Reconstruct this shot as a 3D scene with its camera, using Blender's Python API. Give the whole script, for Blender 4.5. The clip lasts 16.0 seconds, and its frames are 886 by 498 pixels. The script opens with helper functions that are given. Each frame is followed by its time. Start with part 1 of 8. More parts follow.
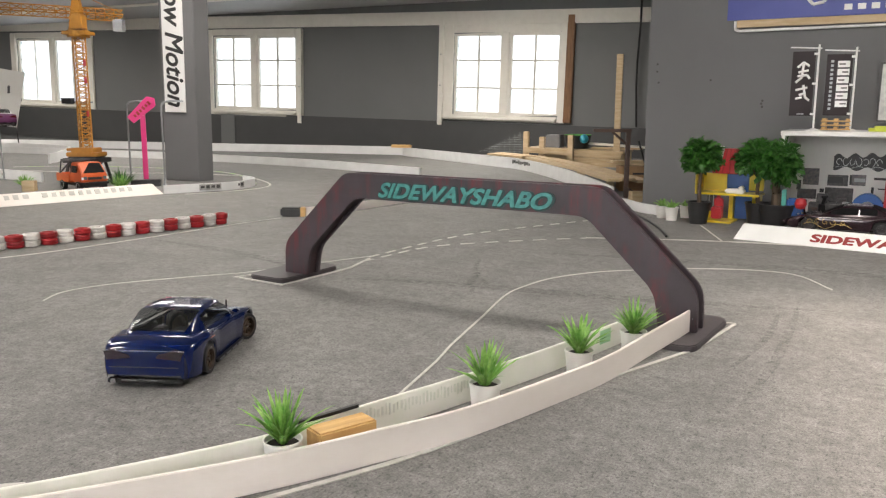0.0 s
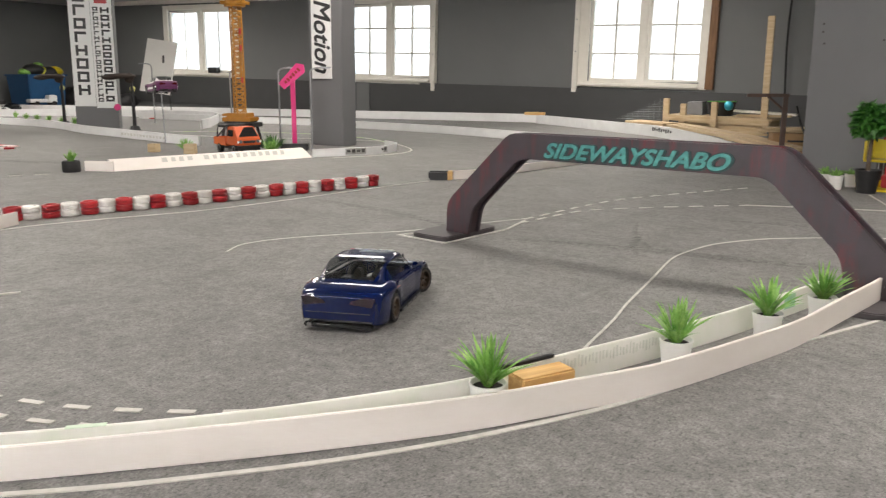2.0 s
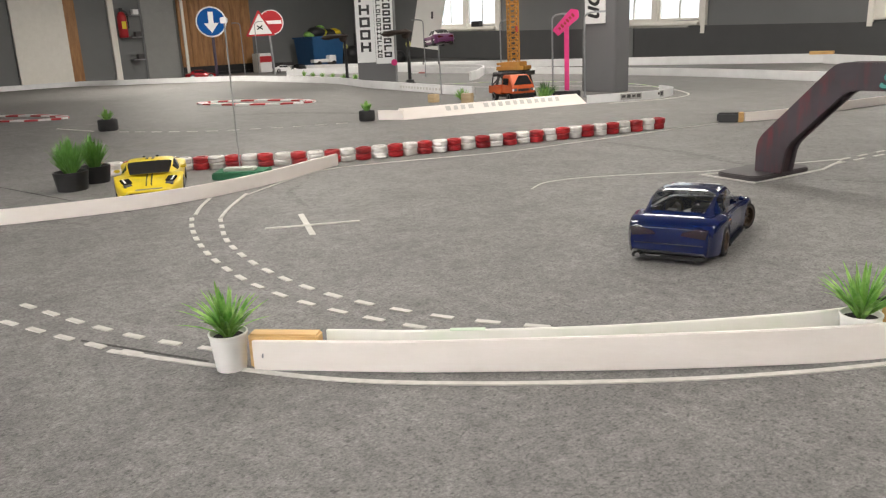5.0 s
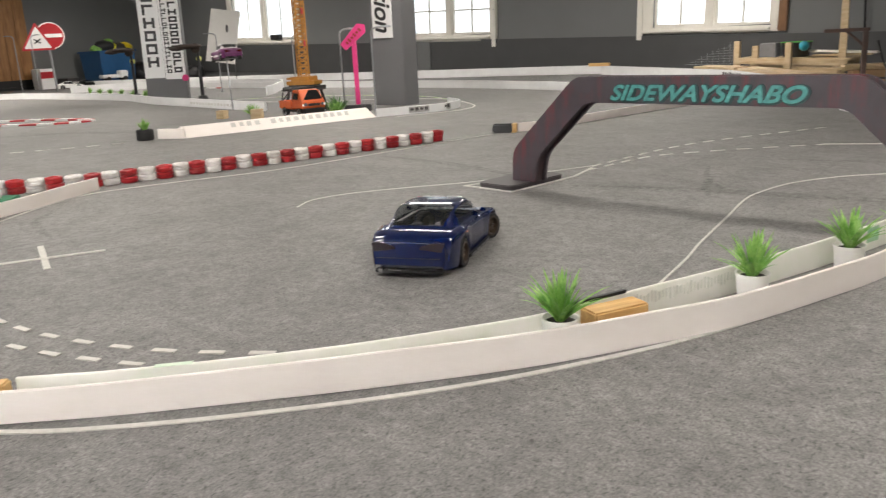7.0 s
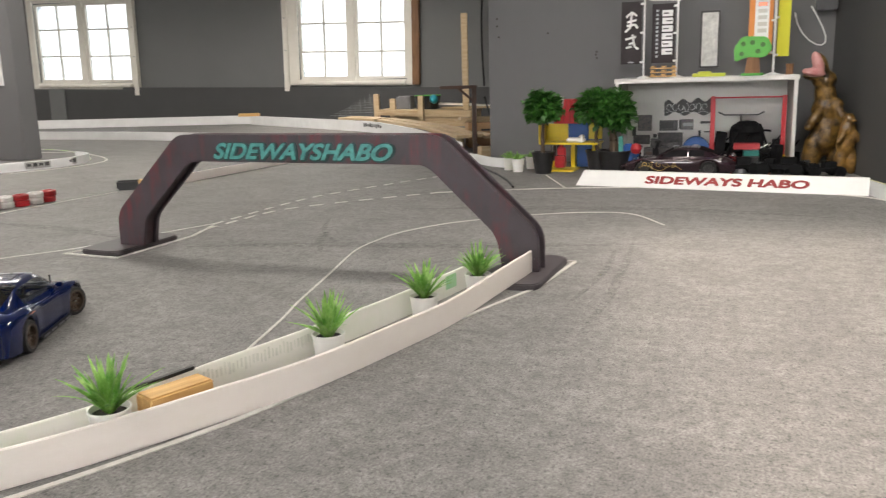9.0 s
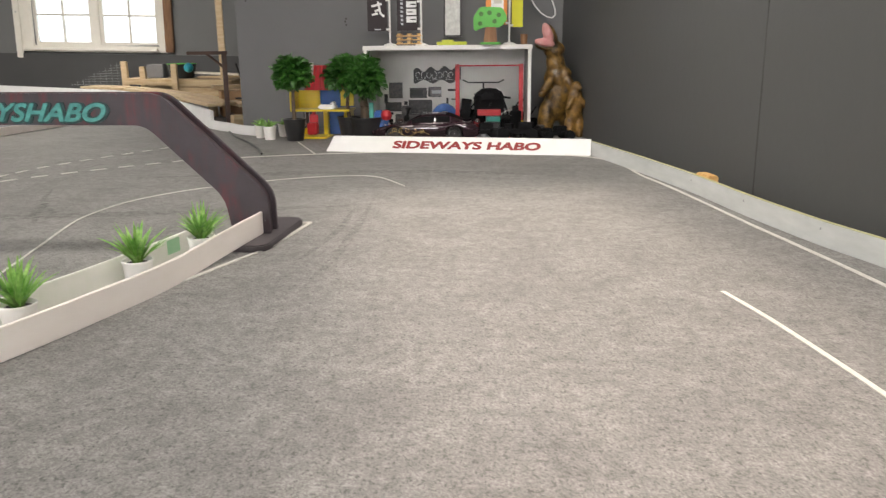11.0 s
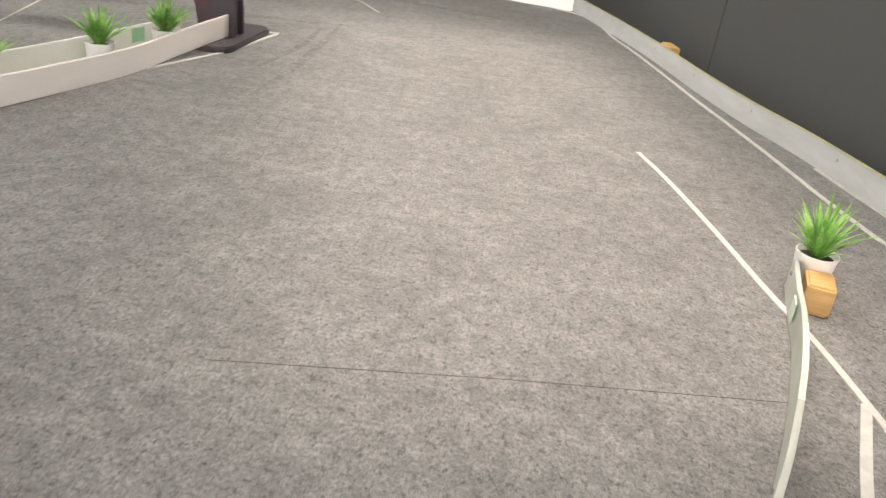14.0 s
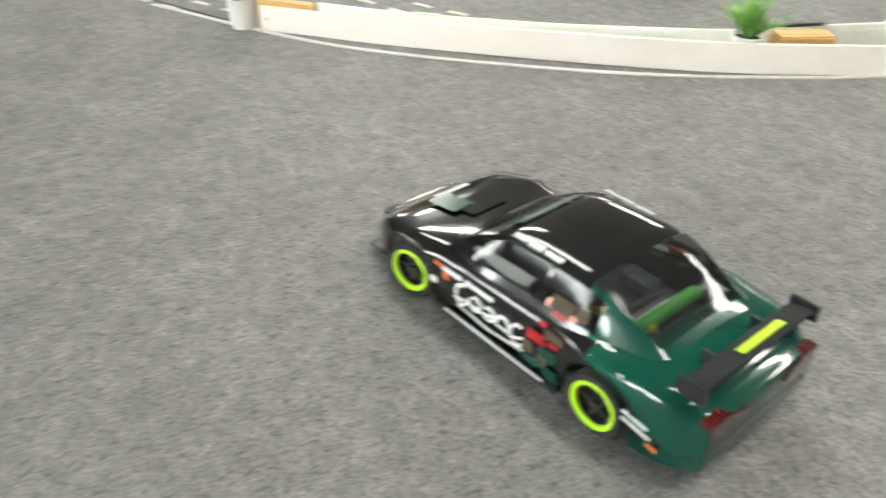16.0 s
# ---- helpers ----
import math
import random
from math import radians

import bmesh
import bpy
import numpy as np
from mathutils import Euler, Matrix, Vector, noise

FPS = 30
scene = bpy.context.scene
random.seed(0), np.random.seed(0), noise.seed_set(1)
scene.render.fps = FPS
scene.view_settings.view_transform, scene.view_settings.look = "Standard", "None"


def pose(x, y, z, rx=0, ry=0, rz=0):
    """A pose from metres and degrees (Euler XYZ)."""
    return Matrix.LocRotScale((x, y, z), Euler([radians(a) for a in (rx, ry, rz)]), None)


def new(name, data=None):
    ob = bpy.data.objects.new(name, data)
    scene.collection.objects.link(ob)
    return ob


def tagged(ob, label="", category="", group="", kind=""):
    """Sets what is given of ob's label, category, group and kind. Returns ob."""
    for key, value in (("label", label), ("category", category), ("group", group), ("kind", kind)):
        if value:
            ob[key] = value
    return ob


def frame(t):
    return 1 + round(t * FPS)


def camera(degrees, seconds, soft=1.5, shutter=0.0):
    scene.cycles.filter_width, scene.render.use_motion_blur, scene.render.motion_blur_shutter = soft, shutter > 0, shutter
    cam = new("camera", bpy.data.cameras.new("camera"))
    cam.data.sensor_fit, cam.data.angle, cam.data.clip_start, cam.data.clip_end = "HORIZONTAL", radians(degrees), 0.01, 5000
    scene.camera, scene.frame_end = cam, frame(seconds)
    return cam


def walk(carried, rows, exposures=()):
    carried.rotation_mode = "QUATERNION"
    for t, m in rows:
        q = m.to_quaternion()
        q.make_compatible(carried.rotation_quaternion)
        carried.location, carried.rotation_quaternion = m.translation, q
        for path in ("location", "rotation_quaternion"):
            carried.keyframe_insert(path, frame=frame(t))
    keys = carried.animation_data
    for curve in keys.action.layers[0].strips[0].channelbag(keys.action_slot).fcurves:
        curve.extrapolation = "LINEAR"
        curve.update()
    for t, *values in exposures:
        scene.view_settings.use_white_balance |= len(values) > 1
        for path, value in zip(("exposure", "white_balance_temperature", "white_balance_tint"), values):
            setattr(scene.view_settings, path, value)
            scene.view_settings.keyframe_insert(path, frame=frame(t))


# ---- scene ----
cam = camera(57.6, 16.0, soft=1.25, shutter=0.25)

# ---- camera and its walk ----
# seconds, eye x y z, yaw, pitch, lean
PATH = [
    (0.00, -0.0193, 0.0256, 0.5470, 24.02, -9.81, 0.24),
    (0.50, -0.0287, 0.0139, 0.5398, 24.70, -10.25, 0.46),
    (1.00, -0.0446, -0.0025, 0.5351, 26.58, -10.77, 0.45),
    (1.50, -0.0778, -0.0331, 0.5303, 29.47, -11.34, 0.31),
    (2.00, -0.1248, -0.0609, 0.5203, 32.62, -11.94, -0.01),
    (2.50, -0.1681, -0.0912, 0.5107, 36.83, -12.48, -0.46),
    (3.00, -0.2050, -0.1336, 0.5029, 42.02, -12.96, -0.93),
    (3.50, -0.2321, -0.1762, 0.4953, 46.50, -13.54, -1.41),
    (4.10, -0.2453, -0.2034, 0.4890, 49.55, -14.07, -1.97),
    (4.75, -0.2390, -0.2093, 0.4836, 50.67, -14.61, -2.69),
    (5.40, -0.2177, -0.1937, 0.4799, 49.59, -14.96, -3.26),
    (6.00, -0.1906, -0.1628, 0.4780, 46.73, -14.99, -3.40),
    (6.50, -0.1585, -0.1205, 0.4767, 42.57, -14.82, -3.26),
    (7.00, -0.1218, -0.0740, 0.4851, 37.54, -14.55, -2.95),
    (7.50, -0.0806, -0.0342, 0.4959, 32.03, -14.02, -2.51),
    (8.00, -0.0481, 0.0064, 0.5021, 25.88, -13.32, -2.05),
    (8.50, -0.0130, 0.0372, 0.5049, 19.73, -12.55, -1.86),
    (9.00, 0.0216, 0.0552, 0.5047, 14.21, -12.22, -1.75),
    (9.50, 0.0521, 0.0666, 0.5045, 9.44, -12.11, -1.54),
    (10.00, 0.0840, 0.0688, 0.4934, 5.20, -12.35, -1.36),
    (10.60, 0.1167, 0.0678, 0.4771, 1.05, -13.22, -1.02),
    (11.25, 0.1555, 0.0596, 0.4537, -3.52, -15.21, -0.25),
    (11.90, 0.1885, 0.0443, 0.4373, -7.10, -17.55, 0.97),
    (12.50, 0.2057, 0.0239, 0.4403, -8.57, -19.40, 2.52),
    (13.00, 0.2147, -0.0022, 0.4574, -8.88, -21.05, 4.48),
    (13.50, 0.2248, -0.0361, 0.4579, -7.55, -22.90, 6.62),
    (14.00, 0.2355, -0.0760, 0.4803, -3.86, -25.27, 8.52),
    (14.50, 0.2227, -0.1377, 0.4922, 3.15, -28.11, 10.25),
    (15.00, 0.1769, -0.1438, 0.4925, 15.73, -31.66, 10.01),
    (15.50, 0.1781, -0.1306, 0.5386, 35.08, -35.75, 6.60),
    (16.00, 0.1702, -0.2484, 0.5457, 56.43, -34.48, 1.22),
]


def eye_pose(x, y, z, yaw, pitch, lean):
    return Matrix.Translation((x, y, z)) @ pose(0, 0, 0, 90 + pitch, 0, yaw) @ pose(0, 0, 0, 0, 0, lean)


walk(cam, [(row[0], eye_pose(*row[1:])) for row in PATH],
     exposures=[(0.0, 0.86, 6500, 10), (10.0, 0.87, 6500, 10), (12.5, 0.92, 6500, 10), (14.0, 0.89, 6500, 10), (14.5, 0.87, 6500, 10), (15.0, 0.86, 6450, 8), (15.5, 1.06, 6400, 6), (16.0, 1.34, 6300, 2)])

# ---- world and light ----
CEILING = 1.86
world = bpy.data.worlds.new("world")
scene.world = world
world.use_nodes = True
wn = world.node_tree
sky = wn.nodes.new("ShaderNodeTexSky")
sky.sky_type = "NISHITA"
sky.sun_disc = False
sky.sun_elevation = radians(35)
sky.sun_rotation = radians(150)
wn.links.new(sky.outputs[0], wn.nodes["Background"].inputs[0])
wn.nodes["Background"].inputs[1].default_value = 0.12


def lamp(name, place, size_x, size_y, watts, colour, turn=(0, 0, 0)):
    data = bpy.data.lights.new(name, "AREA")
    data.shape, data.size, data.size_y = "RECTANGLE", size_x, size_y
    data.energy, data.color = watts, colour
    ob = new(name, data)
    ob.matrix_world = pose(*place, *turn)
    return ob


WARM = (1.0, 0.93, 0.84)
# fluorescent panels under the ceiling: x, y, length, width, watts
PANELS = [(0.4, 0.7, 1.0, 0.28, 4.5), (-1.6, 0.6, 1.2, 0.28, 3), (-3.2, 1.6, 1.2, 0.28, 9.5), (-3.4, 4.2, 1.2, 0.28, 17),
          (-6.4, 3.2, 1.2, 0.28, 16), (-6.8, 6.6, 1.2, 0.28, 22), (-10.8, 4.2, 1.2, 0.28, 46), (0.2, 2.6, 1.0, 0.28, 16), (-11.0, 7.2, 1.2, 0.28, 32), (-3.2, 7.4, 1.2, 0.28, 24)]
for x, y, l, w, watts in PANELS:
    lamp("panel_light", (x, y, CEILING - 0.075), l, w, watts, WARM)
# a warm shielded panel over the lane beside the side wall
warm = lamp("warm_panel", (0.45, 1.60, CEILING - 0.06), 0.90, 2.1, 4.3, (1.0, 0.84, 0.72), (0, 0, 6))
warm.data.spread = radians(19)
# daylight in the window openings
for x, z in ((-3.42, 0.98), (-7.15, 1.05), (-11.2, 1.15)):
    lamp("window_and_fill_light", (x, 9.56, z), 1.35, 0.95, 95, (0.93, 0.97, 1.0), (90, 0, 0))
# fill lamps added by the unseen, windowless wall behind the camera
for x, watts in ((-4.6, 195), (-2.1, 255), (0.4, 300)):
    lamp("window_and_fill_light", (x, -3.74, 1.12), 1.4, 1.0, watts, (1.0, 0.97, 0.93), (-90, 0, 0))

# ---- building helpers ----
class Shape:
    """Collects vertices and faces of one mesh."""

    def __init__(self):
        self.v, self.f = [], []

    def add(self, verts, faces):
        n = len(self.v)
        self.v += [tuple(p) for p in verts]
        self.f += [tuple(i + n for i in face) for face in faces]
        return self

    def box(self, c, s, turn=None):
        m = turn or Matrix.Identity(3)
        pts = [Vector(c) + m @ Vector((s[0] * a / 2, s[1] * b / 2, s[2] * d / 2)) for a in (-1, 1) for b in (-1, 1) for d in (-1, 1)]
        return self.add(pts, [(0, 1, 3, 2), (4, 6, 7, 5), (0, 4, 5, 1), (2, 3, 7, 6), (0, 2, 6, 4), (1, 5, 7, 3)])

    def lathe(self, profile, seg=24, c=(0, 0, 0), m=None):
        """profile: (radius, height) rows, turned about z."""
        m = m or Matrix.Identity(3)
        pts, faces, k = [], [], len(profile)
        for i in range(seg):
            a = 2 * math.pi * i / seg
            pts += [Vector(c) + m @ Vector((r * math.cos(a), r * math.sin(a), h)) for r, h in profile]
        for i in range(seg):
            j = (i + 1) % seg
            faces += [(i * k + q, j * k + q, j * k + q + 1, i * k + q + 1) for q in range(k - 1)]
        return self.add(pts, faces)

    def rod(self, a, b, r, r2=None, seg=8):
        a, b = Vector(a), Vector(b)
        m = (b - a).to_track_quat("Z", "Y").to_matrix()
        h, r2 = (b - a).length, r if r2 is None else r2
        return self.lathe([(0.0001, 0), (r, 0), (r2, h), (0.0001, h)], seg, a, m)

    def tube(self, path, r, seg=8):
        for a, b in zip(path, path[1:]):
            self.rod(a, b, r, seg=seg)
        return self

    def prism(self, outline, depth, m=None):
        """outline in local x, z; from y = 0 to y = depth."""
        m = m or Matrix.Identity(4)
        n = len(outline)
        pts = [m @ Vector((x, 0, z)) for x, z in outline] + [m @ Vector((x, depth, z)) for x, z in outline]
        return self.add(pts, [tuple(range(n)), tuple(range(2 * n - 1, n - 1, -1))] + [(i, n + i, n + (i + 1) % n, (i + 1) % n) for i in range(n)])

    def ribbon(self, line, left, right, low, high):
        """An upright or flat strip along a line of (x, y): left and right are offsets across it."""
        pts, faces = [], []
        n = len(line)
        for i, p in enumerate(line):
            a, b = Vector(line[max(i - 1, 0)]), Vector(line[min(i + 1, n - 1)])
            d = (b - a).normalized()
            side = Vector((-d.y, d.x))
            p = Vector(p)
            for off, z in ((left, low), (right, low), (right, high), (left, high)):
                q = p + side * off
                pts.append((q.x, q.y, z))
        for i in range(n - 1):
            for k in range(4):
                faces.append((i * 4 + k, i * 4 + (k + 1) % 4, i * 4 + 4 + (k + 1) % 4, i * 4 + 4 + k))
        faces += [(3, 2, 1, 0), tuple(4 * (n - 1) + k for k in range(4))]
        return self.add(pts, faces)


def spline(points, steps=8):
    """A smooth line through points."""
    p = [Vector(q) for q in points]
    p = [2 * p[0] - p[1]] + p + [2 * p[-1] - p[-2]]
    out = []
    for i in range(1, len(p) - 2):
        for k in range(steps):
            t = k / steps
            out.append(0.5 * ((2 * p[i]) + (p[i + 1] - p[i - 1]) * t + (2 * p[i - 1] - 5 * p[i] + 4 * p[i + 1] - p[i + 2]) * t * t
                              + (-p[i - 1] + 3 * p[i] - 3 * p[i + 1] + p[i + 2]) * t ** 3))
    return out + [p[-2]]


def along(line, step, start=0.0):
    """Places and headings at equal steps on a line."""
    out, left = [], start
    for a, b in zip(line, line[1:]):
        a, b = Vector(a), Vector(b)
        length = (b - a).length
        while left <= length and length > 0:
            p = a.lerp(b, left / length)
            out.append((p, math.atan2(b.y - a.y, b.x - a.x)))
            left += step
        left -= length
    return out


def to_mesh(name, shape, material, bevel=0.0, smooth=False, segments=2):
    me = bpy.data.meshes.new(name)
    me.from_pydata(shape.v, [], shape.f)
    bm = bmesh.new()
    bm.from_mesh(me)
    bmesh.ops.recalc_face_normals(bm, faces=bm.faces)
    if bevel:
        sharp = [e for e in bm.edges if len(e.link_faces) == 2 and e.calc_face_angle(0) > 0.5]
        bmesh.ops.bevel(bm, geom=sharp, offset=bevel, segments=segments, affect="EDGES", clamp_overlap=True)
    if smooth:
        for face in bm.faces:
            face.smooth = True
        for e in bm.edges:
            if len(e.link_faces) == 2 and e.calc_face_angle(0) > 0.75:
                e.smooth = False
    bm.to_mesh(me)
    bm.free()
    me.materials.append(material)
    return me


def thing(name, shape, material, label, category, at=None, bevel=0.0, smooth=False, group="", kind=""):
    ob = new(name, to_mesh(name, shape, material, bevel, smooth) if shape else None)
    if at is not None:
        ob.matrix_world = at
    return tagged(ob, label, category, group, kind)


def part(name, shape, material, parent, label="", bevel=0.0, smooth=False, at=None):
    ob = new(name, to_mesh(name, shape, material, bevel, smooth))
    ob.parent = parent
    if at is not None:
        ob.matrix_basis = at
    return tagged(ob, label)


def lettering(name, text, size, material, parent, at, depth=0.001, shear=0.0, squeeze=1.0, label="", bold=0.0):
    """Words as a mesh, centred, in the local xy plane."""
    data = bpy.data.curves.new(name, "FONT")
    data.body, data.size, data.extrude, data.shear, data.align_x, data.align_y = text, size, depth, shear, "CENTER", "CENTER"
    tmp = new(name + "_tmp", data)
    bpy.context.view_layer.update()
    me = bpy.data.meshes.new_from_object(tmp.evaluated_get(bpy.context.evaluated_depsgraph_get()))
    bpy.data.objects.remove(tmp)
    verts, faces = [v.co.copy() for v in me.vertices], [tuple(p.vertices) for p in me.polygons]
    s = Shape()
    # a bold face: the same outlines laid side by side
    for k, (dx, dy) in enumerate(((0, 0), (1, 0), (-1, 0), (0, 1), (0, -1), (0.7, 0.7), (-0.7, -0.7), (0.7, -0.7), (-0.7, 0.7))[:9 if bold else 1]):
        s.add([v + Vector((dx * bold, dy * bold, -0.00003 * k)) for v in verts], faces)
    me = bpy.data.meshes.new(name)
    me.from_pydata(s.v, [], s.f)
    me.materials.append(material)
    ob = new(name, me)
    ob.parent = parent
    ob.matrix_basis = at @ Matrix.Diagonal((squeeze, 1, 1, 1))
    return tagged(ob, label)


# ---- materials ----
def material(name, colour, rough=0.6, metal=0.0, second=None, scale=20.0, amount=0.5, bump=0.0, bump_scale=60.0, coat=0.0,
             stretch=(1, 1, 1), detail=6.0, vary=0.0, specular=0.5, rough_vary=0.0):
    """A surface with colour that wanders to a second one, fine relief, and variation from piece to piece."""
    m = bpy.data.materials.new(name)
    m.use_nodes = True
    t = m.node_tree
    s = t.nodes["Principled BSDF"]
    s.inputs["Roughness"].default_value, s.inputs["Metallic"].default_value = rough, metal
    s.inputs["Specular IOR Level"].default_value = specular
    s.inputs["Coat Weight"].default_value, s.inputs["Coat Roughness"].default_value = coat, 0.04
    second = second or tuple(c * 0.75 for c in colour)
    where = t.nodes.new("ShaderNodeTexCoord")
    map_ = t.nodes.new("ShaderNodeMapping")
    map_.inputs["Scale"].default_value = stretch
    t.links.new(where.outputs["Object"], map_.inputs[0])
    n = t.nodes.new("ShaderNodeTexNoise")
    n.inputs["Scale"].default_value, n.inputs["Detail"].default_value, n.inputs["Roughness"].default_value = scale, detail, 0.6
    t.links.new(map_.outputs[0], n.inputs[0])
    ramp = t.nodes.new("ShaderNodeMapRange")
    ramp.inputs[1].default_value, ramp.inputs[2].default_value = 0.35, 0.68
    ramp.inputs[3].default_value, ramp.inputs[4].default_value = 0, amount
    t.links.new(n.outputs[0], ramp.inputs[0])
    mix = t.nodes.new("ShaderNodeMix")
    mix.data_type = "RGBA"
    mix.inputs[6].default_value, mix.inputs[7].default_value = (*colour, 1), (*second, 1)
    t.links.new(ramp.outputs[0], mix.inputs[0])
    out = mix.outputs[2]
    if vary:
        info = t.nodes.new("ShaderNodeObjectInfo")
        hsv = t.nodes.new("ShaderNodeHueSaturation")
        r2 = t.nodes.new("ShaderNodeMapRange")
        r2.inputs[3].default_value, r2.inputs[4].default_value = 1 - vary, 1 + vary
        t.links.new(info.outputs["Random"], r2.inputs[0])
        t.links.new(r2.outputs[0], hsv.inputs["Value"])
        t.links.new(out, hsv.inputs["Color"])
        out = hsv.outputs[0]
    t.links.new(out, s.inputs["Base Color"])
    if rough_vary:
        r3 = t.nodes.new("ShaderNodeMapRange")
        r3.inputs[1].default_value, r3.inputs[2].default_value = 0.3, 0.7
        r3.inputs[3].default_value, r3.inputs[4].default_value = max(rough - rough_vary, 0), min(rough + rough_vary, 1)
        t.links.new(n.outputs[0], r3.inputs[0])
        t.links.new(r3.outputs[0], s.inputs["Roughness"])
    if bump:
        b = t.nodes.new("ShaderNodeBump")
        b.inputs["Strength"].default_value, b.inputs["Distance"].default_value = bump, 0.003
        n2 = t.nodes.new("ShaderNodeTexNoise")
        n2.inputs["Scale"].default_value, n2.inputs["Detail"].default_value = bump_scale, 4
        t.links.new(map_.outputs[0], n2.inputs[0])
        t.links.new(n2.outputs[0], b.inputs["Height"])
        t.links.new(b.outputs[0], s.inputs["Normal"])
    return m


def glow(name, colour, strength):
    m = bpy.data.materials.new(name)
    m.use_nodes = True
    t = m.node_tree
    t.nodes.remove(t.nodes["Principled BSDF"])
    e = t.nodes.new("ShaderNodeEmission")
    e.inputs[0].default_value, e.inputs[1].default_value = (*colour, 1), strength
    t.links.new(e.outputs[0], t.nodes["Material Output"].inputs[0])
    return m


def carpet():
    """Grey needle-felt exhibition carpet with mottling, flecks, faint ribs and wear."""
    m = bpy.data.materials.new("grey_carpet")
    m.use_nodes = True
    t = m.node_tree
    s = t.nodes["Principled BSDF"]
    s.inputs["Roughness"].default_value, s.inputs["Specular IOR Level"].default_value = 0.64, 0.42
    where = t.nodes.new("ShaderNodeTexCoord")

    def noise_at(scale, detail, stretch, rough=0.6):
        mp = t.nodes.new("ShaderNodeMapping")
        mp.inputs["Scale"].default_value = stretch
        mp.inputs["Rotation"].default_value = (0, 0, radians(6))
        t.links.new(where.outputs["Object"], mp.inputs[0])
        n = t.nodes.new("ShaderNodeTexNoise")
        n.inputs["Scale"].default_value, n.inputs["Detail"].default_value, n.inputs["Roughness"].default_value = scale, detail, rough
        t.links.new(mp.outputs[0], n.inputs[0])
        return n.outputs[0]

    def span(x, a, b, c, d):
        r = t.nodes.new("ShaderNodeMapRange")
        for i, value in enumerate((a, b, c, d)):
            r.inputs[i + 1].default_value = value
        t.links.new(x, r.inputs[0])
        return r.outputs[0]

    def times(a, b):
        n = t.nodes.new("ShaderNodeMath")
        n.operation = "MULTIPLY"
        t.links.new(a, n.inputs[0])
        t.links.new(b, n.inputs[1])
        return n.outputs[0]

    fibre = span(noise_at(210, 5, (1.15, 0.85, 1), 0.78), 0.36, 0.64, 0.60, 1.40)
    fleck = span(noise_at(115, 3, (1.2, 0.8, 1), 0.7), 0.36, 0.45, 0.57, 1.03)
    clump = span(noise_at(40, 6, (1.1, 0.9, 1), 0.7), 0.33, 0.67, 0.74, 1.26)
    mottle = span(noise_at(8, 6, (1, 1, 1)), 0.3, 0.7, 0.84, 1.15)
    stain = span(noise_at(0.9, 4, (1, 1, 1)), 0.35, 0.7, 1.05, 0.86)
    value = times(times(times(fibre, fleck), clump), times(mottle, stain))
    col = t.nodes.new("ShaderNodeMix")
    col.data_type, col.blend_type = "RGBA", "MULTIPLY"
    col.inputs[0].default_value = 1
    col.inputs[6].default_value = (0.187, 0.181, 0.175, 1)
    t.links.new(value, col.inputs[7])
    t.links.new(col.outputs[2], s.inputs["Base Color"])
    wave = t.nodes.new("ShaderNodeTexWave")
    wave.inputs["Scale"].default_value, wave.inputs["Distortion"].default_value = 55, 1.2
    wave.bands_direction = "Y"
    t.links.new(where.outputs["Object"], wave.inputs[0])
    add = t.nodes.new("ShaderNodeMath")
    add.operation = "ADD"
    rib = span(wave.outputs[1], 0, 1, 0, 0.10)
    t.links.new(rib, add.inputs[0])
    t.links.new(fibre, add.inputs[1])
    b = t.nodes.new("ShaderNodeBump")
    b.inputs["Strength"].default_value, b.inputs["Distance"].default_value = 0.16, 0.0014
    t.links.new(add.outputs[0], b.inputs["Height"])
    t.links.new(b.outputs[0], s.inputs["Normal"])
    return m


def clear(name, tint, rough=0.03, see=0.6):
    """Tinted thin plastic or glass: part clear, part glossy."""
    m = bpy.data.materials.new(name)
    m.use_nodes = True
    t = m.node_tree
    s = t.nodes["Principled BSDF"]
    s.inputs["Base Color"].default_value = (*tint, 1)
    s.inputs["Roughness"].default_value = rough
    s.inputs["Coat Weight"].default_value, s.inputs["Specular IOR Level"].default_value = 0.35, 0.6
    tr = t.nodes.new("ShaderNodeBsdfTransparent")
    tr.inputs[0].default_value = (0.75, 0.77, 0.78, 1)
    mix = t.nodes.new("ShaderNodeMixShader")
    mix.inputs[0].default_value = see
    t.links.new(s.outputs[0], mix.inputs[1])
    t.links.new(tr.outputs[0], mix.inputs[2])
    t.links.new(mix.outputs[0], t.nodes["Material Output"].inputs[0])
    return m


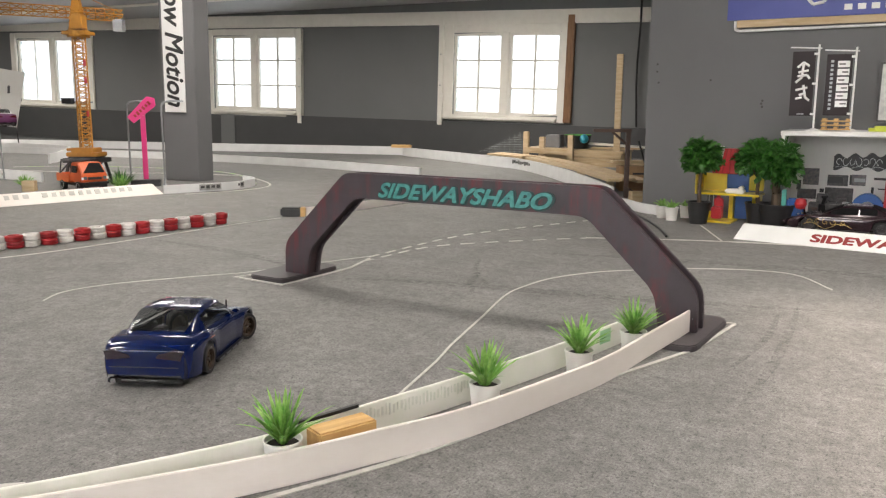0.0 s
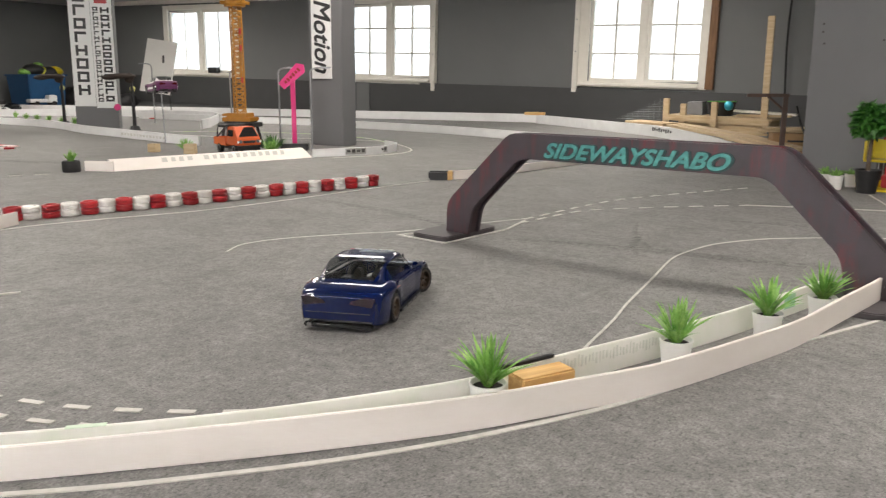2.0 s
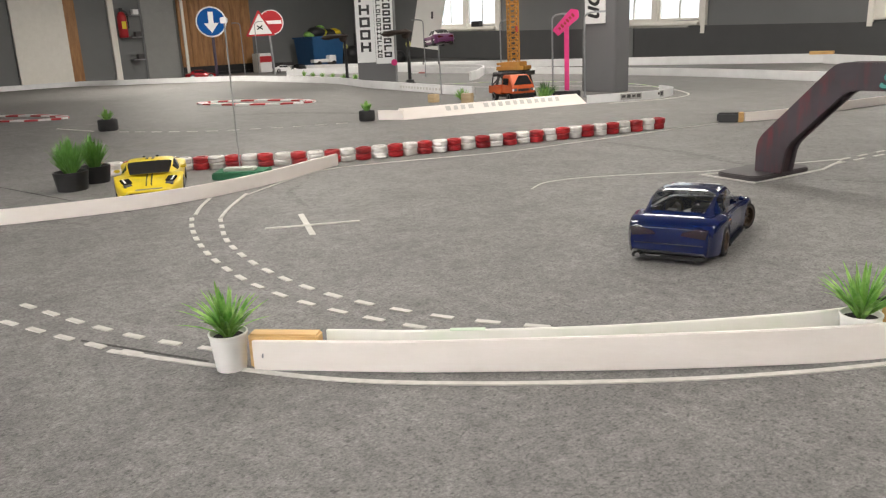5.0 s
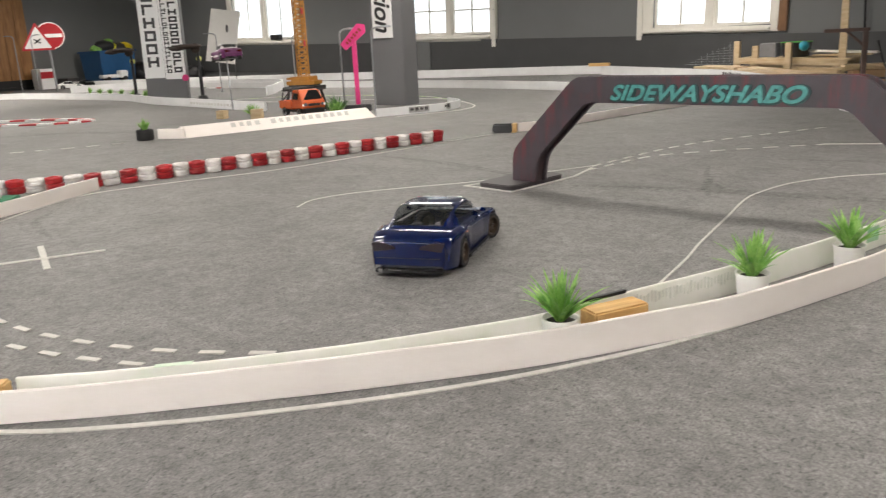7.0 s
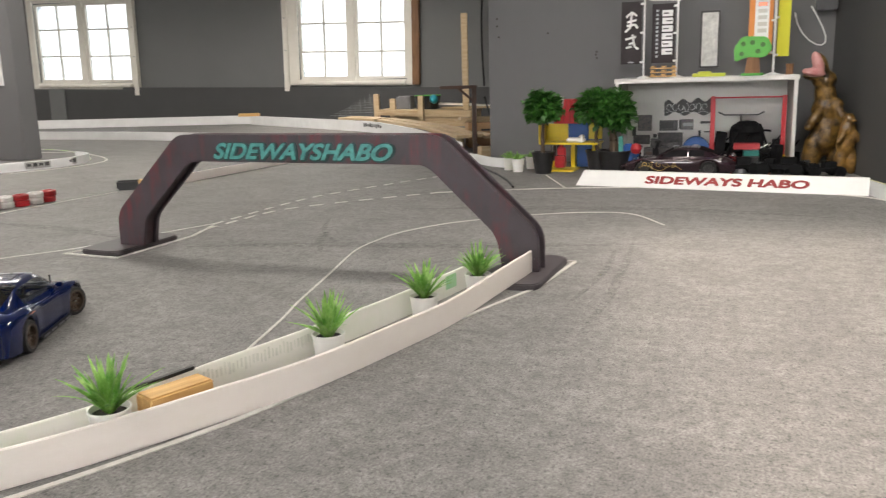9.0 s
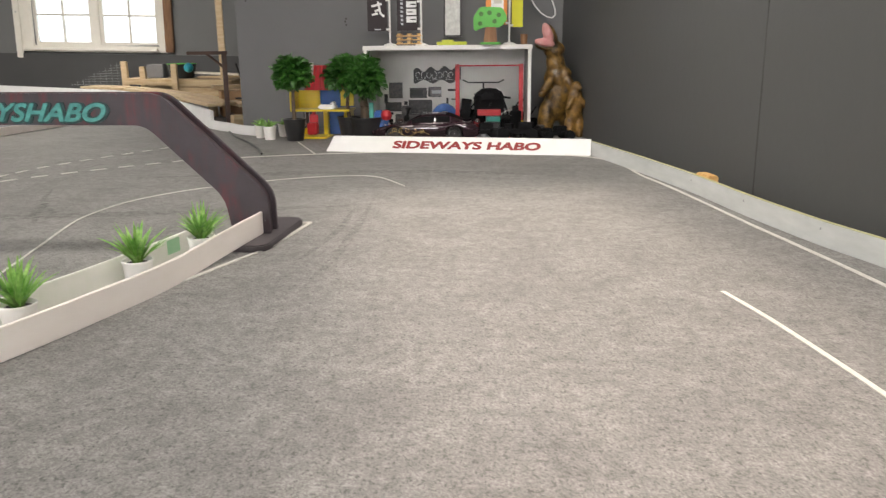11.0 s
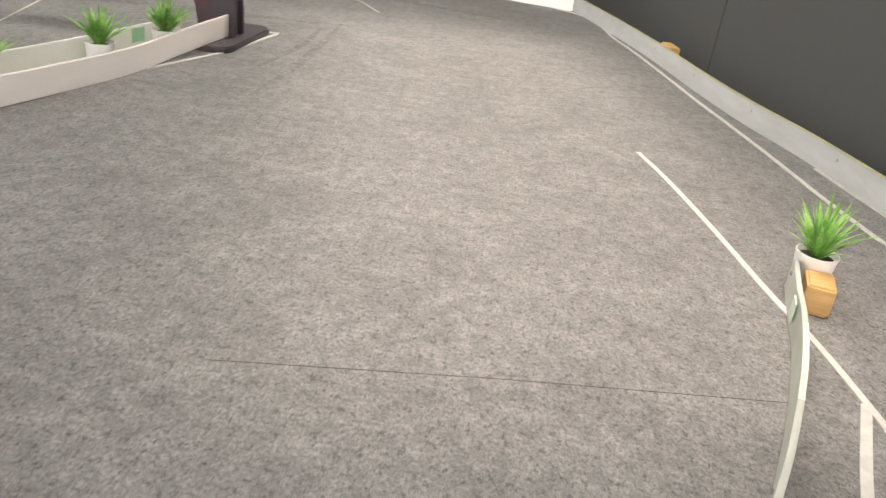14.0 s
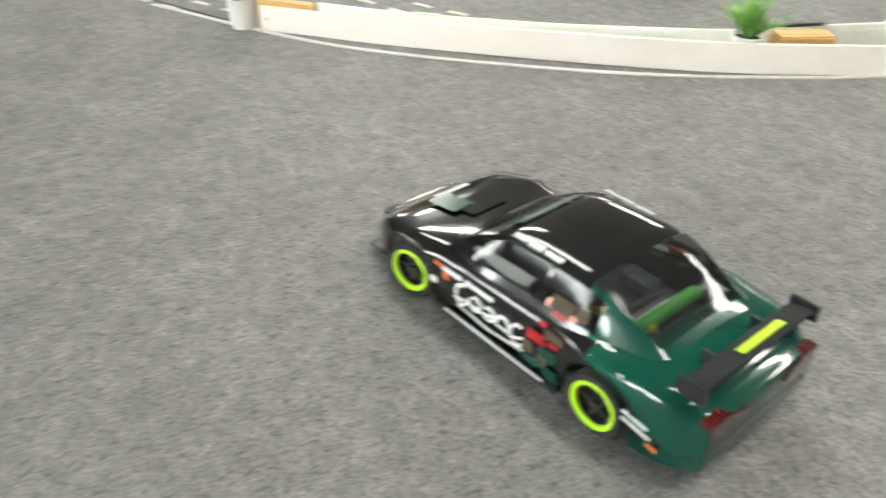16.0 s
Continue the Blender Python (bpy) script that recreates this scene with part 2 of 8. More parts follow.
def scuff():
    """A faint rubber mark: mostly clear, broken up."""
    m = bpy.data.materials.new("rubber_scuff")
    m.use_nodes = True
    t = m.node_tree
    s = t.nodes["Principled BSDF"]
    s.inputs["Base Color"].default_value, s.inputs["Roughness"].default_value = (0.035, 0.034, 0.033, 1), 0.8
    tr = t.nodes.new("ShaderNodeBsdfTransparent")
    mix = t.nodes.new("ShaderNodeMixShader")
    n = t.nodes.new("ShaderNodeTexNoise")
    n.inputs["Scale"].default_value, n.inputs["Detail"].default_value = 45, 6
    where = t.nodes.new("ShaderNodeTexCoord")
    t.links.new(where.outputs["Object"], n.inputs[0])
    r = t.nodes.new("ShaderNodeMapRange")
    r.inputs[1].default_value, r.inputs[2].default_value, r.inputs[3].default_value, r.inputs[4].default_value = 0.4, 0.64, 0.99, 0.74
    t.links.new(n.outputs[0], r.inputs[0])
    t.links.new(r.outputs[0], mix.inputs[0])
    t.links.new(s.outputs[0], mix.inputs[1])
    t.links.new(tr.outputs[0], mix.inputs[2])
    t.links.new(mix.outputs[0], t.nodes["Material Output"].inputs[0])
    return m


def streaked(name, colour, streak):
    """Brushed dark paint with upright streaks of an older coat showing through, and worn blotches."""
    m = material(name, colour, 0.46, second=tuple(c * 0.6 for c in colour), scale=9, amount=0.9, bump=0.2, bump_scale=30, detail=8)
    t = m.node_tree
    s = t.nodes["Principled BSDF"]
    base = s.inputs["Base Color"].links[0].from_socket
    where = t.nodes.new("ShaderNodeTexCoord")
    masks = []
    for scale, stretch, a, b in ((6, (5, 5, 0.8), 0.46, 0.69), (4.5, (1, 1, 1), 0.40, 0.60)):
        mp = t.nodes.new("ShaderNodeMapping")
        mp.inputs["Scale"].default_value = stretch
        n = t.nodes.new("ShaderNodeTexNoise")
        n.inputs["Scale"].default_value, n.inputs["Detail"].default_value, n.inputs["Roughness"].default_value = scale, 7, 0.65
        r = t.nodes.new("ShaderNodeMapRange")
        r.inputs[1].default_value, r.inputs[2].default_value = a, b
        t.links.new(where.outputs["Object"], mp.inputs[0])
        t.links.new(mp.outputs[0], n.inputs[0])
        t.links.new(n.outputs[0], r.inputs[0])
        masks.append(r.outputs[0])
    both = t.nodes.new("ShaderNodeMath")
    both.operation = "MULTIPLY"
    t.links.new(masks[0], both.inputs[0])
    t.links.new(masks[1], both.inputs[1])
    mix = t.nodes.new("ShaderNodeMix")
    mix.data_type = "RGBA"
    mix.inputs[7].default_value = (*streak, 1)
    t.links.new(both.outputs[0], mix.inputs[0])
    t.links.new(base, mix.inputs[6])
    t.links.new(mix.outputs[2], s.inputs["Base Color"])
    return m


CARPET = carpet()
SCUFF = scuff()
WALL_GREY = material("wall_paint_grey", (0.134, 0.135, 0.138), 0.62, second=(0.120, 0.121, 0.124), scale=3, bump=0.25, bump_scale=35)
WALL_DARK = material("wall_paint_dark", (0.070, 0.071, 0.070), 0.6, second=(0.068, 0.069, 0.069), scale=2.5, bump=0.25, bump_scale=30)
WALL_BACK = material("wall_paint_slate", (0.165, 0.17, 0.17), 0.65, second=(0.145, 0.15, 0.15), scale=2, bump=0.2, bump_scale=25)
DADO = material("dado_black_grey", (0.0612, 0.0626, 0.0634), 0.55, second=(0.0504, 0.0518, 0.0533), scale=4, bump=0.2)
CEIL = material("ceiling_board", (0.46, 0.46, 0.47), 0.5, second=(0.38, 0.38, 0.39), scale=2, bump=0.1)
TRIM = material("old_white_paint", (0.84, 0.81, 0.74), 0.5, second=(0.74, 0.71, 0.64), scale=14, bump=0.2, bump_scale=50)
BOARD = material("painted_board", (0.87, 0.81, 0.76), 0.5, second=(0.81, 0.745, 0.685), scale=9, amount=0.7, bump=0.15, bump_scale=40, stretch=(1, 1, 3))
BOARD_OLD = material("scuffed_white_board", (0.90, 0.88, 0.83), 0.6, second=(0.81, 0.84, 0.73), scale=16, amount=0.85, bump=0.2, bump_scale=45)
BOARD_GREY = material("grey_green_board", (0.44, 0.46, 0.41), 0.6, second=(0.56, 0.58, 0.50), scale=16, amount=0.9, bump=0.2, bump_scale=45)
BOARD_COOL = material("cool_white_board", (0.78, 0.78, 0.78), 0.5, second=(0.66, 0.66, 0.66), scale=8, amount=0.7, bump=0.1)
# shade beside the side wall is put into this board's grey
BOARD_WALL = material("shaded_grey_board", (0.56, 0.57, 0.56), 0.55, second=(0.44, 0.46, 0.45), scale=7, amount=0.8, bump=0.1, stretch=(1, 1, 4))
BOARD_EDGE = material("board_edge_yellow", (0.50, 0.48, 0.24), 0.6, second=(0.42, 0.42, 0.30), scale=20)
GREEN_FADED = material("faded_green_tape", (0.62, 0.72, 0.58), 0.55, second=(0.50, 0.66, 0.46), scale=60)
GREEN_TAPE = material("green_tape", (0.34, 0.62, 0.36), 0.5, second=(0.52, 0.68, 0.48), scale=40)
TAPE = material("white_tape", (0.62, 0.60, 0.56), 0.55, second=(0.46, 0.44, 0.41), scale=60, amount=0.8, bump=0.1)
SEAM = material("seam", (0.07, 0.068, 0.065), 0.9, scale=60)
PINE = material("pine_wood", (0.72, 0.47, 0.19), 0.55, second=(0.52, 0.29, 0.10), scale=9, stretch=(1, 9, 9), amount=0.9, bump=0.2, bump_scale=30)
PALE_PINE = material("pale_pine", (0.60, 0.47, 0.30), 0.6, second=(0.46, 0.33, 0.18), scale=7, stretch=(1, 8, 8), amount=0.9, bump=0.2)
BROWN_WOOD = material("brown_wood", (0.26, 0.13, 0.055), 0.6, second=(0.15, 0.07, 0.03), scale=6, stretch=(8, 8, 1), amount=0.9, bump=0.3)
DOOR_WOOD = material("door_wood", (0.43, 0.215, 0.075), 0.5, second=(0.23, 0.10, 0.033), scale=4, stretch=(5, 5, 0.8), amount=0.9, bump=0.3)
RUST = material("rusty_dark_metal", (0.07, 0.05, 0.045), 0.55, 0.3, second=(0.13, 0.06, 0.035), scale=25)
ARCH = streaked("arch_plum_paint", (0.058, 0.045, 0.053), (0.18, 0.013, 0.024))
ARCH_EDGE = material("arch_dark_edge", (0.03, 0.022, 0.025), 0.5, second=(0.055, 0.02, 0.022), scale=14)
PLATE = material("arch_foot_paint", (0.062, 0.053, 0.057), 0.5, second=(0.045, 0.037, 0.042), scale=30, bump=0.15)
TEAL = material("teal_letters", (0.085, 0.34, 0.315), 0.4, second=(0.035, 0.18, 0.17), scale=70, amount=0.9)
TEAL_DARK = material("teal_shadow", (0.012, 0.05, 0.05), 0.5)
POT_WHITE = material("white_pot_plastic", (0.90, 0.88, 0.85), 0.35, second=(0.86, 0.84, 0.80), scale=20)
SOIL = material("dark_soil", (0.018, 0.015, 0.012), 0.95, second=(0.04, 0.03, 0.02), scale=200, bump=0.8, bump_scale=300)
GRASS = material("fresh_green_blades", (0.10, 0.30, 0.035), 0.45, second=(0.40, 0.62, 0.18), scale=45, amount=0.9, specular=0.4)
GRASS_DARK = material("dark_green_blades", (0.035, 0.11, 0.02), 0.5, second=(0.07, 0.19, 0.04), scale=40, amount=0.9)
GRASS_MID = material("mid_green_blades", (0.09, 0.25, 0.04), 0.5, second=(0.22, 0.42, 0.11), scale=40, amount=0.9)
LEAF = material("shrub_leaves", (0.016, 0.075, 0.009), 0.4, second=(0.05, 0.17, 0.022), scale=35, amount=1.0, specular=0.5)
BARK = material("bark", (0.10, 0.07, 0.045), 0.85, second=(0.05, 0.035, 0.025), scale=60, bump=0.6)
BLACK = material("black_plastic", (0.014, 0.014, 0.015), 0.42, second=(0.022, 0.022, 0.023), scale=50)
MATTE_BLACK = material("matte_black", (0.010, 0.010, 0.011), 0.7, second=(0.016, 0.016, 0.017), scale=30, specular=0.05)
BLACK_GLOSS = material("black_gloss", (0.008, 0.008, 0.009), 0.12, second=(0.012, 0.012, 0.012), scale=30, coat=0.5)
RUBBER = material("tyre_rubber", (0.016, 0.016, 0.017), 0.75, second=(0.03, 0.029, 0.028), scale=60, bump=0.3)
RED_RUBBER = material("red_painted_tyre", (0.42, 0.014, 0.018), 0.30, second=(0.22, 0.008, 0.012), scale=45, amount=0.8, vary=0.18)
WHITE_RUBBER = material("white_painted_tyre", (0.72, 0.70, 0.67), 0.33, second=(0.55, 0.53, 0.51), scale=40, amount=0.7, vary=0.1)
WHITE = material("white_paint", (0.78, 0.78, 0.77), 0.45, second=(0.70, 0.70, 0.69), scale=15)
WHITE_VINYL = material("white_banner_vinyl", (0.76, 0.76, 0.75), 0.4, second=(0.68, 0.68, 0.68), scale=5)
RED_PAINT = material("red_paint", (0.42, 0.014, 0.022), 0.4, second=(0.32, 0.010, 0.015), scale=20)
DARK_RED = material("dark_red_letters", (0.27, 0.012, 0.012), 0.5, second=(0.19, 0.010, 0.010), scale=60)
GREY_LETTER = material("grey_letters", (0.56, 0.54, 0.50), 0.5, second=(0.47, 0.45, 0.42), scale=60)
CHROME = material("bright_metal", (0.62, 0.62, 0.63), 0.22, 1.0, second=(0.5, 0.5, 0.5), scale=40)
STEEL = material("grey_steel", (0.36, 0.37, 0.38), 0.4, 0.8, second=(0.28, 0.28, 0.29), scale=40)
YELLOW = material("yellow_paint", (0.72, 0.55, 0.02), 0.3, second=(0.64, 0.47, 0.015), scale=15, coat=0.4)
CRANE_YELLOW = material("crane_ochre", (0.44, 0.20, 0.02), 0.45, second=(0.30, 0.12, 0.012), scale=25)
BLUE_PAINT = material("toy_blue", (0.02, 0.10, 0.35), 0.4, second=(0.015, 0.07, 0.26), scale=20)
BIN_BLUE = material("bin_blue", (0.02, 0.09, 0.22), 0.4, second=(0.015, 0.065, 0.17), scale=10)
BANNER_BLUE = material("banner_blue", (0.055, 0.075, 0.33), 0.45, second=(0.045, 0.06, 0.28), scale=3)
ORANGE = material("orange_paint", (0.72, 0.13, 0.02), 0.3, second=(0.6, 0.10, 0.015), scale=20, coat=0.4)
PINK = material("hot_pink", (0.60, 0.02, 0.17), 0.45, second=(0.50, 0.015, 0.14), scale=15)
PURPLE = material("purple_plum", (0.15, 0.03, 0.12), 0.3, second=(0.09, 0.016, 0.08), scale=20, coat=0.4)
LIME = material("lime_rim", (0.52, 0.85, 0.02), 0.3, second=(0.45, 0.75, 0.02), scale=30)
TOY_GREEN = material("toy_green", (0.10, 0.42, 0.06), 0.5, second=(0.07, 0.33, 0.05), scale=30)
FLAG_BLACK = material("flag_black_cloth", (0.03, 0.024, 0.026), 0.8, second=(0.04, 0.03, 0.033), scale=30)
FLAG_ORANGE = material("flag_orange_cloth", (0.72, 0.28, 0.08), 0.8, second=(0.65, 0.24, 0.07), scale=20)
FLAG_LIME = material("flag_yellow_cloth", (0.68, 0.66, 0.05), 0.8, second=(0.6, 0.58, 0.05), scale=20)
BEAR_FUR = material("brown_figure", (0.012, 0.007, 0.004), 0.30, second=(0.24, 0.135, 0.030), scale=26, amount=1.0, bump=1.0, bump_scale=80)
BEAR_LIGHT = material("ochre_figure", (0.30, 0.165, 0.035), 0.35, second=(0.035, 0.018, 0.006), scale=22, amount=1.0, bump=0.5, bump_scale=80)
FLESH_PINK = material("open_mouth_pink", (0.50, 0.20, 0.20), 0.45, second=(0.62, 0.42, 0.38), scale=30)
BLUE_CAR = material("deep_blue_lacquer", (0.0008, 0.0065, 0.052), 0.16, 0.0, second=(0.001, 0.008, 0.060), scale=30, coat=0.7, specular=0.2)
BLACK_CAR = material("black_lacquer", (0.005, 0.005, 0.005), 0.14, second=(0.007, 0.007, 0.007), scale=20, coat=0.8, specular=0.25)
GREEN_CAR = material("bottle_green_lacquer", (0.002, 0.060, 0.038), 0.16, 0.0, second=(0.002, 0.042, 0.027), scale=20, coat=0.8, specular=0.25)
PLUM_CAR = material("dark_plum_lacquer", (0.026, 0.010, 0.016), 0.18, 0.2, second=(0.036, 0.013, 0.022), scale=20, coat=0.8)
RED_CAR = material("red_lacquer", (0.33, 0.012, 0.018), 0.2, 0.1, second=(0.25, 0.01, 0.014), scale=20, coat=1.0)
GOLD = material("gold_decal", (0.50, 0.36, 0.12), 0.35, 0.5, second=(0.4, 0.28, 0.09), scale=60)
CARBON = material("carbon_weave", (0.010, 0.011, 0.012), 0.35, second=(0.032, 0.034, 0.036), scale=160, specular=0.15)
LENS = material("headlamp_lens", (0.20, 0.21, 0.23), 0.1, 0.3, second=(0.05, 0.05, 0.06), scale=60, coat=1.0)
TAIL = material("tail_lamp_red", (0.10, 0.012, 0.012), 0.15, second=(0.03, 0.008, 0.01), scale=40, coat=1.0)
TAIL_DARK = material("tail_lamp_smoked", (0.022, 0.008, 0.020), 0.12, second=(0.010, 0.005, 0.006), scale=28, coat=1.0)
MESH_GREY = material("intercooler_grey", (0.30, 0.30, 0.31), 0.45, 0.6, second=(0.2, 0.2, 0.2), scale=150)
GLASS_SMOKE = clear("smoked_window", (0.012, 0.013, 0.014), 0.03, 0.5)
GLASS_THIN = clear("thin_smoked_window", (0.05, 0.052, 0.05), 0.04, 0.72)
GLASS_PANE = clear("window_pane", (0.8, 0.85, 0.9), 0.02, 0.93)
PAPER = material("white_paper", (0.74, 0.73, 0.70), 0.7, second=(0.66, 0.65, 0.62), scale=8)
SHELF_WHITE = material("white_laminate", (0.70, 0.68, 0.66), 0.4, second=(0.63, 0.61, 0.59), scale=10)
DARK_PRINT = material("dark_print", (0.03, 0.03, 0.032), 0.5, second=(0.10, 0.09, 0.09), scale=60, amount=0.9)
MID_PRINT = material("photo_print", (0.16, 0.14, 0.13), 0.4, second=(0.05, 0.05, 0.07), scale=70, amount=1.0)
SILVER_PRINT = material("silver_foil", (0.46, 0.46, 0.44), 0.4, 0.2, second=(0.28, 0.28, 0.27), scale=35, amount=0.9)
SKY_GLOW = glow("bright_daylight_beyond", (0.97, 0.99, 1.0), 1.9)
TUBE_GLOW = glow("panel_diffuser", (1.0, 0.95, 0.88), 6.0)

# ---- setting ----
def plain(name, shape, mat_, label, bevel=0.0):
    return thing(name, shape, mat_, label, name.split("_")[0], kind="structure", bevel=bevel)


FLOOR = plain("floor", Shape().box((-6.2, 2.8, -0.05), (18.4, 14.0, 0.1)), CARPET, "grey ribbed carpet laid over the whole hall as a track")
NORTH = 9.5
OPENINGS = [(-11.85, -10.30, 0.63, 1.64), (-7.86, -6.44, 0.535, 1.56), (-4.11, -2.73, 0.475, 1.475)]
wall = Shape()
edges = [-14.9] + [e for o in OPENINGS for e in o[:2]] + [0.6]
for a, b in zip(edges[::2], edges[1::2]):
    wall.box(((a + b) / 2, NORTH + 0.1, CEILING / 2), (b - a, 0.2, CEILING))
for a, b, low, high in OPENINGS:
    wall.box(((a + b) / 2, NORTH + 0.1, low / 2), (b - a, 0.2, low))
    wall.box(((a + b) / 2, NORTH + 0.1, (high + CEILING) / 2), (b - a, 0.2, CEILING - high))
plain("wall_north", wall, WALL_BACK, "slate grey painted wall with three windows")

# dark lower band and pale rail of the window wall, both sagging a little to the east
SAG = Matrix.Rotation(0.024, 3, "Y")
plain("dado_north", Shape().box((-7.2, NORTH - 0.02, 0.225), (14.6, 0.034, 0.46), SAG), DADO, "almost black painted lower band of the window wall")
plain("dado_board", Shape().box((-4.0, NORTH - 0.05, 0.2), (5.2, 0.02, 0.40), SAG), DADO, "dark board fixed along the lower window wall", 0.004)
plain("dado_patch", Shape().box((-7.61, NORTH - 0.045, 0.24), (0.24, 0.012, 0.46), SAG), WALL_BACK, "paler grey unpainted gap in the dark lower band")
plain("trim_rail", Shape().box((-7.2, NORTH - 0.03, 1.735), (14.7, 0.05, 0.16), SAG), TRIM, "wide off-white painted rail under the ceiling", 0.006)
plain("ceiling", Shape().box((-6.2, 2.8, CEILING + 0.05), (18.4, 14.0, 0.1)), CEIL, "pale grey boarded ceiling")
for y in (8.2, 6.9, 5.0):
    plain("beam_trim", Shape().box((-7.0, y, CEILING - 0.012), (14.5, 0.09, 0.02)), TRIM, "narrow pale batten across the ceiling", 0.004)

# the stub wall behind the shelf, and the side wall; both stand about five degrees off
TILT = math.atan(0.087)
SHELF_M = Matrix.Translation((-0.85, 4.70, 0)) @ Matrix.Rotation(-TILT, 4, "Z")
stub = thing("wall_shelf", Shape().box((0.97, 0.08, CEILING / 2), (1.94, 0.16, CEILING)), WALL_GREY,
             "mid grey painted wall behind the white shelf", "wall", SHELF_M, kind="structure")
side_dir = Vector((0.0864, -1, 0)).normalized()
SIDE_M = Matrix.Translation((1.075, 2.84, 0)) @ Matrix.Rotation(math.atan2(side_dir.y, side_dir.x), 4, "Z")
thing("wall_east", Shape().box((2.42, 0.08, CEILING / 2), (8.4, 0.16, CEILING)), WALL_DARK, "dark grey painted side wall", "wall", SIDE_M, kind="structure")
seams = Shape()
for x in (0.48, 1.95, 3.2):
    seams.box((x, -0.0008, CEILING / 2), (0.004, 0.002, CEILING))
thing("wall_joint", seams, SEAM, "thin upright panel joints in the side wall", "joint", SIDE_M, kind="structure")
plain("wall_east_back", Shape().box((0.55, 7.2, CEILING / 2), (0.1, 4.8, CEILING)), WALL_BACK, "slate grey painted end wall behind the workbench")
plain("wall_south", Shape().box((-6.2, -3.9, CEILING / 2), (18.0, 0.2, CEILING)), WALL_GREY, "mid grey painted wall")
plain("wall_west", Shape().box((-14.6, 2.8, CEILING / 2), (0.2, 13.4, CEILING)), WALL_BACK, "slate grey painted end wall with doors")


# ---- windows ----
def window(x0, x1, z0, z1, hole, name, panes=True, strip=0):
    """White timber window: architrave, sill, two sashes of six panes."""
    win = thing(name, None, None, "white painted timber window with two six-pane sashes", "window", pose((x0 + x1) / 2, NORTH, (z0 + z1) / 2) @ Matrix.Rotation(0.024, 4, "Y") @ pose(0, 0, -(z0 + z1) / 2), kind="structure")
    a, b, low, high = hole
    c = (x0 + x1) / 2
    w = (x1 - x0)
    frame_ = Shape()
    # flat casings run from the outer edge to the sashes; a thin inner lining stands back from them
    left, right = a - x0 + 0.004, x1 - b + 0.004
    frame_.box((x0 - c + left / 2, -0.014, (z0 + z1) / 2), (left, 0.036, z1 - z0))
    frame_.box((x1 - c - right / 2, -0.014, (z0 + z1) / 2), (right, 0.036, z1 - z0))
    frame_.box(((a + b) / 2 - c, -0.015, (high + z1) / 2), (b - a - 0.01, 0.034, z1 - high + 0.008))
    frame_.box(((a + b) / 2 - c, -0.015, (z0 + low) / 2), (b - a - 0.01, 0.034, low - z0 + 0.008))
    if strip:
        edge = (x0 - c + 0.032) if strip < 0 else (x1 - c - 0.032)
        part("side_strip", Shape().box((edge, -0.05, (z0 + z1) / 2 - 0.035), (0.064, 0.034, z1 - z0 + 0.07)), TRIM, win, bevel=0.004)
        for z in (z0 + 0.42, z1 - 0.40):
            part("screw", Shape().lathe([(0.0001, 0.003), (0.008, 0.002), (0.009, 0)], 8, (edge, -0.067, z), Matrix.Rotation(radians(90), 3, "X")), STEEL, win)
    part("window_frame", frame_, TRIM, win, bevel=0.008)
    part("window_sill", Shape().box((0, -0.05, low - 0.035), (w - 0.2, 0.09, 0.03)), TRIM, win, bevel=0.006)
    mid = (a + b) / 2 - c
    part("mullion", Shape().box((mid, 0.02, (low + high) / 2), (0.075, 0.05, high - low)), TRIM, win, bevel=0.005)
    for s0, s1 in ((a - c, mid - 0.0375), (mid + 0.0375, b - c)):
        bars = Shape()
        sw, sh = s1 - s0, high - low
        for x in (s0 + 0.018, s1 - 0.018):
            bars.box((x, 0.035, (low + high) / 2), (0.036, 0.04, sh))
        for z in (low + 0.02, high - 0.02):
            bars.box(((s0 + s1) / 2, 0.035, z), (sw - 0.072, 0.04, 0.04))
        thin = 0.022 if panes else 0.007
        bars.box(((s0 + s1) / 2, 0.036, (low + high) / 2), (thin, 0.03, sh - 0.08))
        for k in (1, 2):
            z = low + sh * k / 3
            bars.box(((s0 + s1) / 2, 0.0365, z), (sw - 0.072, 0.028, thin * 0.9))
        sash = part("sash", bars, TRIM, win)
        for i in range(2):
            for k in range(3):
                px = s0 + 0.036 + (sw - 0.072) * (i + 0.5) / 2
                pz = low + 0.04 + (sh - 0.08) * (k + 0.5) / 3
                pane = part("pane", Shape().box((px, 0.04, pz), ((sw - 0.072) / 2, 0.003, (sh - 0.08) / 3)), GLASS_PANE, sash)
                pane.visible_shadow = False
    return win


window(-11.97, -10.17, 0.55, 1.72, OPENINGS[0], "window_1", False)
window(-7.95, -6.33, 0.445, 1.635, OPENINGS[1], "window_2", True, 1)
window(-4.29, -2.64, 0.41, 1.61, OPENINGS[2], "window_3", True, -1)
for x0 in (-11.15, -7.15, -3.42):
    plain("backdrop", Shape().box((x0, NORTH + 0.75, 1.1), (3.2, 0.02, 2.4)), SKY_GLOW, "bright white sky beyond the window")
plain("trim_post", Shape().box((-2.61, NORTH - 0.03, 1.02), (0.09, 0.06, 1.25), SAG), BROWN_WOOD, "upright brown timber beside the window", 0.006)
window_box = Shape().box((-10.72, NORTH - 0.06, 0.66), (0.2, 0.09, 0.09))
thing("small_black_box", window_box, BLACK, "small black box on the window sill", "box", bevel=0.006)

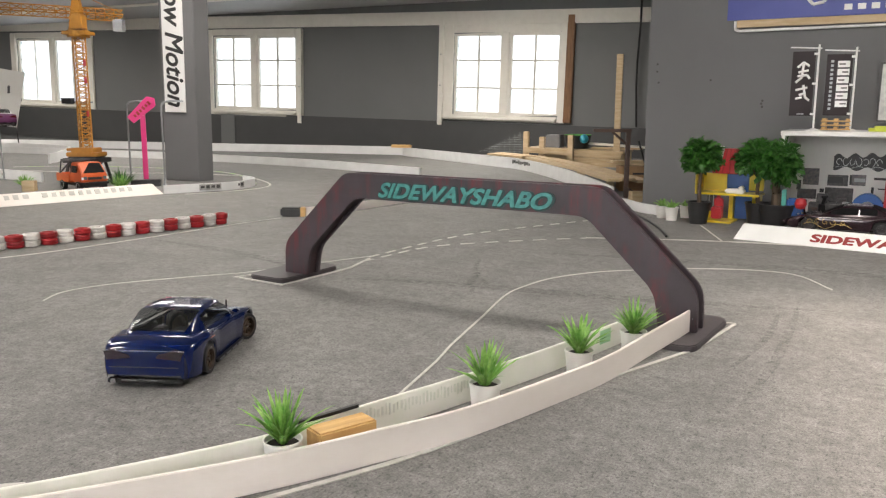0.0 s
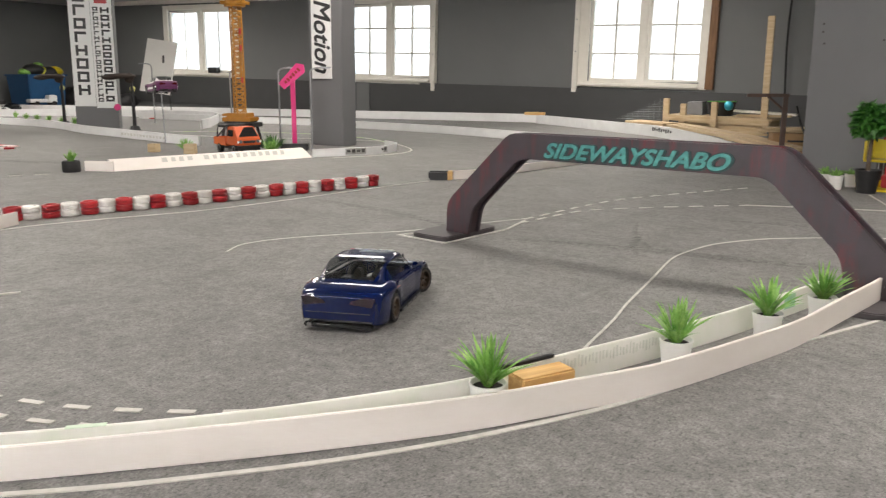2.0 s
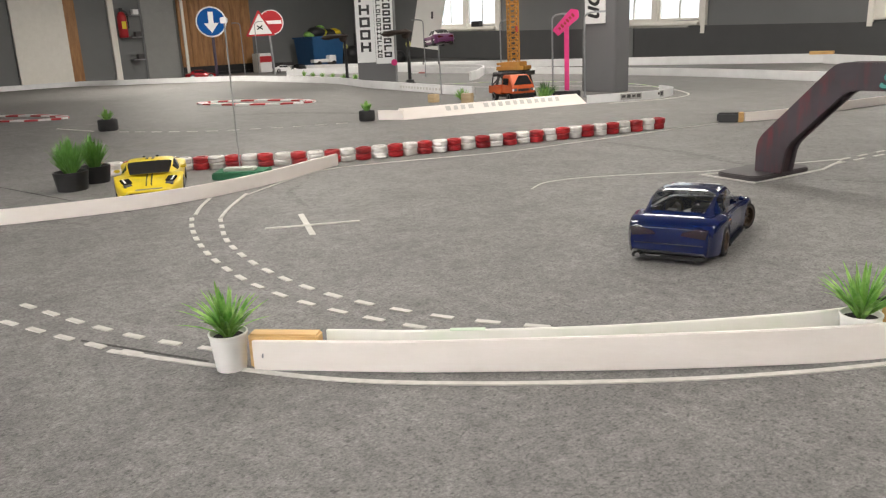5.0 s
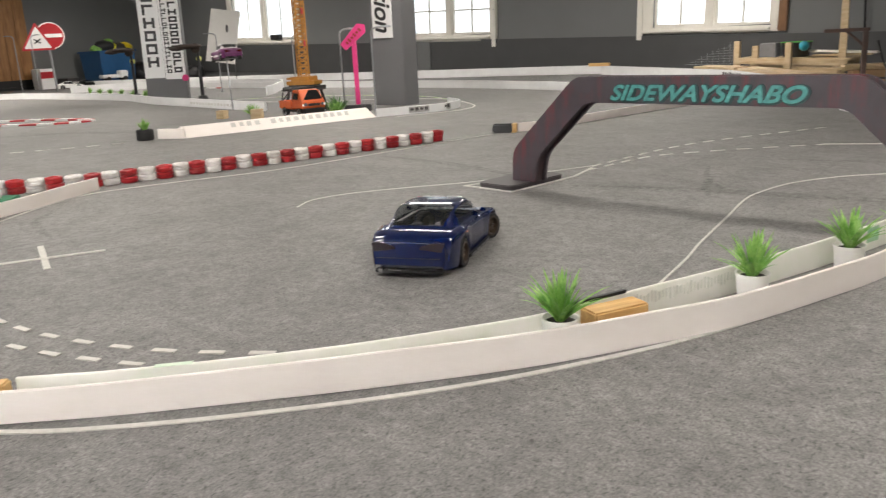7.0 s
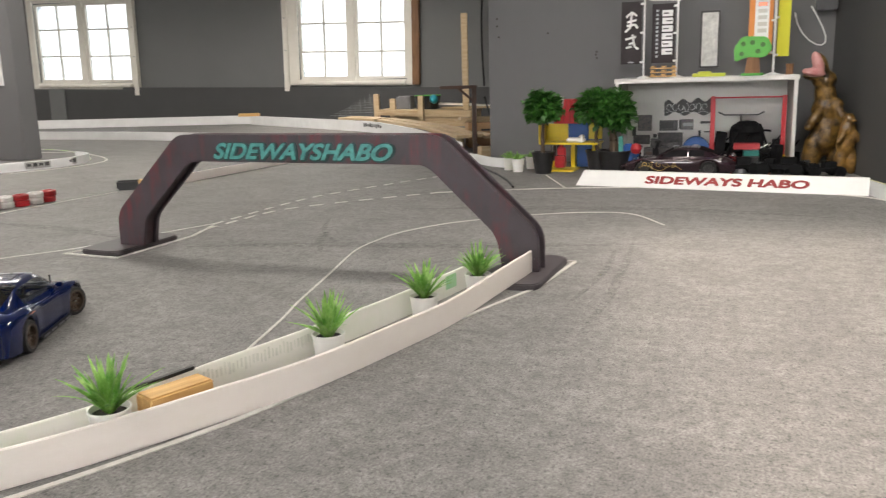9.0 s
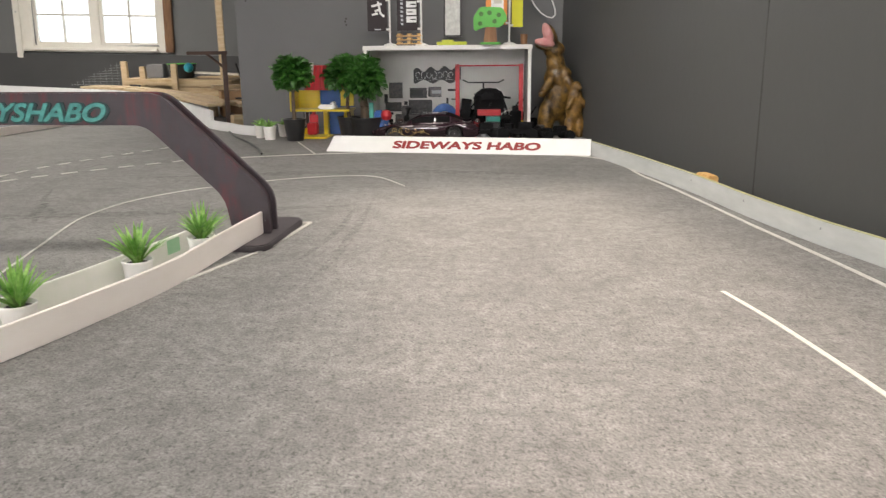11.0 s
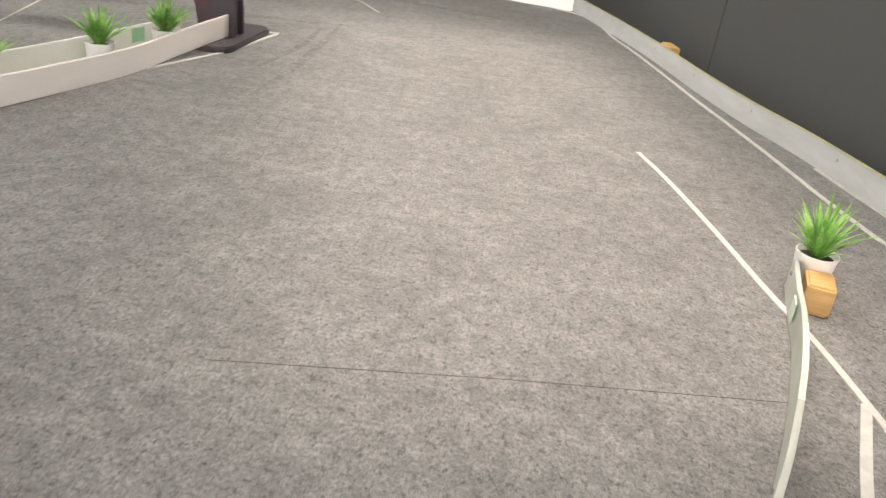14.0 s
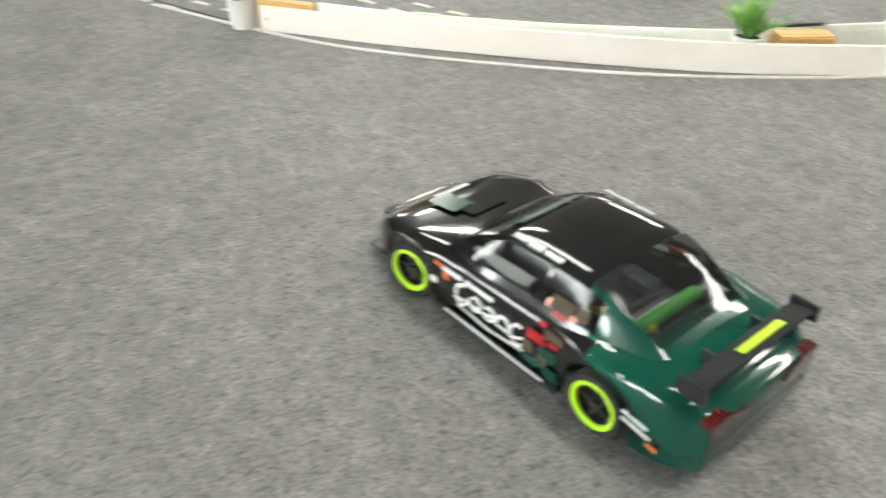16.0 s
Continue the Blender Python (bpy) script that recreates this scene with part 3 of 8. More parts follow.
# ---- pillars with banners ----
def pillar(x, front, w, deep, turn, name):
    return thing(name, Shape().box((0, deep / 2, CEILING / 2), (w, deep, CEILING)), WALL_GREY, "grey painted rectangular pillar", "pillar",
                 pose(x, front, 0, 0, 0.7, turn), kind="structure", bevel=0.006)


pillar(-4.37, 4.8625, 0.335, 0.165, -1, "pillar_1")
pillar(-7.755, 5.17, 0.42, 0.20, 46, "pillar_2")


# ---- ceiling lights ----
def ceiling_light(x, y, l, w):
    ob = thing("ceiling_light", None, None, "long white fluorescent panel under the ceiling", "ceiling light", pose(x, y, CEILING), group="ceiling lights")
    rim = Shape()
    for s in (-1, 1):
        rim.box((s * (l / 2 + 0.012), 0, -0.035), (0.024, w + 0.048, 0.07))
        rim.box((0, s * (w / 2 + 0.012), -0.035), (l, 0.024, 0.07))
    part("housing", rim, WHITE, ob, bevel=0.003)
    part("diffuser", Shape().box((0, 0, -0.05), (l, w, 0.01)), TUBE_GLOW, ob)


for x, y, l, w, watts in PANELS:
    ceiling_light(x, y, l, w)

# ---- track boards, tape and tyres ----
def barrier(name, points, height, thick, mat_, label, steps=10, group="", smooth=True):
    line = spline([Vector((*p, 0)) for p in points], steps)
    ob = thing(name, Shape().ribbon([p.xy for p in line], thick / 2, -thick / 2, 0.0, height), mat_, label, "barrier", bevel=0.0012, group=group)
    return ob, line


FRONT = [(-1.314, 0.300), (-1.235, 0.371), (-1.13, 0.462), (-1.02, 0.57), (-0.907, 0.685), (-0.797, 0.805), (-0.69, 0.935), (-0.59, 1.085),
         (-0.519, 1.197), (-0.465, 1.315), (-0.423, 1.420), (-0.371, 1.556), (-0.336, 1.680), (-0.304, 1.790), (-0.267, 1.910), (-0.241, 2.035)]
REAR = [(-1.252, 0.395), (-1.20, 0.439), (-1.15, 0.482), (-1.035, 0.598), (-0.925, 0.722), (-0.82, 0.862), (-0.735, 0.992), (-0.661, 1.172),
        (-0.614, 1.278), (-0.568, 1.385), (-0.488, 1.588), (-0.426, 1.775), (-0.388, 1.895), (-0.36, 1.985)]
front_board, front_line = barrier("planter_barrier", FRONT, 0.0545, 0.007, BOARD, "long bent cream painted board edging the planter strip", group="planter strip boards")
rear_board, rear_line = barrier("planter_barrier", REAR, 0.0555, 0.006, BOARD_OLD, "long bent scuffed white board behind the flower pots", group="planter strip boards")
# the board is planed lower towards its free end
for v in front_board.data.vertices:
    if v.co.z > 0.03:
        v.co.z -= 0.0065 * min(max((-0.85 - v.co.x) / 0.35, 0.0), 1.0)
# and its other end rides up on the foot plate of the arch
for v in front_board.data.vertices:
    v.co.z += 0.0165 * min(max((v.co.y - 1.66) / 0.24, 0.0), 1.0)
part("screw", Shape().lathe([(0.0001, 0.0012), (0.003, 0.001), (0.0036, 0)], 10, (-1.2958, 0.3062, 0.026), Matrix.Rotation(radians(90), 3, "X") @ Matrix.Rotation(radians(-42), 3, "Y")), STEEL, front_board)
part("screw", Shape().lathe([(0.0001, 0.0012), (0.003, 0.001), (0.0036, 0)], 10, (-0.2385, 2.005, 0.05), Matrix.Rotation(radians(82), 3, "Y")), STEEL, front_board)
part("marker_tape", Shape().box((-0.4095, 1.820, 0.034), (0.003, 0.046, 0.032), Matrix.Rotation(radians(-18.5), 3, "Z")), GREEN_TAPE, rear_board, "patch of green tape")
part("marker_tape", Shape().ribbon([p.xy for p in rear_line[24:28]], 0.0055, -0.0055, 0.0557, 0.0565), GREEN_FADED, rear_board, "worn pale green tape on the top edge")
scrawl = Shape()
for i, (p, a) in enumerate(along([p.xy for p in rear_line[66:92]], 0.0085)):
    scrawl.box((p.x + 0.0035 * math.cos(a - 1.57), p.y + 0.0035 * math.sin(a - 1.57), 0.036 + 0.002 * math.sin(i * 1.7)), (0.0016 + 0.0022 * (i * i % 3), 0.0012, 0.014 + 0.007 * (i * i % 5) / 4),
               Matrix.Rotation(a, 3, "Z"))
part("faded_lettering", scrawl, material("faded_print", (0.80, 0.805, 0.735), 0.6, scale=60), rear_board, "faded unreadable grey print")
thing("dark_strip", Shape().ribbon([(-0.716, 1.035), (-0.69, 1.088), (-0.668, 1.14)], 0.008, 0.001, 0.0557, 0.0612), BLACK, "thin dark plastic strip lying along the rear board", "strip")


def timber_block(x, y, z, size, turn, label, mat_=None):
    return thing("wood_block", Shape().box((0, 0, size[2] / 2), size), mat_ or PINE, label, "wood block", pose(x, y, z, 0, 0, turn), bevel=0.003)


timber_block(-0.652, 1.058, 0.0, (0.104, 0.044, 0.062), 62, "varnished pine block screwed between the planter boards")
timber_block(-1.2906, 0.3445, 0.0, (0.112, 0.0265, 0.0555), 41, "thin pine block closing the end of the planter boards")


tape_count = [0]


def tape(points, width, label, steps=8, name="floor_tape"):
    tape_count[0] += 1
    line = spline([Vector((*p, 0)) for p in points], steps) if len(points) > 2 else [Vector((*p, 0)) for p in points]
    return thing(name, Shape().ribbon([p.xy for p in line], width / 2, -width / 2, -0.001, 0.0016 + 0.0004 * (tape_count[0] % 5)), TAPE, label, "floor tape", kind="structure")


tape([(-1.57, 0.163), (-1.36, 0.268), (-1.18, 0.372), (-1.04, 0.488), (-0.925, 0.603), (-0.815, 0.725), (-0.71, 0.862), (-0.61, 1.02), (-0.545, 1.14), (-0.475, 1.30)], 0.011, "white tape line along the foot of the planter board")
tape([(-0.372, 1.585), (-0.336, 1.668), (-0.2195, 1.913), (-0.153, 2.185)], 0.010, "white tape line by the foot of the arch", 1)
tape([(-0.150, 2.190), (-0.195, 2.192)], 0.010, "short white tape at the arch foot")
tape([(-1.655, 2.205), (-1.703, 2.122), (-1.491, 2.085), (-1.466, 2.243), (-1.440, 2.416), (-1.466, 2.60)], 0.010, "white tape round the foot of the arch", 1)
tape([(-1.99, 1.62), (-2.03, 1.73), (-1.985, 1.87), (-1.85, 2.05), (-1.72, 2.20), (-1.62, 2.40), (-1.48, 2.66)], 0.006, "thin white guide line swinging to the arch foot")
tape([(-0.695, 1.27), (-0.709, 1.40), (-0.727, 1.58), (-0.748, 1.72), (-0.776, 1.98), (-0.805, 2.24), (-0.797, 2.37), (-0.755, 2.54), (-0.66, 2.69), (-0.55, 2.79), (-0.345, 2.92), (-0.145, 2.98), (-0.01, 2.945), (0.09, 2.747)], 0.0055,
     "white guide line curving under the arch")
tape([(-0.45, 4.05), (-0.31, 3.59)], 0.007, "short white tape by the plants")
tape([(-0.86, 3.44), (-0.31, 3.59), (0.30, 3.61), (0.86, 3.36), (0.935, 2.85), (0.963, 2.60), (0.985, 2.28), (0.997, 2.08), (1.012, 1.90), (1.025, 1.74), (1.035, 1.59), (1.042, 1.45), (1.050, 1.33), (1.064, 1.19), (1.078, 1.08), (1.09, 0.5), (1.08, -0.4)], 0.009, "white tape line along the outer edge of the lane")
tape([(1.113, 1.56), (1.133, 1.386), (1.155, 1.20), (1.175, 0.95)], 0.006, "short bright tape by the wall board")
tape([(0.714, 1.515), (0.736, 1.36), (0.755, 1.14), (0.768, 0.93), (0.780, 0.80), (0.785, 0.66), (0.785, 0.40)], 0.010, "white tape line under the lane board")
tape([(0.782, 0.662), (0.712, 0.52), (0.66, 0.40)], 0.012, "white tape branching off the lane line")
tape([(-2.755, 0.885), (-2.632, 0.797), (-2.53, 0.735)], 0.011, "white tape start of a dashed line", 4)
tape([(-2.72, 1.0), (-2.54, 0.85), (-2.42, 0.765)], 0.011, "white tape start of a dashed line", 4)
tape([(-2.183, 0.781), (-2.052, 1.003)], 0.009, "long arm of a white tape cross")
tape([(-2.271, 0.945), (-2.016, 0.831)], 0.016, "short arm of a white tape cross")
tape([(-2.70, 0.99), (-2.87, 1.28), (-2.93, 1.48), (-2.83, 1.77), (-2.67, 2.12), (-2.585, 2.52), (-2.49, 3.12), (-2.43, 3.4)], 0.007, "thin white line along the tyre wall")


def dashes(points, step, length, width, label, start=0.0, mat_=None):
    line = [p.xy for p in spline([Vector((*p, 0)) for p in points], 8)]
    ob = thing("dashed_line", None, None, label, "floor tape", Matrix.Identity(4), kind="structure")
    me = to_mesh("dash", Shape().box((0, 0, 0.0006), (length, width, 0.0032)), mat_ or TAPE)
    for p, a in along(line, step, start):
        d = new("dash", me)
        d.parent = ob
        d.matrix_basis = pose(p.x, p.y, 0, 0, 0, math.degrees(a))
    return ob


dashes([(-2.475, 0.70), (-2.37, 0.655), (-2.21, 0.60), (-2.03, 0.553), (-1.85, 0.523), (-1.68, 0.512), (-1.49, 0.53), (-1.31, 0.575), (-1.19, 0.62)], 0.088, 0.044, 0.013, "dashed white tape curve across the track")
dashes([(-2.39, 0.75), (-2.17, 0.66), (-1.98, 0.61), (-1.80, 0.583), (-1.62, 0.578), (-1.45, 0.60), (-1.28, 0.65), (-1.12, 0.73), (-1.0, 0.81)], 0.088, 0.044, 0.013, "dashed white tape curve across the track")
dashes([(-1.95, 0.13), (-1.74, 0.18), (-1.58, 0.23), (-1.42, 0.30)], 0.088, 0.045, 0.013, "dashed white tape by the end pot")
dashes([(-1.95, 0.05), (-1.63, 0.15), (-1.5, 0.2)], 0.088, 0.045, 0.013, "dashed white tape by the end pot")
dashes([(-1.48, 2.66), (-1.41, 3.12), (-1.32, 3.40), (-1.10, 3.80), (-0.95, 4.05)], 0.11, 0.06, 0.010, "dashed white tape line running back under the arch")
dashes([(-1.455, 2.57), (-1.38, 2.92), (-1.21, 3.13), (-0.95, 3.36), (-0.82, 3.46)], 0.11, 0.06, 0.010, "dashed white tape line running back under the arch")
dashes([(-5.4, 1.52), (-5.1, 1.68), (-4.84, 1.85), (-4.6, 2.15), (-4.4, 2.5)], 0.13, 0.07, 0.014, "faint dashed white line on the far lane")
seam_line = Shape()
seam_line.ribbon([(0.06, 0.612), (0.37, 0.636), (0.70, 0.652)], 0.0003, -0.0003, -0.001, 0.0005)
seam_line.ribbon([(-3.9, 0.42), (-2.75, 0.62)], 0.002, -0.002, -0.001, 0.0012)
seam_line.ribbon([(-1.66, 0.145), (-1.40, 0.262)], 0.002, -0.002, -0.001, 0.0012)
plain("floor_seam", seam_line, SEAM, "thin dark carpet joint")
cable = Shape().tube([(-0.90, 4.56, 0.005), (-0.80, 4.28, 0.005), (-0.69, 4.04, 0.005), (-0.60, 3.80, 0.005), (-0.545, 3.60, 0.005)], 0.005)
thing("floor_cable", cable, BLACK, "thin black cable lying on the carpet", "cable")

# board with the pot beside the camera
LANE = [(0.806, 0.952), (0.772, 0.858), (0.745, 0.778), (0.702, 0.675), (0.666, 0.60), (0.652, 0.572), (0.608, 0.490), (0.54, 0.375), (0.47, 0.25)]
lane_board, lane_line = barrier("lane_barrier", LANE, 0.046, 0.007, BOARD_GREY, "bent scuffed grey-white board with green marks beside a pot")
for z, k in ((0.034, 3), (0.026, 62)):
    p = lane_line[k]
    part("screw", Shape().lathe([(0.0001, 0.0012), (0.003, 0.001), (0.0036, 0)], 10, (p.x - 0.0042, p.y + 0.0016, z), Matrix.Rotation(radians(-90), 3, "Y")), STEEL, lane_board)
part("marker_tape", Shape().box((0.7555, 0.828, 0.028), (0.002, 0.03, 0.026), Matrix.Rotation(radians(-20), 3, "Z")), GREEN_FADED, lane_board, "patch of worn pale green tape")
part("marker_tape", Shape().ribbon([p.xy for p in lane_line[22:44]], 0.0034, -0.0034, 0.0461, 0.0465), GREEN_FADED, lane_board, "faded green smear along the top edge")
timber_block(0.820, 0.897, 0.0, (0.038, 0.062, 0.043), -21, "square pine block at the end of the lane board")

# board along the side wall
WALLB = [(0.86, 3.50), (0.885, 3.36), (0.927, 3.10), (0.965, 2.84), (1.002, 2.55), (1.030, 2.20), (1.068, 1.88), (1.108, 1.68), (1.128, 1.545), (1.146, 1.386), (1.168, 1.20), (1.205, 0.75), (1.25, 0.1), (1.32, -0.9)]
wall_board, wl = barrier("wall_barrier", WALLB, 0.058, 0.010, BOARD_WALL, "long pale grey-white board along the side wall")
part("worn_edge", Shape().ribbon([p.xy for p in wl], 0.0052, -0.0052, 0.0582, 0.0592), BOARD_EDGE, wall_board, "yellowed worn top edge")
for p, a in along([p.xy for p in wl[40:110]], 0.35):
    part("screw", Shape().lathe([(0.0001, 0.0012), (0.003, 0.001), (0.004, 0)], 8, (p.x - 0.006, p.y, 0.040), Matrix.Rotation(radians(-90), 3, "Y")), STEEL, wall_board)
timber_block(1.028, 2.50, 0.0, (0.034, 0.088, 0.066), 5, "small pine block behind the wall board")

# sign board in front of the shelf
SIGN_M = Matrix.Translation((-0.275, 3.69, 0)) @ Matrix.Rotation(math.atan2(-0.275, 1.135), 4, "Z")
sign = thing("sign_board", Shape().add([(0, 0, 0), (1.168, 0, 0), (1.168, 0.07, 0), (0, 0.07, 0), (0.03, 0.03, 0.066), (1.168, 0.03, 0.066), (1.168, 0.05, 0.066), (0.03, 0.05, 0.066)],
                                       [(3, 2, 1, 0), (0, 1, 5, 4), (1, 2, 6, 5), (2, 3, 7, 6), (3, 0, 4, 7), (4, 5, 6, 7)]), WHITE,
             "low white sloping sign board with dark red words", "sign", SIGN_M, bevel=0.001)
tiltx = math.degrees(math.atan2(0.066, 0.03))
lettering("lettering", "SIDEWAYS HABO", 0.045, DARK_RED, sign, pose(0.63, 0.0138, 0.032, tiltx), 0.0012, 0.14, 1.85, "dark red angular capitals", 0.0020)

# ---- tyre wall ----
TYRE_PATH = [(-3.62, 0.80), (-3.45, 1.10), (-3.25, 1.35), (-3.07, 1.60), (-2.97, 1.87), (-2.885, 2.11), (-2.80, 2.36), (-2.715, 2.64), (-2.615, 2.94), (-2.56, 3.17)]
TYRE = [(0.021, 0.0), (0.0290, 0.0), (0.0318, 0.0022), (0.0333, 0.0055), (0.0333, 0.0100), (0.0318, 0.0113), (0.0318, 0.0145), (0.0333, 0.0158), (0.0333, 0.0205), (0.0318, 0.0238), (0.0290, 0.026), (0.0225, 0.026), (0.021, 0.0235), (0.021, 0.0025), (0.021, 0.0)]
tyre_red = to_mesh("tyre", Shape().lathe(TYRE, 20), RED_RUBBER, smooth=True)
tyre_white = to_mesh("tyre", Shape().lathe(TYRE, 20), WHITE_RUBBER, smooth=True)
rng = random.Random(4)
for i, (p, a) in enumerate(along([p.xy for p in spline([Vector((*p, 0)) for p in TYRE_PATH], 8)], 0.0675)):
    red = i % 2 == 0
    stack = thing("tyre_stack", None, None, "stack of two small tyres painted red" if red else "stack of two small tyres painted white", "tyre stack",
                  pose(p.x + rng.uniform(-0.004, 0.004), p.y, 0, 0, 0, rng.uniform(0, 360)), group="red and white tyre wall")
    for k in range(2):
        t = new("tyre", tyre_red if red else tyre_white)
        t.parent = stack
        t.matrix_basis = pose(rng.uniform(-0.003, 0.003), rng.uniform(-0.003, 0.003), 0.026 * k, rng.uniform(-1.5, 1.5) if k else 0, 0, 0)

# outer board on the far left, and the boards of the far lanes
barrier("corner_barrier", [(-3.35, -0.35), (-3.05, 0.0), (-2.90, 0.28), (-2.82, 0.50), (-2.77, 0.70), (-2.775, 0.92), (-2.835, 1.16), (-2.925, 1.37), (-2.99, 1.54)], 0.047, 0.010, BOARD, "bent cream painted board before the tyre wall")
barrier("bend_barrier", [(-2.36, 3.53), (-2.28, 3.70), (-2.22, 4.02), (-2.15, 4.40), (-2.05, 4.9), (-1.95, 5.3)], 0.045, 0.012, BOARD, "bent pale board behind the arch")
black_pot = thing("black_tyre_block", Shape().box((0, 0, 0.024), (0.11, 0.06, 0.048)), BLACK, "black rubber block closing the board end", "block", pose(-2.42, 3.49, 0, 0, 0, 25), bevel=0.008)
far_board, far_line = barrier("far_barrier", [(-13.9, 7.4), (-12.0, 7.9), (-9.5, 8.3), (-7.1, 8.55), (-4.7, 8.84), (-4.35, 8.66), (-3.6, 8.12), (-2.93, 7.60), (-2.44, 7.20), (-2.05, 6.66), (-1.69, 6.07), (-1.40, 5.52), (-1.174, 5.07), (-1.05, 4.81)], 0.10, 0.02, BOARD_COOL,
        "long white board round the outside of the far bend")
low_board, _ = barrier("corner_barrier", [(-1.075, 4.83), (-0.99, 4.70), (-0.913, 4.603), (-0.81, 4.455), (-0.706, 4.372)], 0.050, 0.016, BOARD_COOL, "low white board bent round to the grey wall")
barrier("inner_barrier", [(-9.5, 7.0), (-7.5, 6.95), (-6.3, 6.9), (-5.5, 6.78), (-4.6, 6.62), (-3.9, 6.42), (-3.2, 6.15), (-2.9, 6.02)], 0.075, 0.02, BOARD_COOL, "white board inside the far bend")
west_board, west_line = barrier("west_barrier", [(-13.9, 2.2), (-13.8, 3.6), (-13.0, 4.15), (-12.2, 4.7), (-11.2, 5.2), (-9.8, 5.2), (-8.5, 5.1), (-7.4, 4.75), (-6.6, 4.58), (-5.6, 4.36), (-5.2, 4.3)], 0.075, 0.02, BOARD_COOL, "long white board round the west bend")
for k, (p, a) in enumerate(along([p.xy for p in west_line[81:90]], 0.062)):
    part("print_bar", Shape().box((p.x + 0.0105 * math.sin(a), p.y - 0.0105 * math.cos(a), 0.036), (0.034 - 0.006 * (k % 3), 0.003, 0.020), Matrix.Rotation(a, 3, "Z")), GREY_LETTER, west_board, "faded grey bar of print")
barrier("back_barrier", [(-11.6, 6.2), (-10.9, 6.9), (-9.8, 7.3), (-8.3, 7.2), (-7.2, 6.2), (-6.9, 5.8)], 0.10, 0.02, BOARD_COOL, "white board of the back lane")
timber_block(-4.42, 8.67, 0.098, (0.24, 0.06, 0.035), 10, "pine block on the corner of the far board")
for k in range(9):
    t = k / 9
    part("print_bar", Shape().box((-2.52 + 0.30 * t - 0.009, 7.28 - 0.37 * t - 0.008, 0.066 + 0.003 * (k % 2)), (0.030, 0.003, 0.036 - 0.008 * (k % 3)), Matrix.Rotation(math.atan2(-0.37, 0.30), 3, "Z")), DARK_PRINT, far_board, "small dark bar of print")
timber_block(-2.372, 3.518, 0, (0.028, 0.058, 0.046), 25, "yellowish pine block beside the black rubber block")
# the pale sloping sponsor board of the island
RAZ_A, RAZ_B = Vector((-4.19, 2.79, 0)), Vector((-3.80, 4.05, 0))
raz_m = Matrix.Translation(RAZ_A) @ Matrix.Rotation(math.atan2(RAZ_B.y - RAZ_A.y, RAZ_B.x - RAZ_A.x), 4, "Z")
L = (RAZ_B - RAZ_A).length
raz = thing("sponsor_board", Shape().add([(0, 0, 0), (L, 0, 0), (L, 0.09, 0), (0, 0.09, 0), (0.0, 0.045, 0.066), (L - 0.05, 0.045, 0.066), (L - 0.05, 0.065, 0.066), (0.0, 0.065, 0.066)],
                                         [(3, 2, 1, 0), (0, 1, 5, 4), (1, 2, 6, 5), (2, 3, 7, 6), (3, 0, 4, 7), (4, 5, 6, 7)]), BOARD, "low cream sloping board with faded grey sponsor print", "sign", raz_m, bevel=0.001)
tiltr = math.degrees(math.atan2(0.066, 0.045))
x = 0.30
for n in (4, 11):
    for i in range(n):
        w = (0.045, 0.036, 0.04)[i % 3]
        lean = Matrix.Rotation(radians(tiltr - 90), 3, "X")
        bar = Shape().box((x + w * 0.42, 0.0305, 0.0455), (w * 0.70, 0.004, 0.030 - 0.003 * (i % 2)), lean)
        part("print_bar", bar, GREY_LETTER, raz, "faded grey bar of print")
        x += w + 0.012
    x += 0.05
barrier("island_barrier", [(-4.36, 2.735), (-4.19, 2.80)], 0.058, 0.014, BOARD, "short cream board between pot and sponsor board", 2)
ISLE = [(-3.80, 4.05), (-3.70, 4.24), (-3.60, 4.42), (-3.58, 4.62), (-3.66, 4.82), (-3.86, 4.95)]
isle, isle_line = barrier("island_barrier", ISLE, 0.055, 0.012, BOARD_COOL, "pale grey board round the pillar end of the island", 6)
for x, y, l, a in ((-3.652, 4.325, 0.15, 61), (-3.588, 4.52, 0.13, 80)):
    plate = part("name_plate", Shape().box((0, 0, 0), (l, 0.004, 0.040)), SILVER_PRINT, isle, "small grey plate with dark print", at=pose(x + 0.010, y - 0.006, 0.03, 0, 0, a))
    for q in range(4):
        part("print_bar", Shape().box((l * (-0.36 + 0.24 * q), -0.003, 0.002), (l * 0.16, 0.002, 0.016 + 0.006 * (q % 2))), DARK_PRINT, plate)
PALE_GREEN = material("pale_green_tape", (0.36, 0.52, 0.22), 0.6, second=(0.55, 0.62, 0.42), scale=30)
dashes([(-6.75, 5.35), (-6.4, 5.66), (-5.86, 5.78), (-5.38, 5.81), (-4.7, 5.70), (-4.2, 5.40), (-3.8, 5.0), (-3.62, 4.72)], 0.26, 0.14, 0.03, "dashed pale green edge tape of the far lane", 0.13, PALE_GREEN)
dashes([(-6.75, 5.35), (-6.4, 5.66), (-5.86, 5.78), (-5.38, 5.81), (-4.7, 5.70), (-4.2, 5.40), (-3.8, 5.0), (-3.62, 4.72)], 0.26, 0.12, 0.03, "dashed white edge tape of the far lane")
tape([(-3.66, 4.1), (-3.52, 4.4), (-3.48, 4.65), (-3.58, 4.9), (-3.9, 5.2), (-4.25, 5.42)], 0.014, "white line round the pillar island")
tape([(-4.3, 5.45), (-4.9, 5.4), (-5.6, 5.1), (-6.4, 5.05)], 0.03, "pale green and white edge line of the far lane")
tape([(-6.15, 1.33), (-5.67, 1.42)], 0.012, "white line by the black pot")
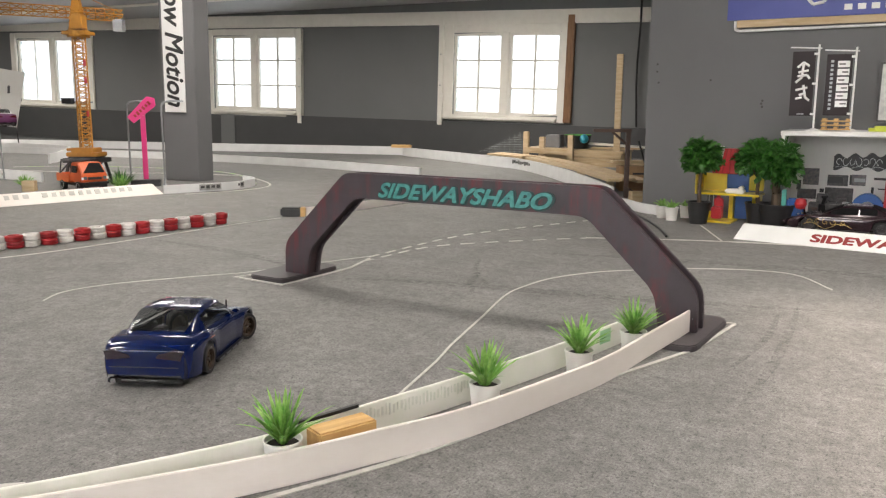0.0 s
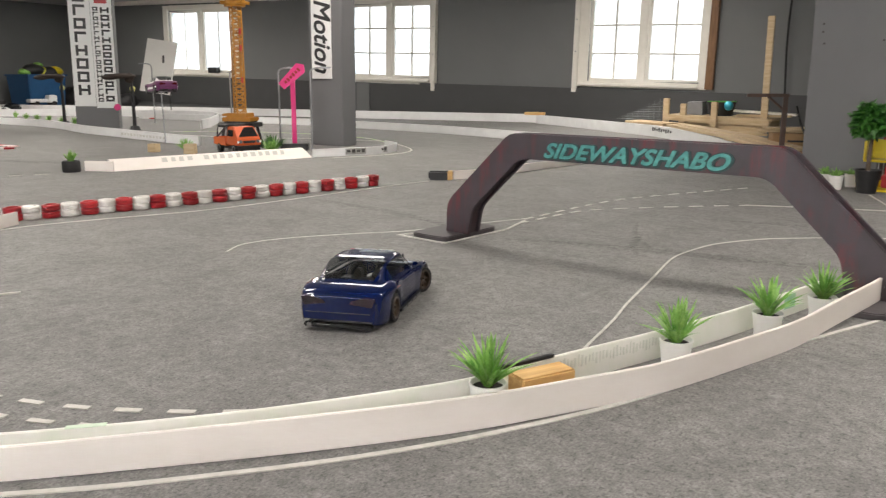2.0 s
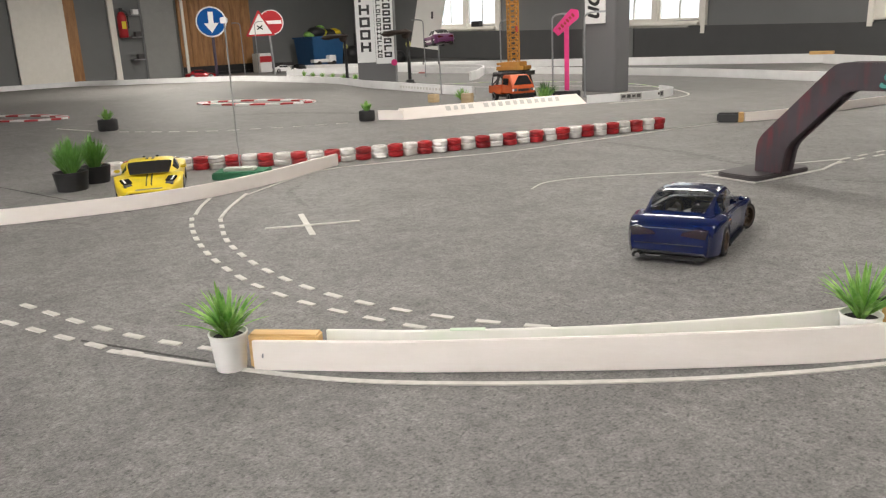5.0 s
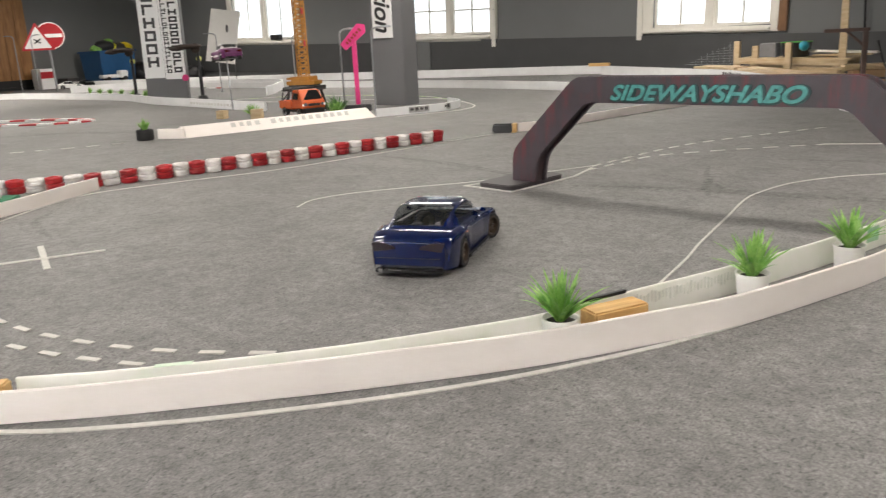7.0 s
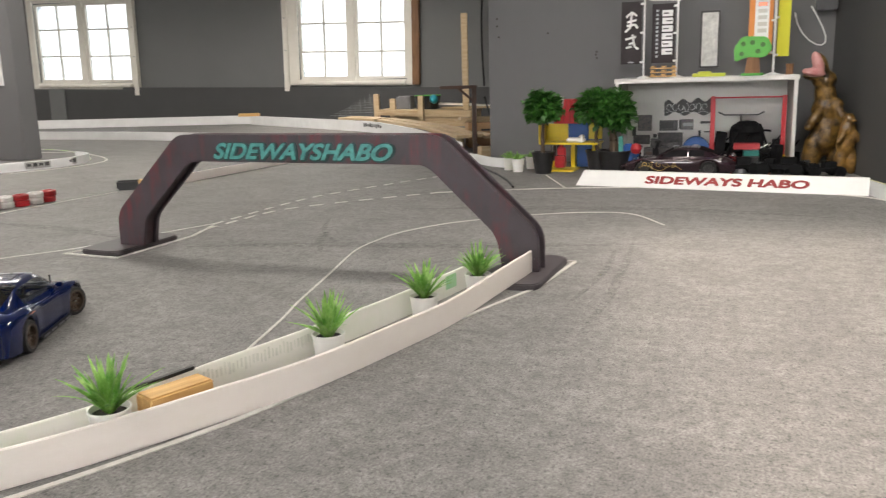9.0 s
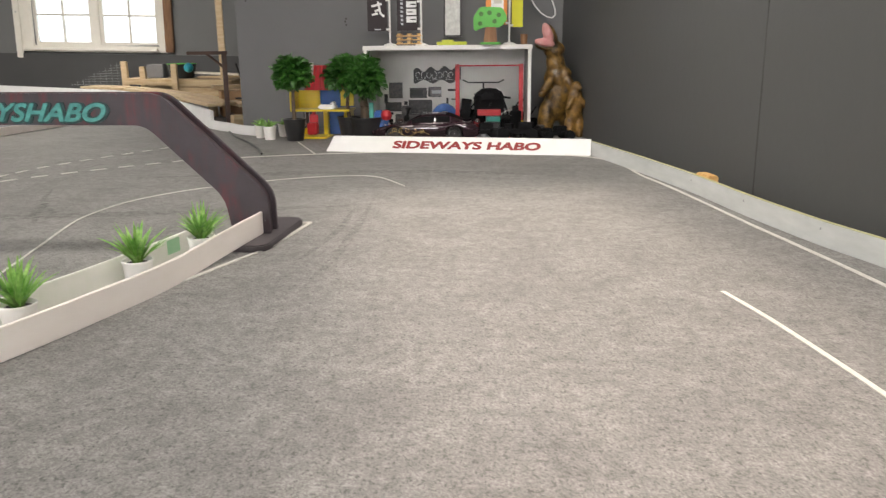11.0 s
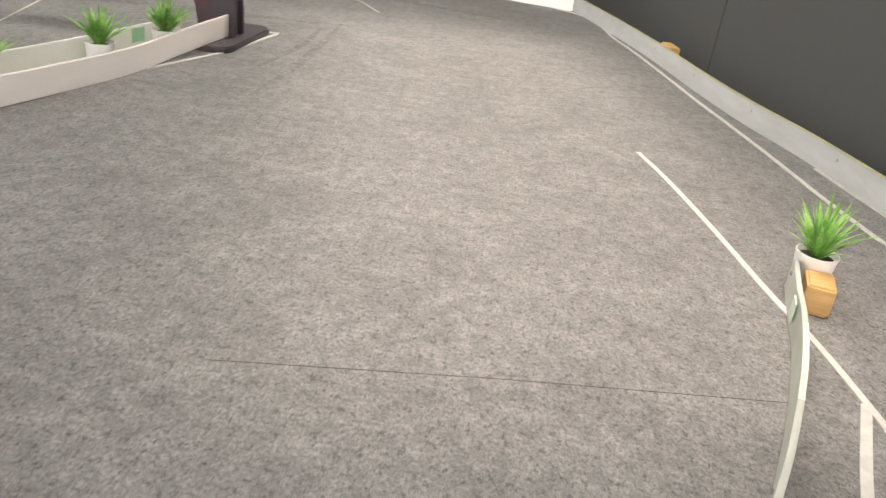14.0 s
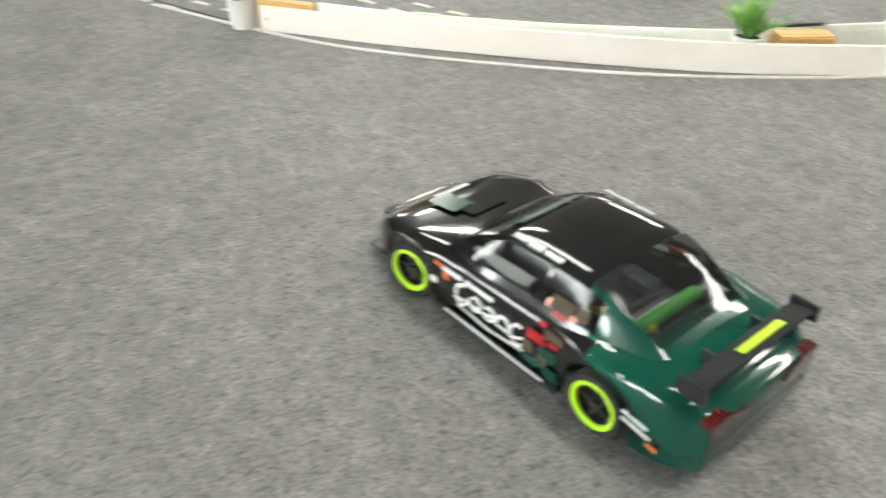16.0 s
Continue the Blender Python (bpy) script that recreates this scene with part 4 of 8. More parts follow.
# ring of red and white kerb pieces lying on the far lane
kerb = thing("kerb_ring", None, None, "low ring of red and white striped kerb pieces on the carpet", "kerb", pose(-6.76, 3.13, 0, 0, 0, 21), kind="structure")
kerb_west = thing("kerb_ring", None, None, "low ring of red and white striped kerb pieces by the west bend", "kerb", pose(-7.60, 1.37, 0, 0, 0, 21), kind="structure")
RING = [(0.60 * math.cos(a), 0.21 * math.sin(a)) for a in [2 * math.pi * i / 48 for i in range(49)]]
for i in range(24):
    seg = [Vector(RING[i * 2]), Vector(RING[i * 2 + 1]), Vector(RING[i * 2 + 2])]
    part("kerb_piece", Shape().ribbon(seg, 0.04, -0.04, 0.0, 0.012), RED_PAINT if i % 2 else WHITE, kerb)
    part("kerb_piece", Shape().ribbon(seg, 0.04, -0.04, 0.0, 0.012), RED_PAINT if i % 2 else WHITE, kerb_west)


far_kerb = thing("kerb_ring", None, None, "short row of red and white kerb pieces on the back lane", "kerb", pose(-8.95, 7.0, 0, 0, 0, 8), kind="structure")
for i in range(8):
    part("kerb_piece", Shape().box((-0.35 + i * 0.10, 0.06 * math.sin(i * 0.5), 0.006), (0.10, 0.07, 0.012)), RED_PAINT if i % 2 else WHITE, far_kerb)


# ---- rubber marks on the carpet ----
def skid(points, width):
    line = spline([Vector((*p, 0)) for p in points], 6)
    s, n = Shape(), len(line)
    pts = []
    for i, p in enumerate(line):
        a, b = line[max(i - 1, 0)], line[min(i + 1, n - 1)]
        d = (b - a).normalized()
        w = width * math.sin(math.pi * (i + 0.6) / (n + 0.2)) / 2
        pts += [(p.x - d.y * w, p.y + d.x * w, 0.0008), (p.x + d.y * w, p.y - d.x * w, 0.0008)]
    s.add(pts, [(2 * i, 2 * i + 1, 2 * i + 3, 2 * i + 2) for i in range(n - 1)])
    ob = thing("skid_mark", s, SCUFF, "faint dark rubber mark on the carpet", "skid mark", kind="structure")
    ob.visible_shadow = False
    return ob


skid([(-1.02, 2.62), (-0.98, 2.42), (-0.90, 2.22)], 0.03)
skid([(-1.10, 2.80), (-1.02, 2.55), (-0.86, 2.30)], 0.02)
skid([(-0.10, 1.55), (-0.05, 1.85), (-0.02, 2.20), (0.0, 2.5)], 0.025)
skid([(-0.14, 1.75), (-0.07, 2.1), (-0.05, 2.4)], 0.02)
skid([(-1.4, 2.25), (-1.0, 2.33), (-0.5, 2.36), (0.1, 2.45)], 0.07)
skid([(-0.9, 3.0), (-0.4, 3.06), (0.2, 3.05), (0.7, 2.9)], 0.08)
skid([(-2.5, 2.6), (-2.0, 2.5), (-1.5, 2.3)], 0.06)
skid([(-2.6, 0.5), (-2.9, 0.35), (-3.2, 0.15)], 0.03)
skid([(-2.3, 1.0), (-2.6, 1.1), (-2.75, 1.25)], 0.03)
skid([(-5.9, 2.3), (-5.5, 2.7), (-5.0, 2.9), (-4.6, 2.95)], 0.12)

# ---- the arch over the track ----
ARCH_M = Matrix.Translation((-1.62, 2.215, 0)) @ Matrix.Rotation(math.atan2(-0.152, 0.988), 4, "Z")
MID = 0.734
arch = thing("track_arch", None, None, "dark plum painted wooden arch over the track with teal letters", "arch", ARCH_M)


def rounded(points, radii, steps=5):
    """A closed outline with its corners rounded."""
    out, n = [], len(points)
    for i, p in enumerate(points):
        p, a, b = Vector(p), Vector(points[i - 1]), Vector(points[(i + 1) % n])
        r = radii[i]
        if r <= 0:
            out.append(tuple(p))
            continue
        d1, d2 = (a - p).normalized(), (b - p).normalized()
        s, e = p + d1 * r, p + d2 * r
        for k in range(steps + 1):
            t = k / steps
            q = s.lerp(p, t).lerp(p.lerp(e, t), t)
            out.append(tuple(q))
    return out


def arch_outline(grow=0.0):
    g = grow
    right = [(0.676 + g, 0.016), (0.674 + g, 0.116 + g * 0.4), (0.418 + g * 0.6, 0.356 + g)]
    inner = [(0.378 - g * 0.5, 0.279 - g), (0.565 - g, 0.104), (0.580 - g, 0.016)]
    pts = [(MID + x, z) for x, z in right[:2]] + [(MID + right[2][0], right[2][1]), (MID - right[2][0], right[2][1])] \
        + [(MID - x, z) for x, z in right[1::-1]] + [(MID - x, z) for x, z in inner[::-1]] + [(MID + x, z) for x, z in inner]
    rad = [0, 0.035, 0.03, 0.03, 0.035, 0, 0, 0.03, 0.03, 0.03, 0.03, 0]
    return rounded(pts, rad)


part("front_panel", Shape().prism(arch_outline(), 0.012), ARCH, arch, "plum painted front board with red streaks", bevel=0.0015)
part("core", Shape().prism(arch_outline(-0.010), 0.038, Matrix.Translation((0, 0.012, 0))), ARCH_EDGE, arch, "recessed dark core between the boards")
part("back_panel", Shape().prism(arch_outline(), 0.012, Matrix.Translation((0, 0.050, 0))), ARCH, arch, bevel=0.0015)
for a, b, near, far in ((-0.024, 0.136, -0.096, 0.190), (1.278, 1.440, -0.125, 0.200)):
    foot = rounded([(a, near), (b, near), (b, far), (a, far)], [0.042] * 4, 6)
    low, high = [(x, y, 0) for x, y in foot], [(x, y, 0.016) for x, y in foot]
    n = len(foot)
    part("foot_plate", Shape().add(low + high, [tuple(range(n))[::-1], tuple(range(n, 2 * n))] + [(i, (i + 1) % n, n + (i + 1) % n, n + i) for i in range(n)]), PLATE, arch,
         "dark rounded wooden foot plate", bevel=0.003)
lettering("letter_backing", "SIDEWAYSHABO", 0.060, TEAL_DARK, arch, pose(MID - 0.003, -0.001, 0.3070, 90), 0.002, 0.37, 1.25, "dark outlines of the letters", 0.0058)
lettering("lettering", "SIDEWAYSHABO", 0.060, TEAL, arch, pose(MID - 0.005, -0.003, 0.3080, 90), 0.003, 0.37, 1.25, "raised teal slanted capitals", 0.0017)


# ---- potted plants ----
def tuft(blades, height, spread, width, seed, droop=0.5, base=0.0):
    """A tuft of folded, bending blades."""
    r, s = random.Random(seed), Shape()
    for i in range(blades):
        a = r.uniform(0, 2 * math.pi)
        lean = r.uniform(0.05, 1.0) ** 0.8 * spread
        h = height * r.uniform(0.6, 1.05) * (1 - 0.25 * lean / max(spread, 0.01))
        w = width * r.uniform(0.7, 1.2)
        out = Vector((math.cos(a), math.sin(a), 0))
        across = Vector((-math.sin(a), math.cos(a), 0))
        start = out * r.uniform(0, 0.35) * spread * 0.3
        pts, n = [], 6
        for k in range(n + 1):
            t = k / n
            p = start + out * (lean * (t + droop * t * t * 0.6)) + Vector((0, 0, base + h * (t - droop * 0.45 * (lean / max(spread, 0.01)) * t * t)))
            ww = w * (1 - t) ** 0.6 * (0.6 + 1.2 * min(t * 3, 1)) * 0.55
            fold = out * (-ww * 0.35) + Vector((0, 0, ww * 0.2))
            pts += [p - across * ww + fold * -0.2, p + fold, p + across * ww + fold * -0.2]
        faces = []
        for k in range(n):
            for q in range(2):
                faces.append((k * 3 + q, k * 3 + q + 1, k * 3 + 4 + q, k * 3 + 3 + q))
        s.add(pts, faces)
    return s


POT = [(0.0001, 0.003), (0.0245, 0.003), (0.0255, 0.0), (0.0262, 0.003), (0.0325, 0.062), (0.0337, 0.0635), (0.0337, 0.067), (0.0312, 0.067), (0.0300, 0.058), (0.0001, 0.056)]


def pot_plant(x, y, seed, turn, high=0.122, label="small white plastic pot with a spiky bright green grass plant", z=0.0, scale=0.89, mat_=None, spread=0.062, blades=44):
    ob = thing("potted_plant", None, None, label, "potted plant", pose(x, y, z, 0, 0, turn) @ Matrix.Scale(scale, 4), group="small potted grasses")
    part("pot", Shape().lathe(POT, 32), POT_WHITE, ob, smooth=True)
    part("soil", Shape().lathe([(0.0001, 0.060), (0.02, 0.0595), (0.0302, 0.0575)], 20), SOIL, ob)
    part("foliage", tuft(blades, high, spread, 0.0066, seed, droop=0.7, base=0.056), mat_ or GRASS, ob)
    return ob


pot_plant(-0.703, 0.972, 11, 20)
pot_plant(-0.520, 1.340, 12, 80)
pot_plant(-0.415, 1.607, 13, 150)
pot_plant(-0.341, 1.802, 14, 210)
pot_plant(-1.348, 0.278, 15, 300, label="small white pot with grass at the planter board end")
pot_plant(0.832, 0.950, 16, 40, label="small white pot with grass at the lane board end")

# ---- model cars ----
def table(rows, x):
    """Smooth value at x from rows of (x, value), x rising."""
    if x <= rows[0][0]:
        return rows[0][1]
    for (a, p), (b, q) in zip(rows, rows[1:]):
        if x <= b:
            t = (x - a) / (b - a)
            return p + (q - p) * t
    return rows[-1][1]


def smooth_table(rows, x, reach=0.006):
    return (table(rows, x - reach) + 2 * table(rows, x) + table(rows, x + reach)) / 4


WHEEL_R = 0.0315
COUPE = dict(
    top=[(-0.219, 0.076), (-0.213, 0.083), (-0.20, 0.088), (-0.18, 0.0915), (-0.12, 0.093), (0.07, 0.084), (0.10, 0.081), (0.16, 0.072), (0.195, 0.062), (0.212, 0.050), (0.218, 0.042)],
    edge=[(-0.219, 0.067), (-0.205, 0.075), (-0.18, 0.081), (-0.13, 0.084), (-0.06, 0.074), (0.06, 0.071), (0.13, 0.0735), (0.18, 0.063), (0.21, 0.046), (0.218, 0.038)],
    half=[(-0.219, 0.080), (-0.213, 0.087), (-0.20, 0.092), (-0.18, 0.0965), (-0.128, 0.101), (-0.06, 0.0935), (0.05, 0.0930), (0.128, 0.0995), (0.17, 0.094), (0.195, 0.085), (0.21, 0.070), (0.218, 0.054)],
    cabin=[(-0.172, 0.0), (-0.14, 0.42), (-0.10, 0.86), (-0.075, 0.965), (-0.04, 1.0), (-0.01, 1.0), (0.012, 0.95), (0.05, 0.50), (0.085, 0.0)],
    high=0.046, ends=(-0.172, 0.085), roof=(-0.088, 0.014), belt=0.083, side=(-0.108, 0.052))
SUPER = dict(
    top=[(-0.215, 0.074), (-0.20, 0.082), (-0.12, 0.084), (0.07, 0.074), (0.12, 0.066), (0.17, 0.058), (0.20, 0.046), (0.217, 0.034)],
    edge=[(-0.215, 0.07), (-0.13, 0.080), (-0.06, 0.066), (0.06, 0.064), (0.12, 0.074), (0.17, 0.062), (0.20, 0.045), (0.217, 0.03)],
    half=[(-0.215, 0.085), (-0.19, 0.098), (-0.12, 0.100), (-0.04, 0.088), (0.05, 0.090), (0.128, 0.099), (0.18, 0.094), (0.205, 0.08), (0.217, 0.06)],
    cabin=[(-0.165, 0.0), (-0.12, 0.45), (-0.07, 0.85), (-0.03, 1.0), (0.0, 1.0), (0.03, 0.9), (0.07, 0.48), (0.11, 0.0)],
    high=0.037, ends=(-0.165, 0.118), roof=(-0.06, 0.03), belt=0.073, side=(-0.06, 0.07))
CAB = [(1.0, 0.0), (0.955, 0.16), (0.90, 0.38), (0.845, 0.60), (0.79, 0.80), (0.74, 0.90), (0.66, 0.96), (0.45, 0.99), (0.22, 0.998), (0.0, 1.0)]


def grid_parts(rings, pick):
    """Faces between rings of points, sorted by pick(i, j) into named shapes."""
    out = {}
    for i in range(len(rings) - 1):
        for j in range(len(rings[0]) - 1):
            key = pick(i, j)
            if key:
                s = out.setdefault(key, Shape())
                s.add([rings[i][j], rings[i][j + 1], rings[i + 1][j + 1], rings[i + 1][j]], [(0, 1, 2, 3)])
    return out


def welded(name, shape, mat_, parent, label="", solid=0.0):
    me = bpy.data.meshes.new(name)
    me.from_pydata(shape.v, [], shape.f)
    bm = bmesh.new()
    bm.from_mesh(me)
    bmesh.ops.remove_doubles(bm, verts=bm.verts, dist=1e-5)
    bmesh.ops.recalc_face_normals(bm, faces=bm.faces)
    if solid:
        bmesh.ops.solidify(bm, geom=bm.faces[:], thickness=solid)
    for face in bm.faces:
        face.smooth = True
    for e in bm.edges:
        if len(e.link_faces) == 2 and e.calc_face_angle(0) > 0.7:
            e.smooth = False
    bm.to_mesh(me)
    bm.free()
    me.materials.append(mat_)
    ob = new(name, me)
    ob.parent = parent
    return tagged(ob, label)


def wheel(parent, x, y, steer, lip, spoke, spokes=5):
    s = 1 if y > 0 else -1
    turn = Matrix.Rotation(radians(90), 3, "X") if s < 0 else Matrix.Rotation(radians(-90), 3, "X")
    tyre = part("wheel", Shape().lathe([(0.0225, 0.0125), (0.0305, 0.0125), (0.0315, 0.010), (0.0315, -0.010), (0.0305, -0.0125), (0.0225, -0.0125), (0.0225, 0.0125)], 32, m=turn), RUBBER, parent,
                "slick black model tyre", smooth=True, at=pose(x, y, WHEEL_R, 0, 0, steer))
    part("rim_lip", Shape().lathe([(0.0196, 0.0095), (0.0205, 0.0128), (0.0240, 0.0134), (0.0246, 0.0126), (0.0225, 0.009), (0.0196, 0.0095)], 32, m=turn), lip, tyre, smooth=True)
    part("rim_barrel", Shape().lathe([(0.0185, 0.001), (0.0196, 0.0096), (0.0222, 0.009), (0.0225, -0.012), (0.0185, 0.001)], 32, m=turn), spoke, tyre, smooth=True)
    face = Shape().lathe([(0.0001, 0.0035), (0.006, 0.0045), (0.0085, 0.0015), (0.0188, 0.001), (0.0188, -0.004), (0.0001, -0.004)], 24, m=turn)
    for k in range(spokes):
        a = 2 * math.pi * k / spokes
        face.box(turn @ Vector((0.0125 * math.cos(a), 0.0125 * math.sin(a), 0.0042)), (0.014, 0.0042, 0.004), turn @ Matrix.Rotation(a, 3, "Z"))
    part("rim", face, spoke, tyre, smooth=True)
    part("wheel_nut", Shape().lathe([(0.0001, 0.011), (0.0024, 0.0105), (0.0028, 0.004), (0.0001, 0.004)], 6, m=turn), CHROME, tyre)


def model_car(label, at, shape, paint, tail_paint=None, split=-0.06, lip=STEEL, spoke=CHROME, glass=GLASS_SMOKE, steer=0, tail=TAIL, kind="model car", roof_paint=None, spokes=5, scale=1.0, one_window=False, rear_glass=None, exhausts=True):
    car = thing("model_car", None, None, label, kind, at @ Matrix.Scale(scale, 4), group="model cars")
    tail_paint, roof_paint = tail_paint or paint, roof_paint or paint
    axle = 0.1285
    end = shape["top"][-1][0]
    n = 88
    xs = [shape["top"][0][0] + (end - shape["top"][0][0]) * i / n for i in range(n + 1)]
    rings = []
    for x in xs:
        w, zt, ze = smooth_table(shape["half"], x), smooth_table(shape["top"], x), smooth_table(shape["edge"], x)
        low = 0.014 + 0.010 * max(0, (x - 0.19) / 0.03) + 0.003 * max(0, (-x - 0.19) / 0.03)
        arch_z = 0
        for ax in (-axle, axle):
            d = abs(x - ax)
            if d < 0.0375:
                arch_z = WHEEL_R + math.sqrt(0.0375 ** 2 - d * d)
        bottom = min(max(low, arch_z), ze - 0.004)
        side = [(w * 0.955, bottom), (w * 0.985, bottom + 0.25 * (ze - bottom)), (w, bottom + 0.55 * (ze - bottom)), (w * 0.996, bottom + 0.82 * (ze - bottom)), (w * 0.975, ze - 0.001),
                (w * 0.93, ze + 0.0025 + 0.15 * (zt - ze)), (w * 0.80, ze + 0.45 * (zt - ze) + 0.002), (w * 0.62, ze + 0.78 * (zt - ze) + 0.001), (w * 0.32, zt - 0.0006), (0, zt)]
        rings.append([(x, y, z) for y, z in side] + [(x, -y, z) for y, z in side[-2::-1]])
    # rounded nose and tail
    def closing(ring, way):
        zm = sum(p[2] for p in ring) / len(ring)
        out = []
        deep, wide, tall = (0.013, 0.86, 0.35) if way > 0 else (0.010, 0.93, 0.76)
        for a in (25, 45, 62, 76, 86):
            k, d = math.cos(radians(a)), math.sin(radians(a))
            out.append([(p[0] + way * deep * d, p[1] * (wide + (1 - wide) * k), zm + (p[2] - zm) * (tall + (1 - tall) * k)) for p in ring])
        return out
    tail_rings, nose_rings = closing(rings[0], -1), closing(rings[-1], 1)
    rings = tail_rings[::-1] + rings + nose_rings
    xs = [r[0][0] for r in rings]

    def body_part(i, j):
        x = (xs[i] + xs[i + 1]) / 2
        if 7 <= j <= 10 and shape["ends"][0] + 0.028 < x < shape["ends"][1] - 0.022:
            return None
        return "front" if x > split else "rear"

    shapes = grid_parts(rings, body_part)
    for ring, key in ((rings[0], "rear"), (rings[-1], "front")):
        m = len(ring) // 2
        shapes.setdefault(key, Shape())
        for j in range(m):
            shapes[key].add([ring[j], ring[j + 1], ring[-2 - j], ring[-1 - j]], [(0, 1, 2, 3)] if j < m - 1 else [(0, 1, 2, 3)])
    back = shape["top"][0][0]
    zb = smooth_table(shape["edge"], back)
    for q in (-1, 1):
        lens = rounded([(0.0, -0.003), (0.050, -0.009), (0.055, 0.009), (0.034, 0.011), (0.006, 0.004)], [0.002] * 5, 3)
        wrap = Matrix.Translation((back - 0.0125, -q * 0.025, zb - 0.003)) @ Matrix.Rotation(radians(-q * 88), 4, "Z")
        part("tail_lamp", Shape().prism(lens, q * 0.012, wrap), tail, car, "dark glossy wedge-shaped tail lamp", bevel=0.001)
    part("tail_crease", Shape().box((back - 0.0095, 0, zb - 0.026), (0.003, 0.140, 0.0016)), BLACK, car)
    if tail_paint is paint:
        both = Shape().add(shapes["front"].v, shapes["front"].f).add(shapes["rear"].v, shapes["rear"].f)
        welded("body", both, paint, car)
    else:
        welded("body", shapes["front"], paint, car)
        welded("rear_body", shapes["rear"], tail_paint, car, "dark green lacquered rear")
    # cabin
    e0, e1 = shape["ends"]
    r0, r1 = shape["roof"]
    s0, s1 = shape["side"]
    m = 64
    cx = [e0 + (e1 - e0) * i / m for i in range(m + 1)]
    crings = []
    for x in cx:
        h = max(smooth_table(shape["cabin"], x, 0.008), 0.0) * shape["high"]
        base = shape["belt"] + 0.006 * max(0, -x) / 0.17
        wb = 0.0865 - 0.012 * max(0, (abs(x + 0.03) - 0.07) / 0.07) ** 1.5
        ring = [(x, wb * a, base - 0.004 + (h + 0.004) * b) for a, b in CAB]
        crings.append(ring + [(x, -y, z) for _, y, z in ring[-2::-1]])
    k = len(CAB)
    last = 2 * k - 2

    def pick(i, j):
        x = (cx[i] + cx[i + 1]) / 2
        jj = min(j, last - 1 - j)
        if jj >= 5:
            if x > r1 and x < e1 - 0.004:
                return "windscreen"
            if x < r0 and x > e0 + 0.012:
                return "rear_window"
        if 1 <= jj <= 3 and s0 < x < s1 and (one_window or not -0.048 < x < -0.043):
            return "side_window_l" if j < k else "side_window_r"
        return "rear_pillar" if x < r0 and tail_paint is not paint else "roof"

    for key, s in grid_parts(crings, pick).items():
        if key == "roof":
            welded("roof", s, roof_paint, car)
        elif key == "rear_pillar":
            welded("rear_pillar", s, tail_paint, car)
        else:
            welded("side_window" if key.startswith("side") else key, s, rear_glass if rear_glass and not key.startswith("side") else glass, car, "smoked clear window")
    # chassis and inner parts, seen through the windows
    ch = Shape().box((0, 0, 0.016), (0.34, 0.13, 0.006)).box((-0.11, 0, 0.035), (0.05, 0.05, 0.034)).box((0.0, 0.03, 0.032), (0.12, 0.035, 0.03)).box((0.13, 0, 0.035), (0.04, 0.07, 0.02))
    part("chassis", ch, BLACK, car, bevel=0.002)
    part("inner_plate", Shape().box((-0.10, 0, 0.057), (0.16, 0.125, 0.003)), DARK_PRINT, car)
    part("motor", Shape().lathe([(0.0001, -0.03), (0.017, -0.03), (0.017, 0.03), (0.0001, 0.03)], 18, (-0.105, 0.0, 0.066), Matrix.Rotation(radians(90), 3, "X")), CHROME, car, smooth=True)
    part("receiver_box", Shape().box((-0.06, 0.036, 0.068), (0.03, 0.024, 0.02)), BLACK, car, bevel=0.002)
    part("servo_box", Shape().box((-0.065, -0.04, 0.066), (0.036, 0.02, 0.016)), STEEL, car, bevel=0.002)
    for x in (-axle, axle):
        for s in (-1, 1):
            wheel(car, x, s * 0.0845, steer if x > 0 else 0, lip, spoke, spokes)
    # lamps, bumpers, skirts, mirrors
    zn = smooth_table(shape["edge"], 0.19)
    for s in (-1, 1):
        part("headlamp", Shape().box((0.187, s * 0.060, zn - 0.0005), (0.034, 0.028, 0.008), Matrix.Rotation(radians(-s * 24), 3, "Z") @ Matrix.Rotation(radians(24), 3, "Y")), LENS, car, bevel=0.003)
        xt = shape["top"][0][0]
        part("side_skirt", Shape().box((0, s * 0.0935, 0.0125), (0.172, 0.008, 0.007)), BLACK, car, bevel=0.0015)
        if exhausts:
            part("exhaust", Shape().rod((xt - 0.006, s * 0.055, 0.020), (xt + 0.02, s * 0.055, 0.020), 0.005, seg=12), CHROME, car)
    part("splitter", Shape().box((0.2, 0, 0.011), (0.04, 0.165, 0.004)), BLACK, car, "black front lip", bevel=0.0015)
    part("intercooler", Shape().box((0.2155, 0, 0.0285), (0.006, 0.075, 0.019)), MESH_GREY, car, "grey mesh air intake", bevel=0.001)
    part("rear_bumper", Shape().box((shape["top"][0][0] + 0.012, 0, 0.016), (0.016, 0.14, 0.010)), BLACK, car, bevel=0.002)
    return car


def decal(car, name, mat_, rows, label):
    """Flat patches on the body: (x, y, z, length, height, turn about x, turn about z) in the car's own space."""
    for x, y, z, l, h, rx, rz in rows:
        turn = Matrix.Rotation(radians(rz), 3, "Z") @ Matrix.Rotation(radians(rx), 3, "X")
        part(name, Shape().box((x, y, z), (l, 0.0012, h), turn), mat_, car, label, bevel=min(l, h) * 0.2)


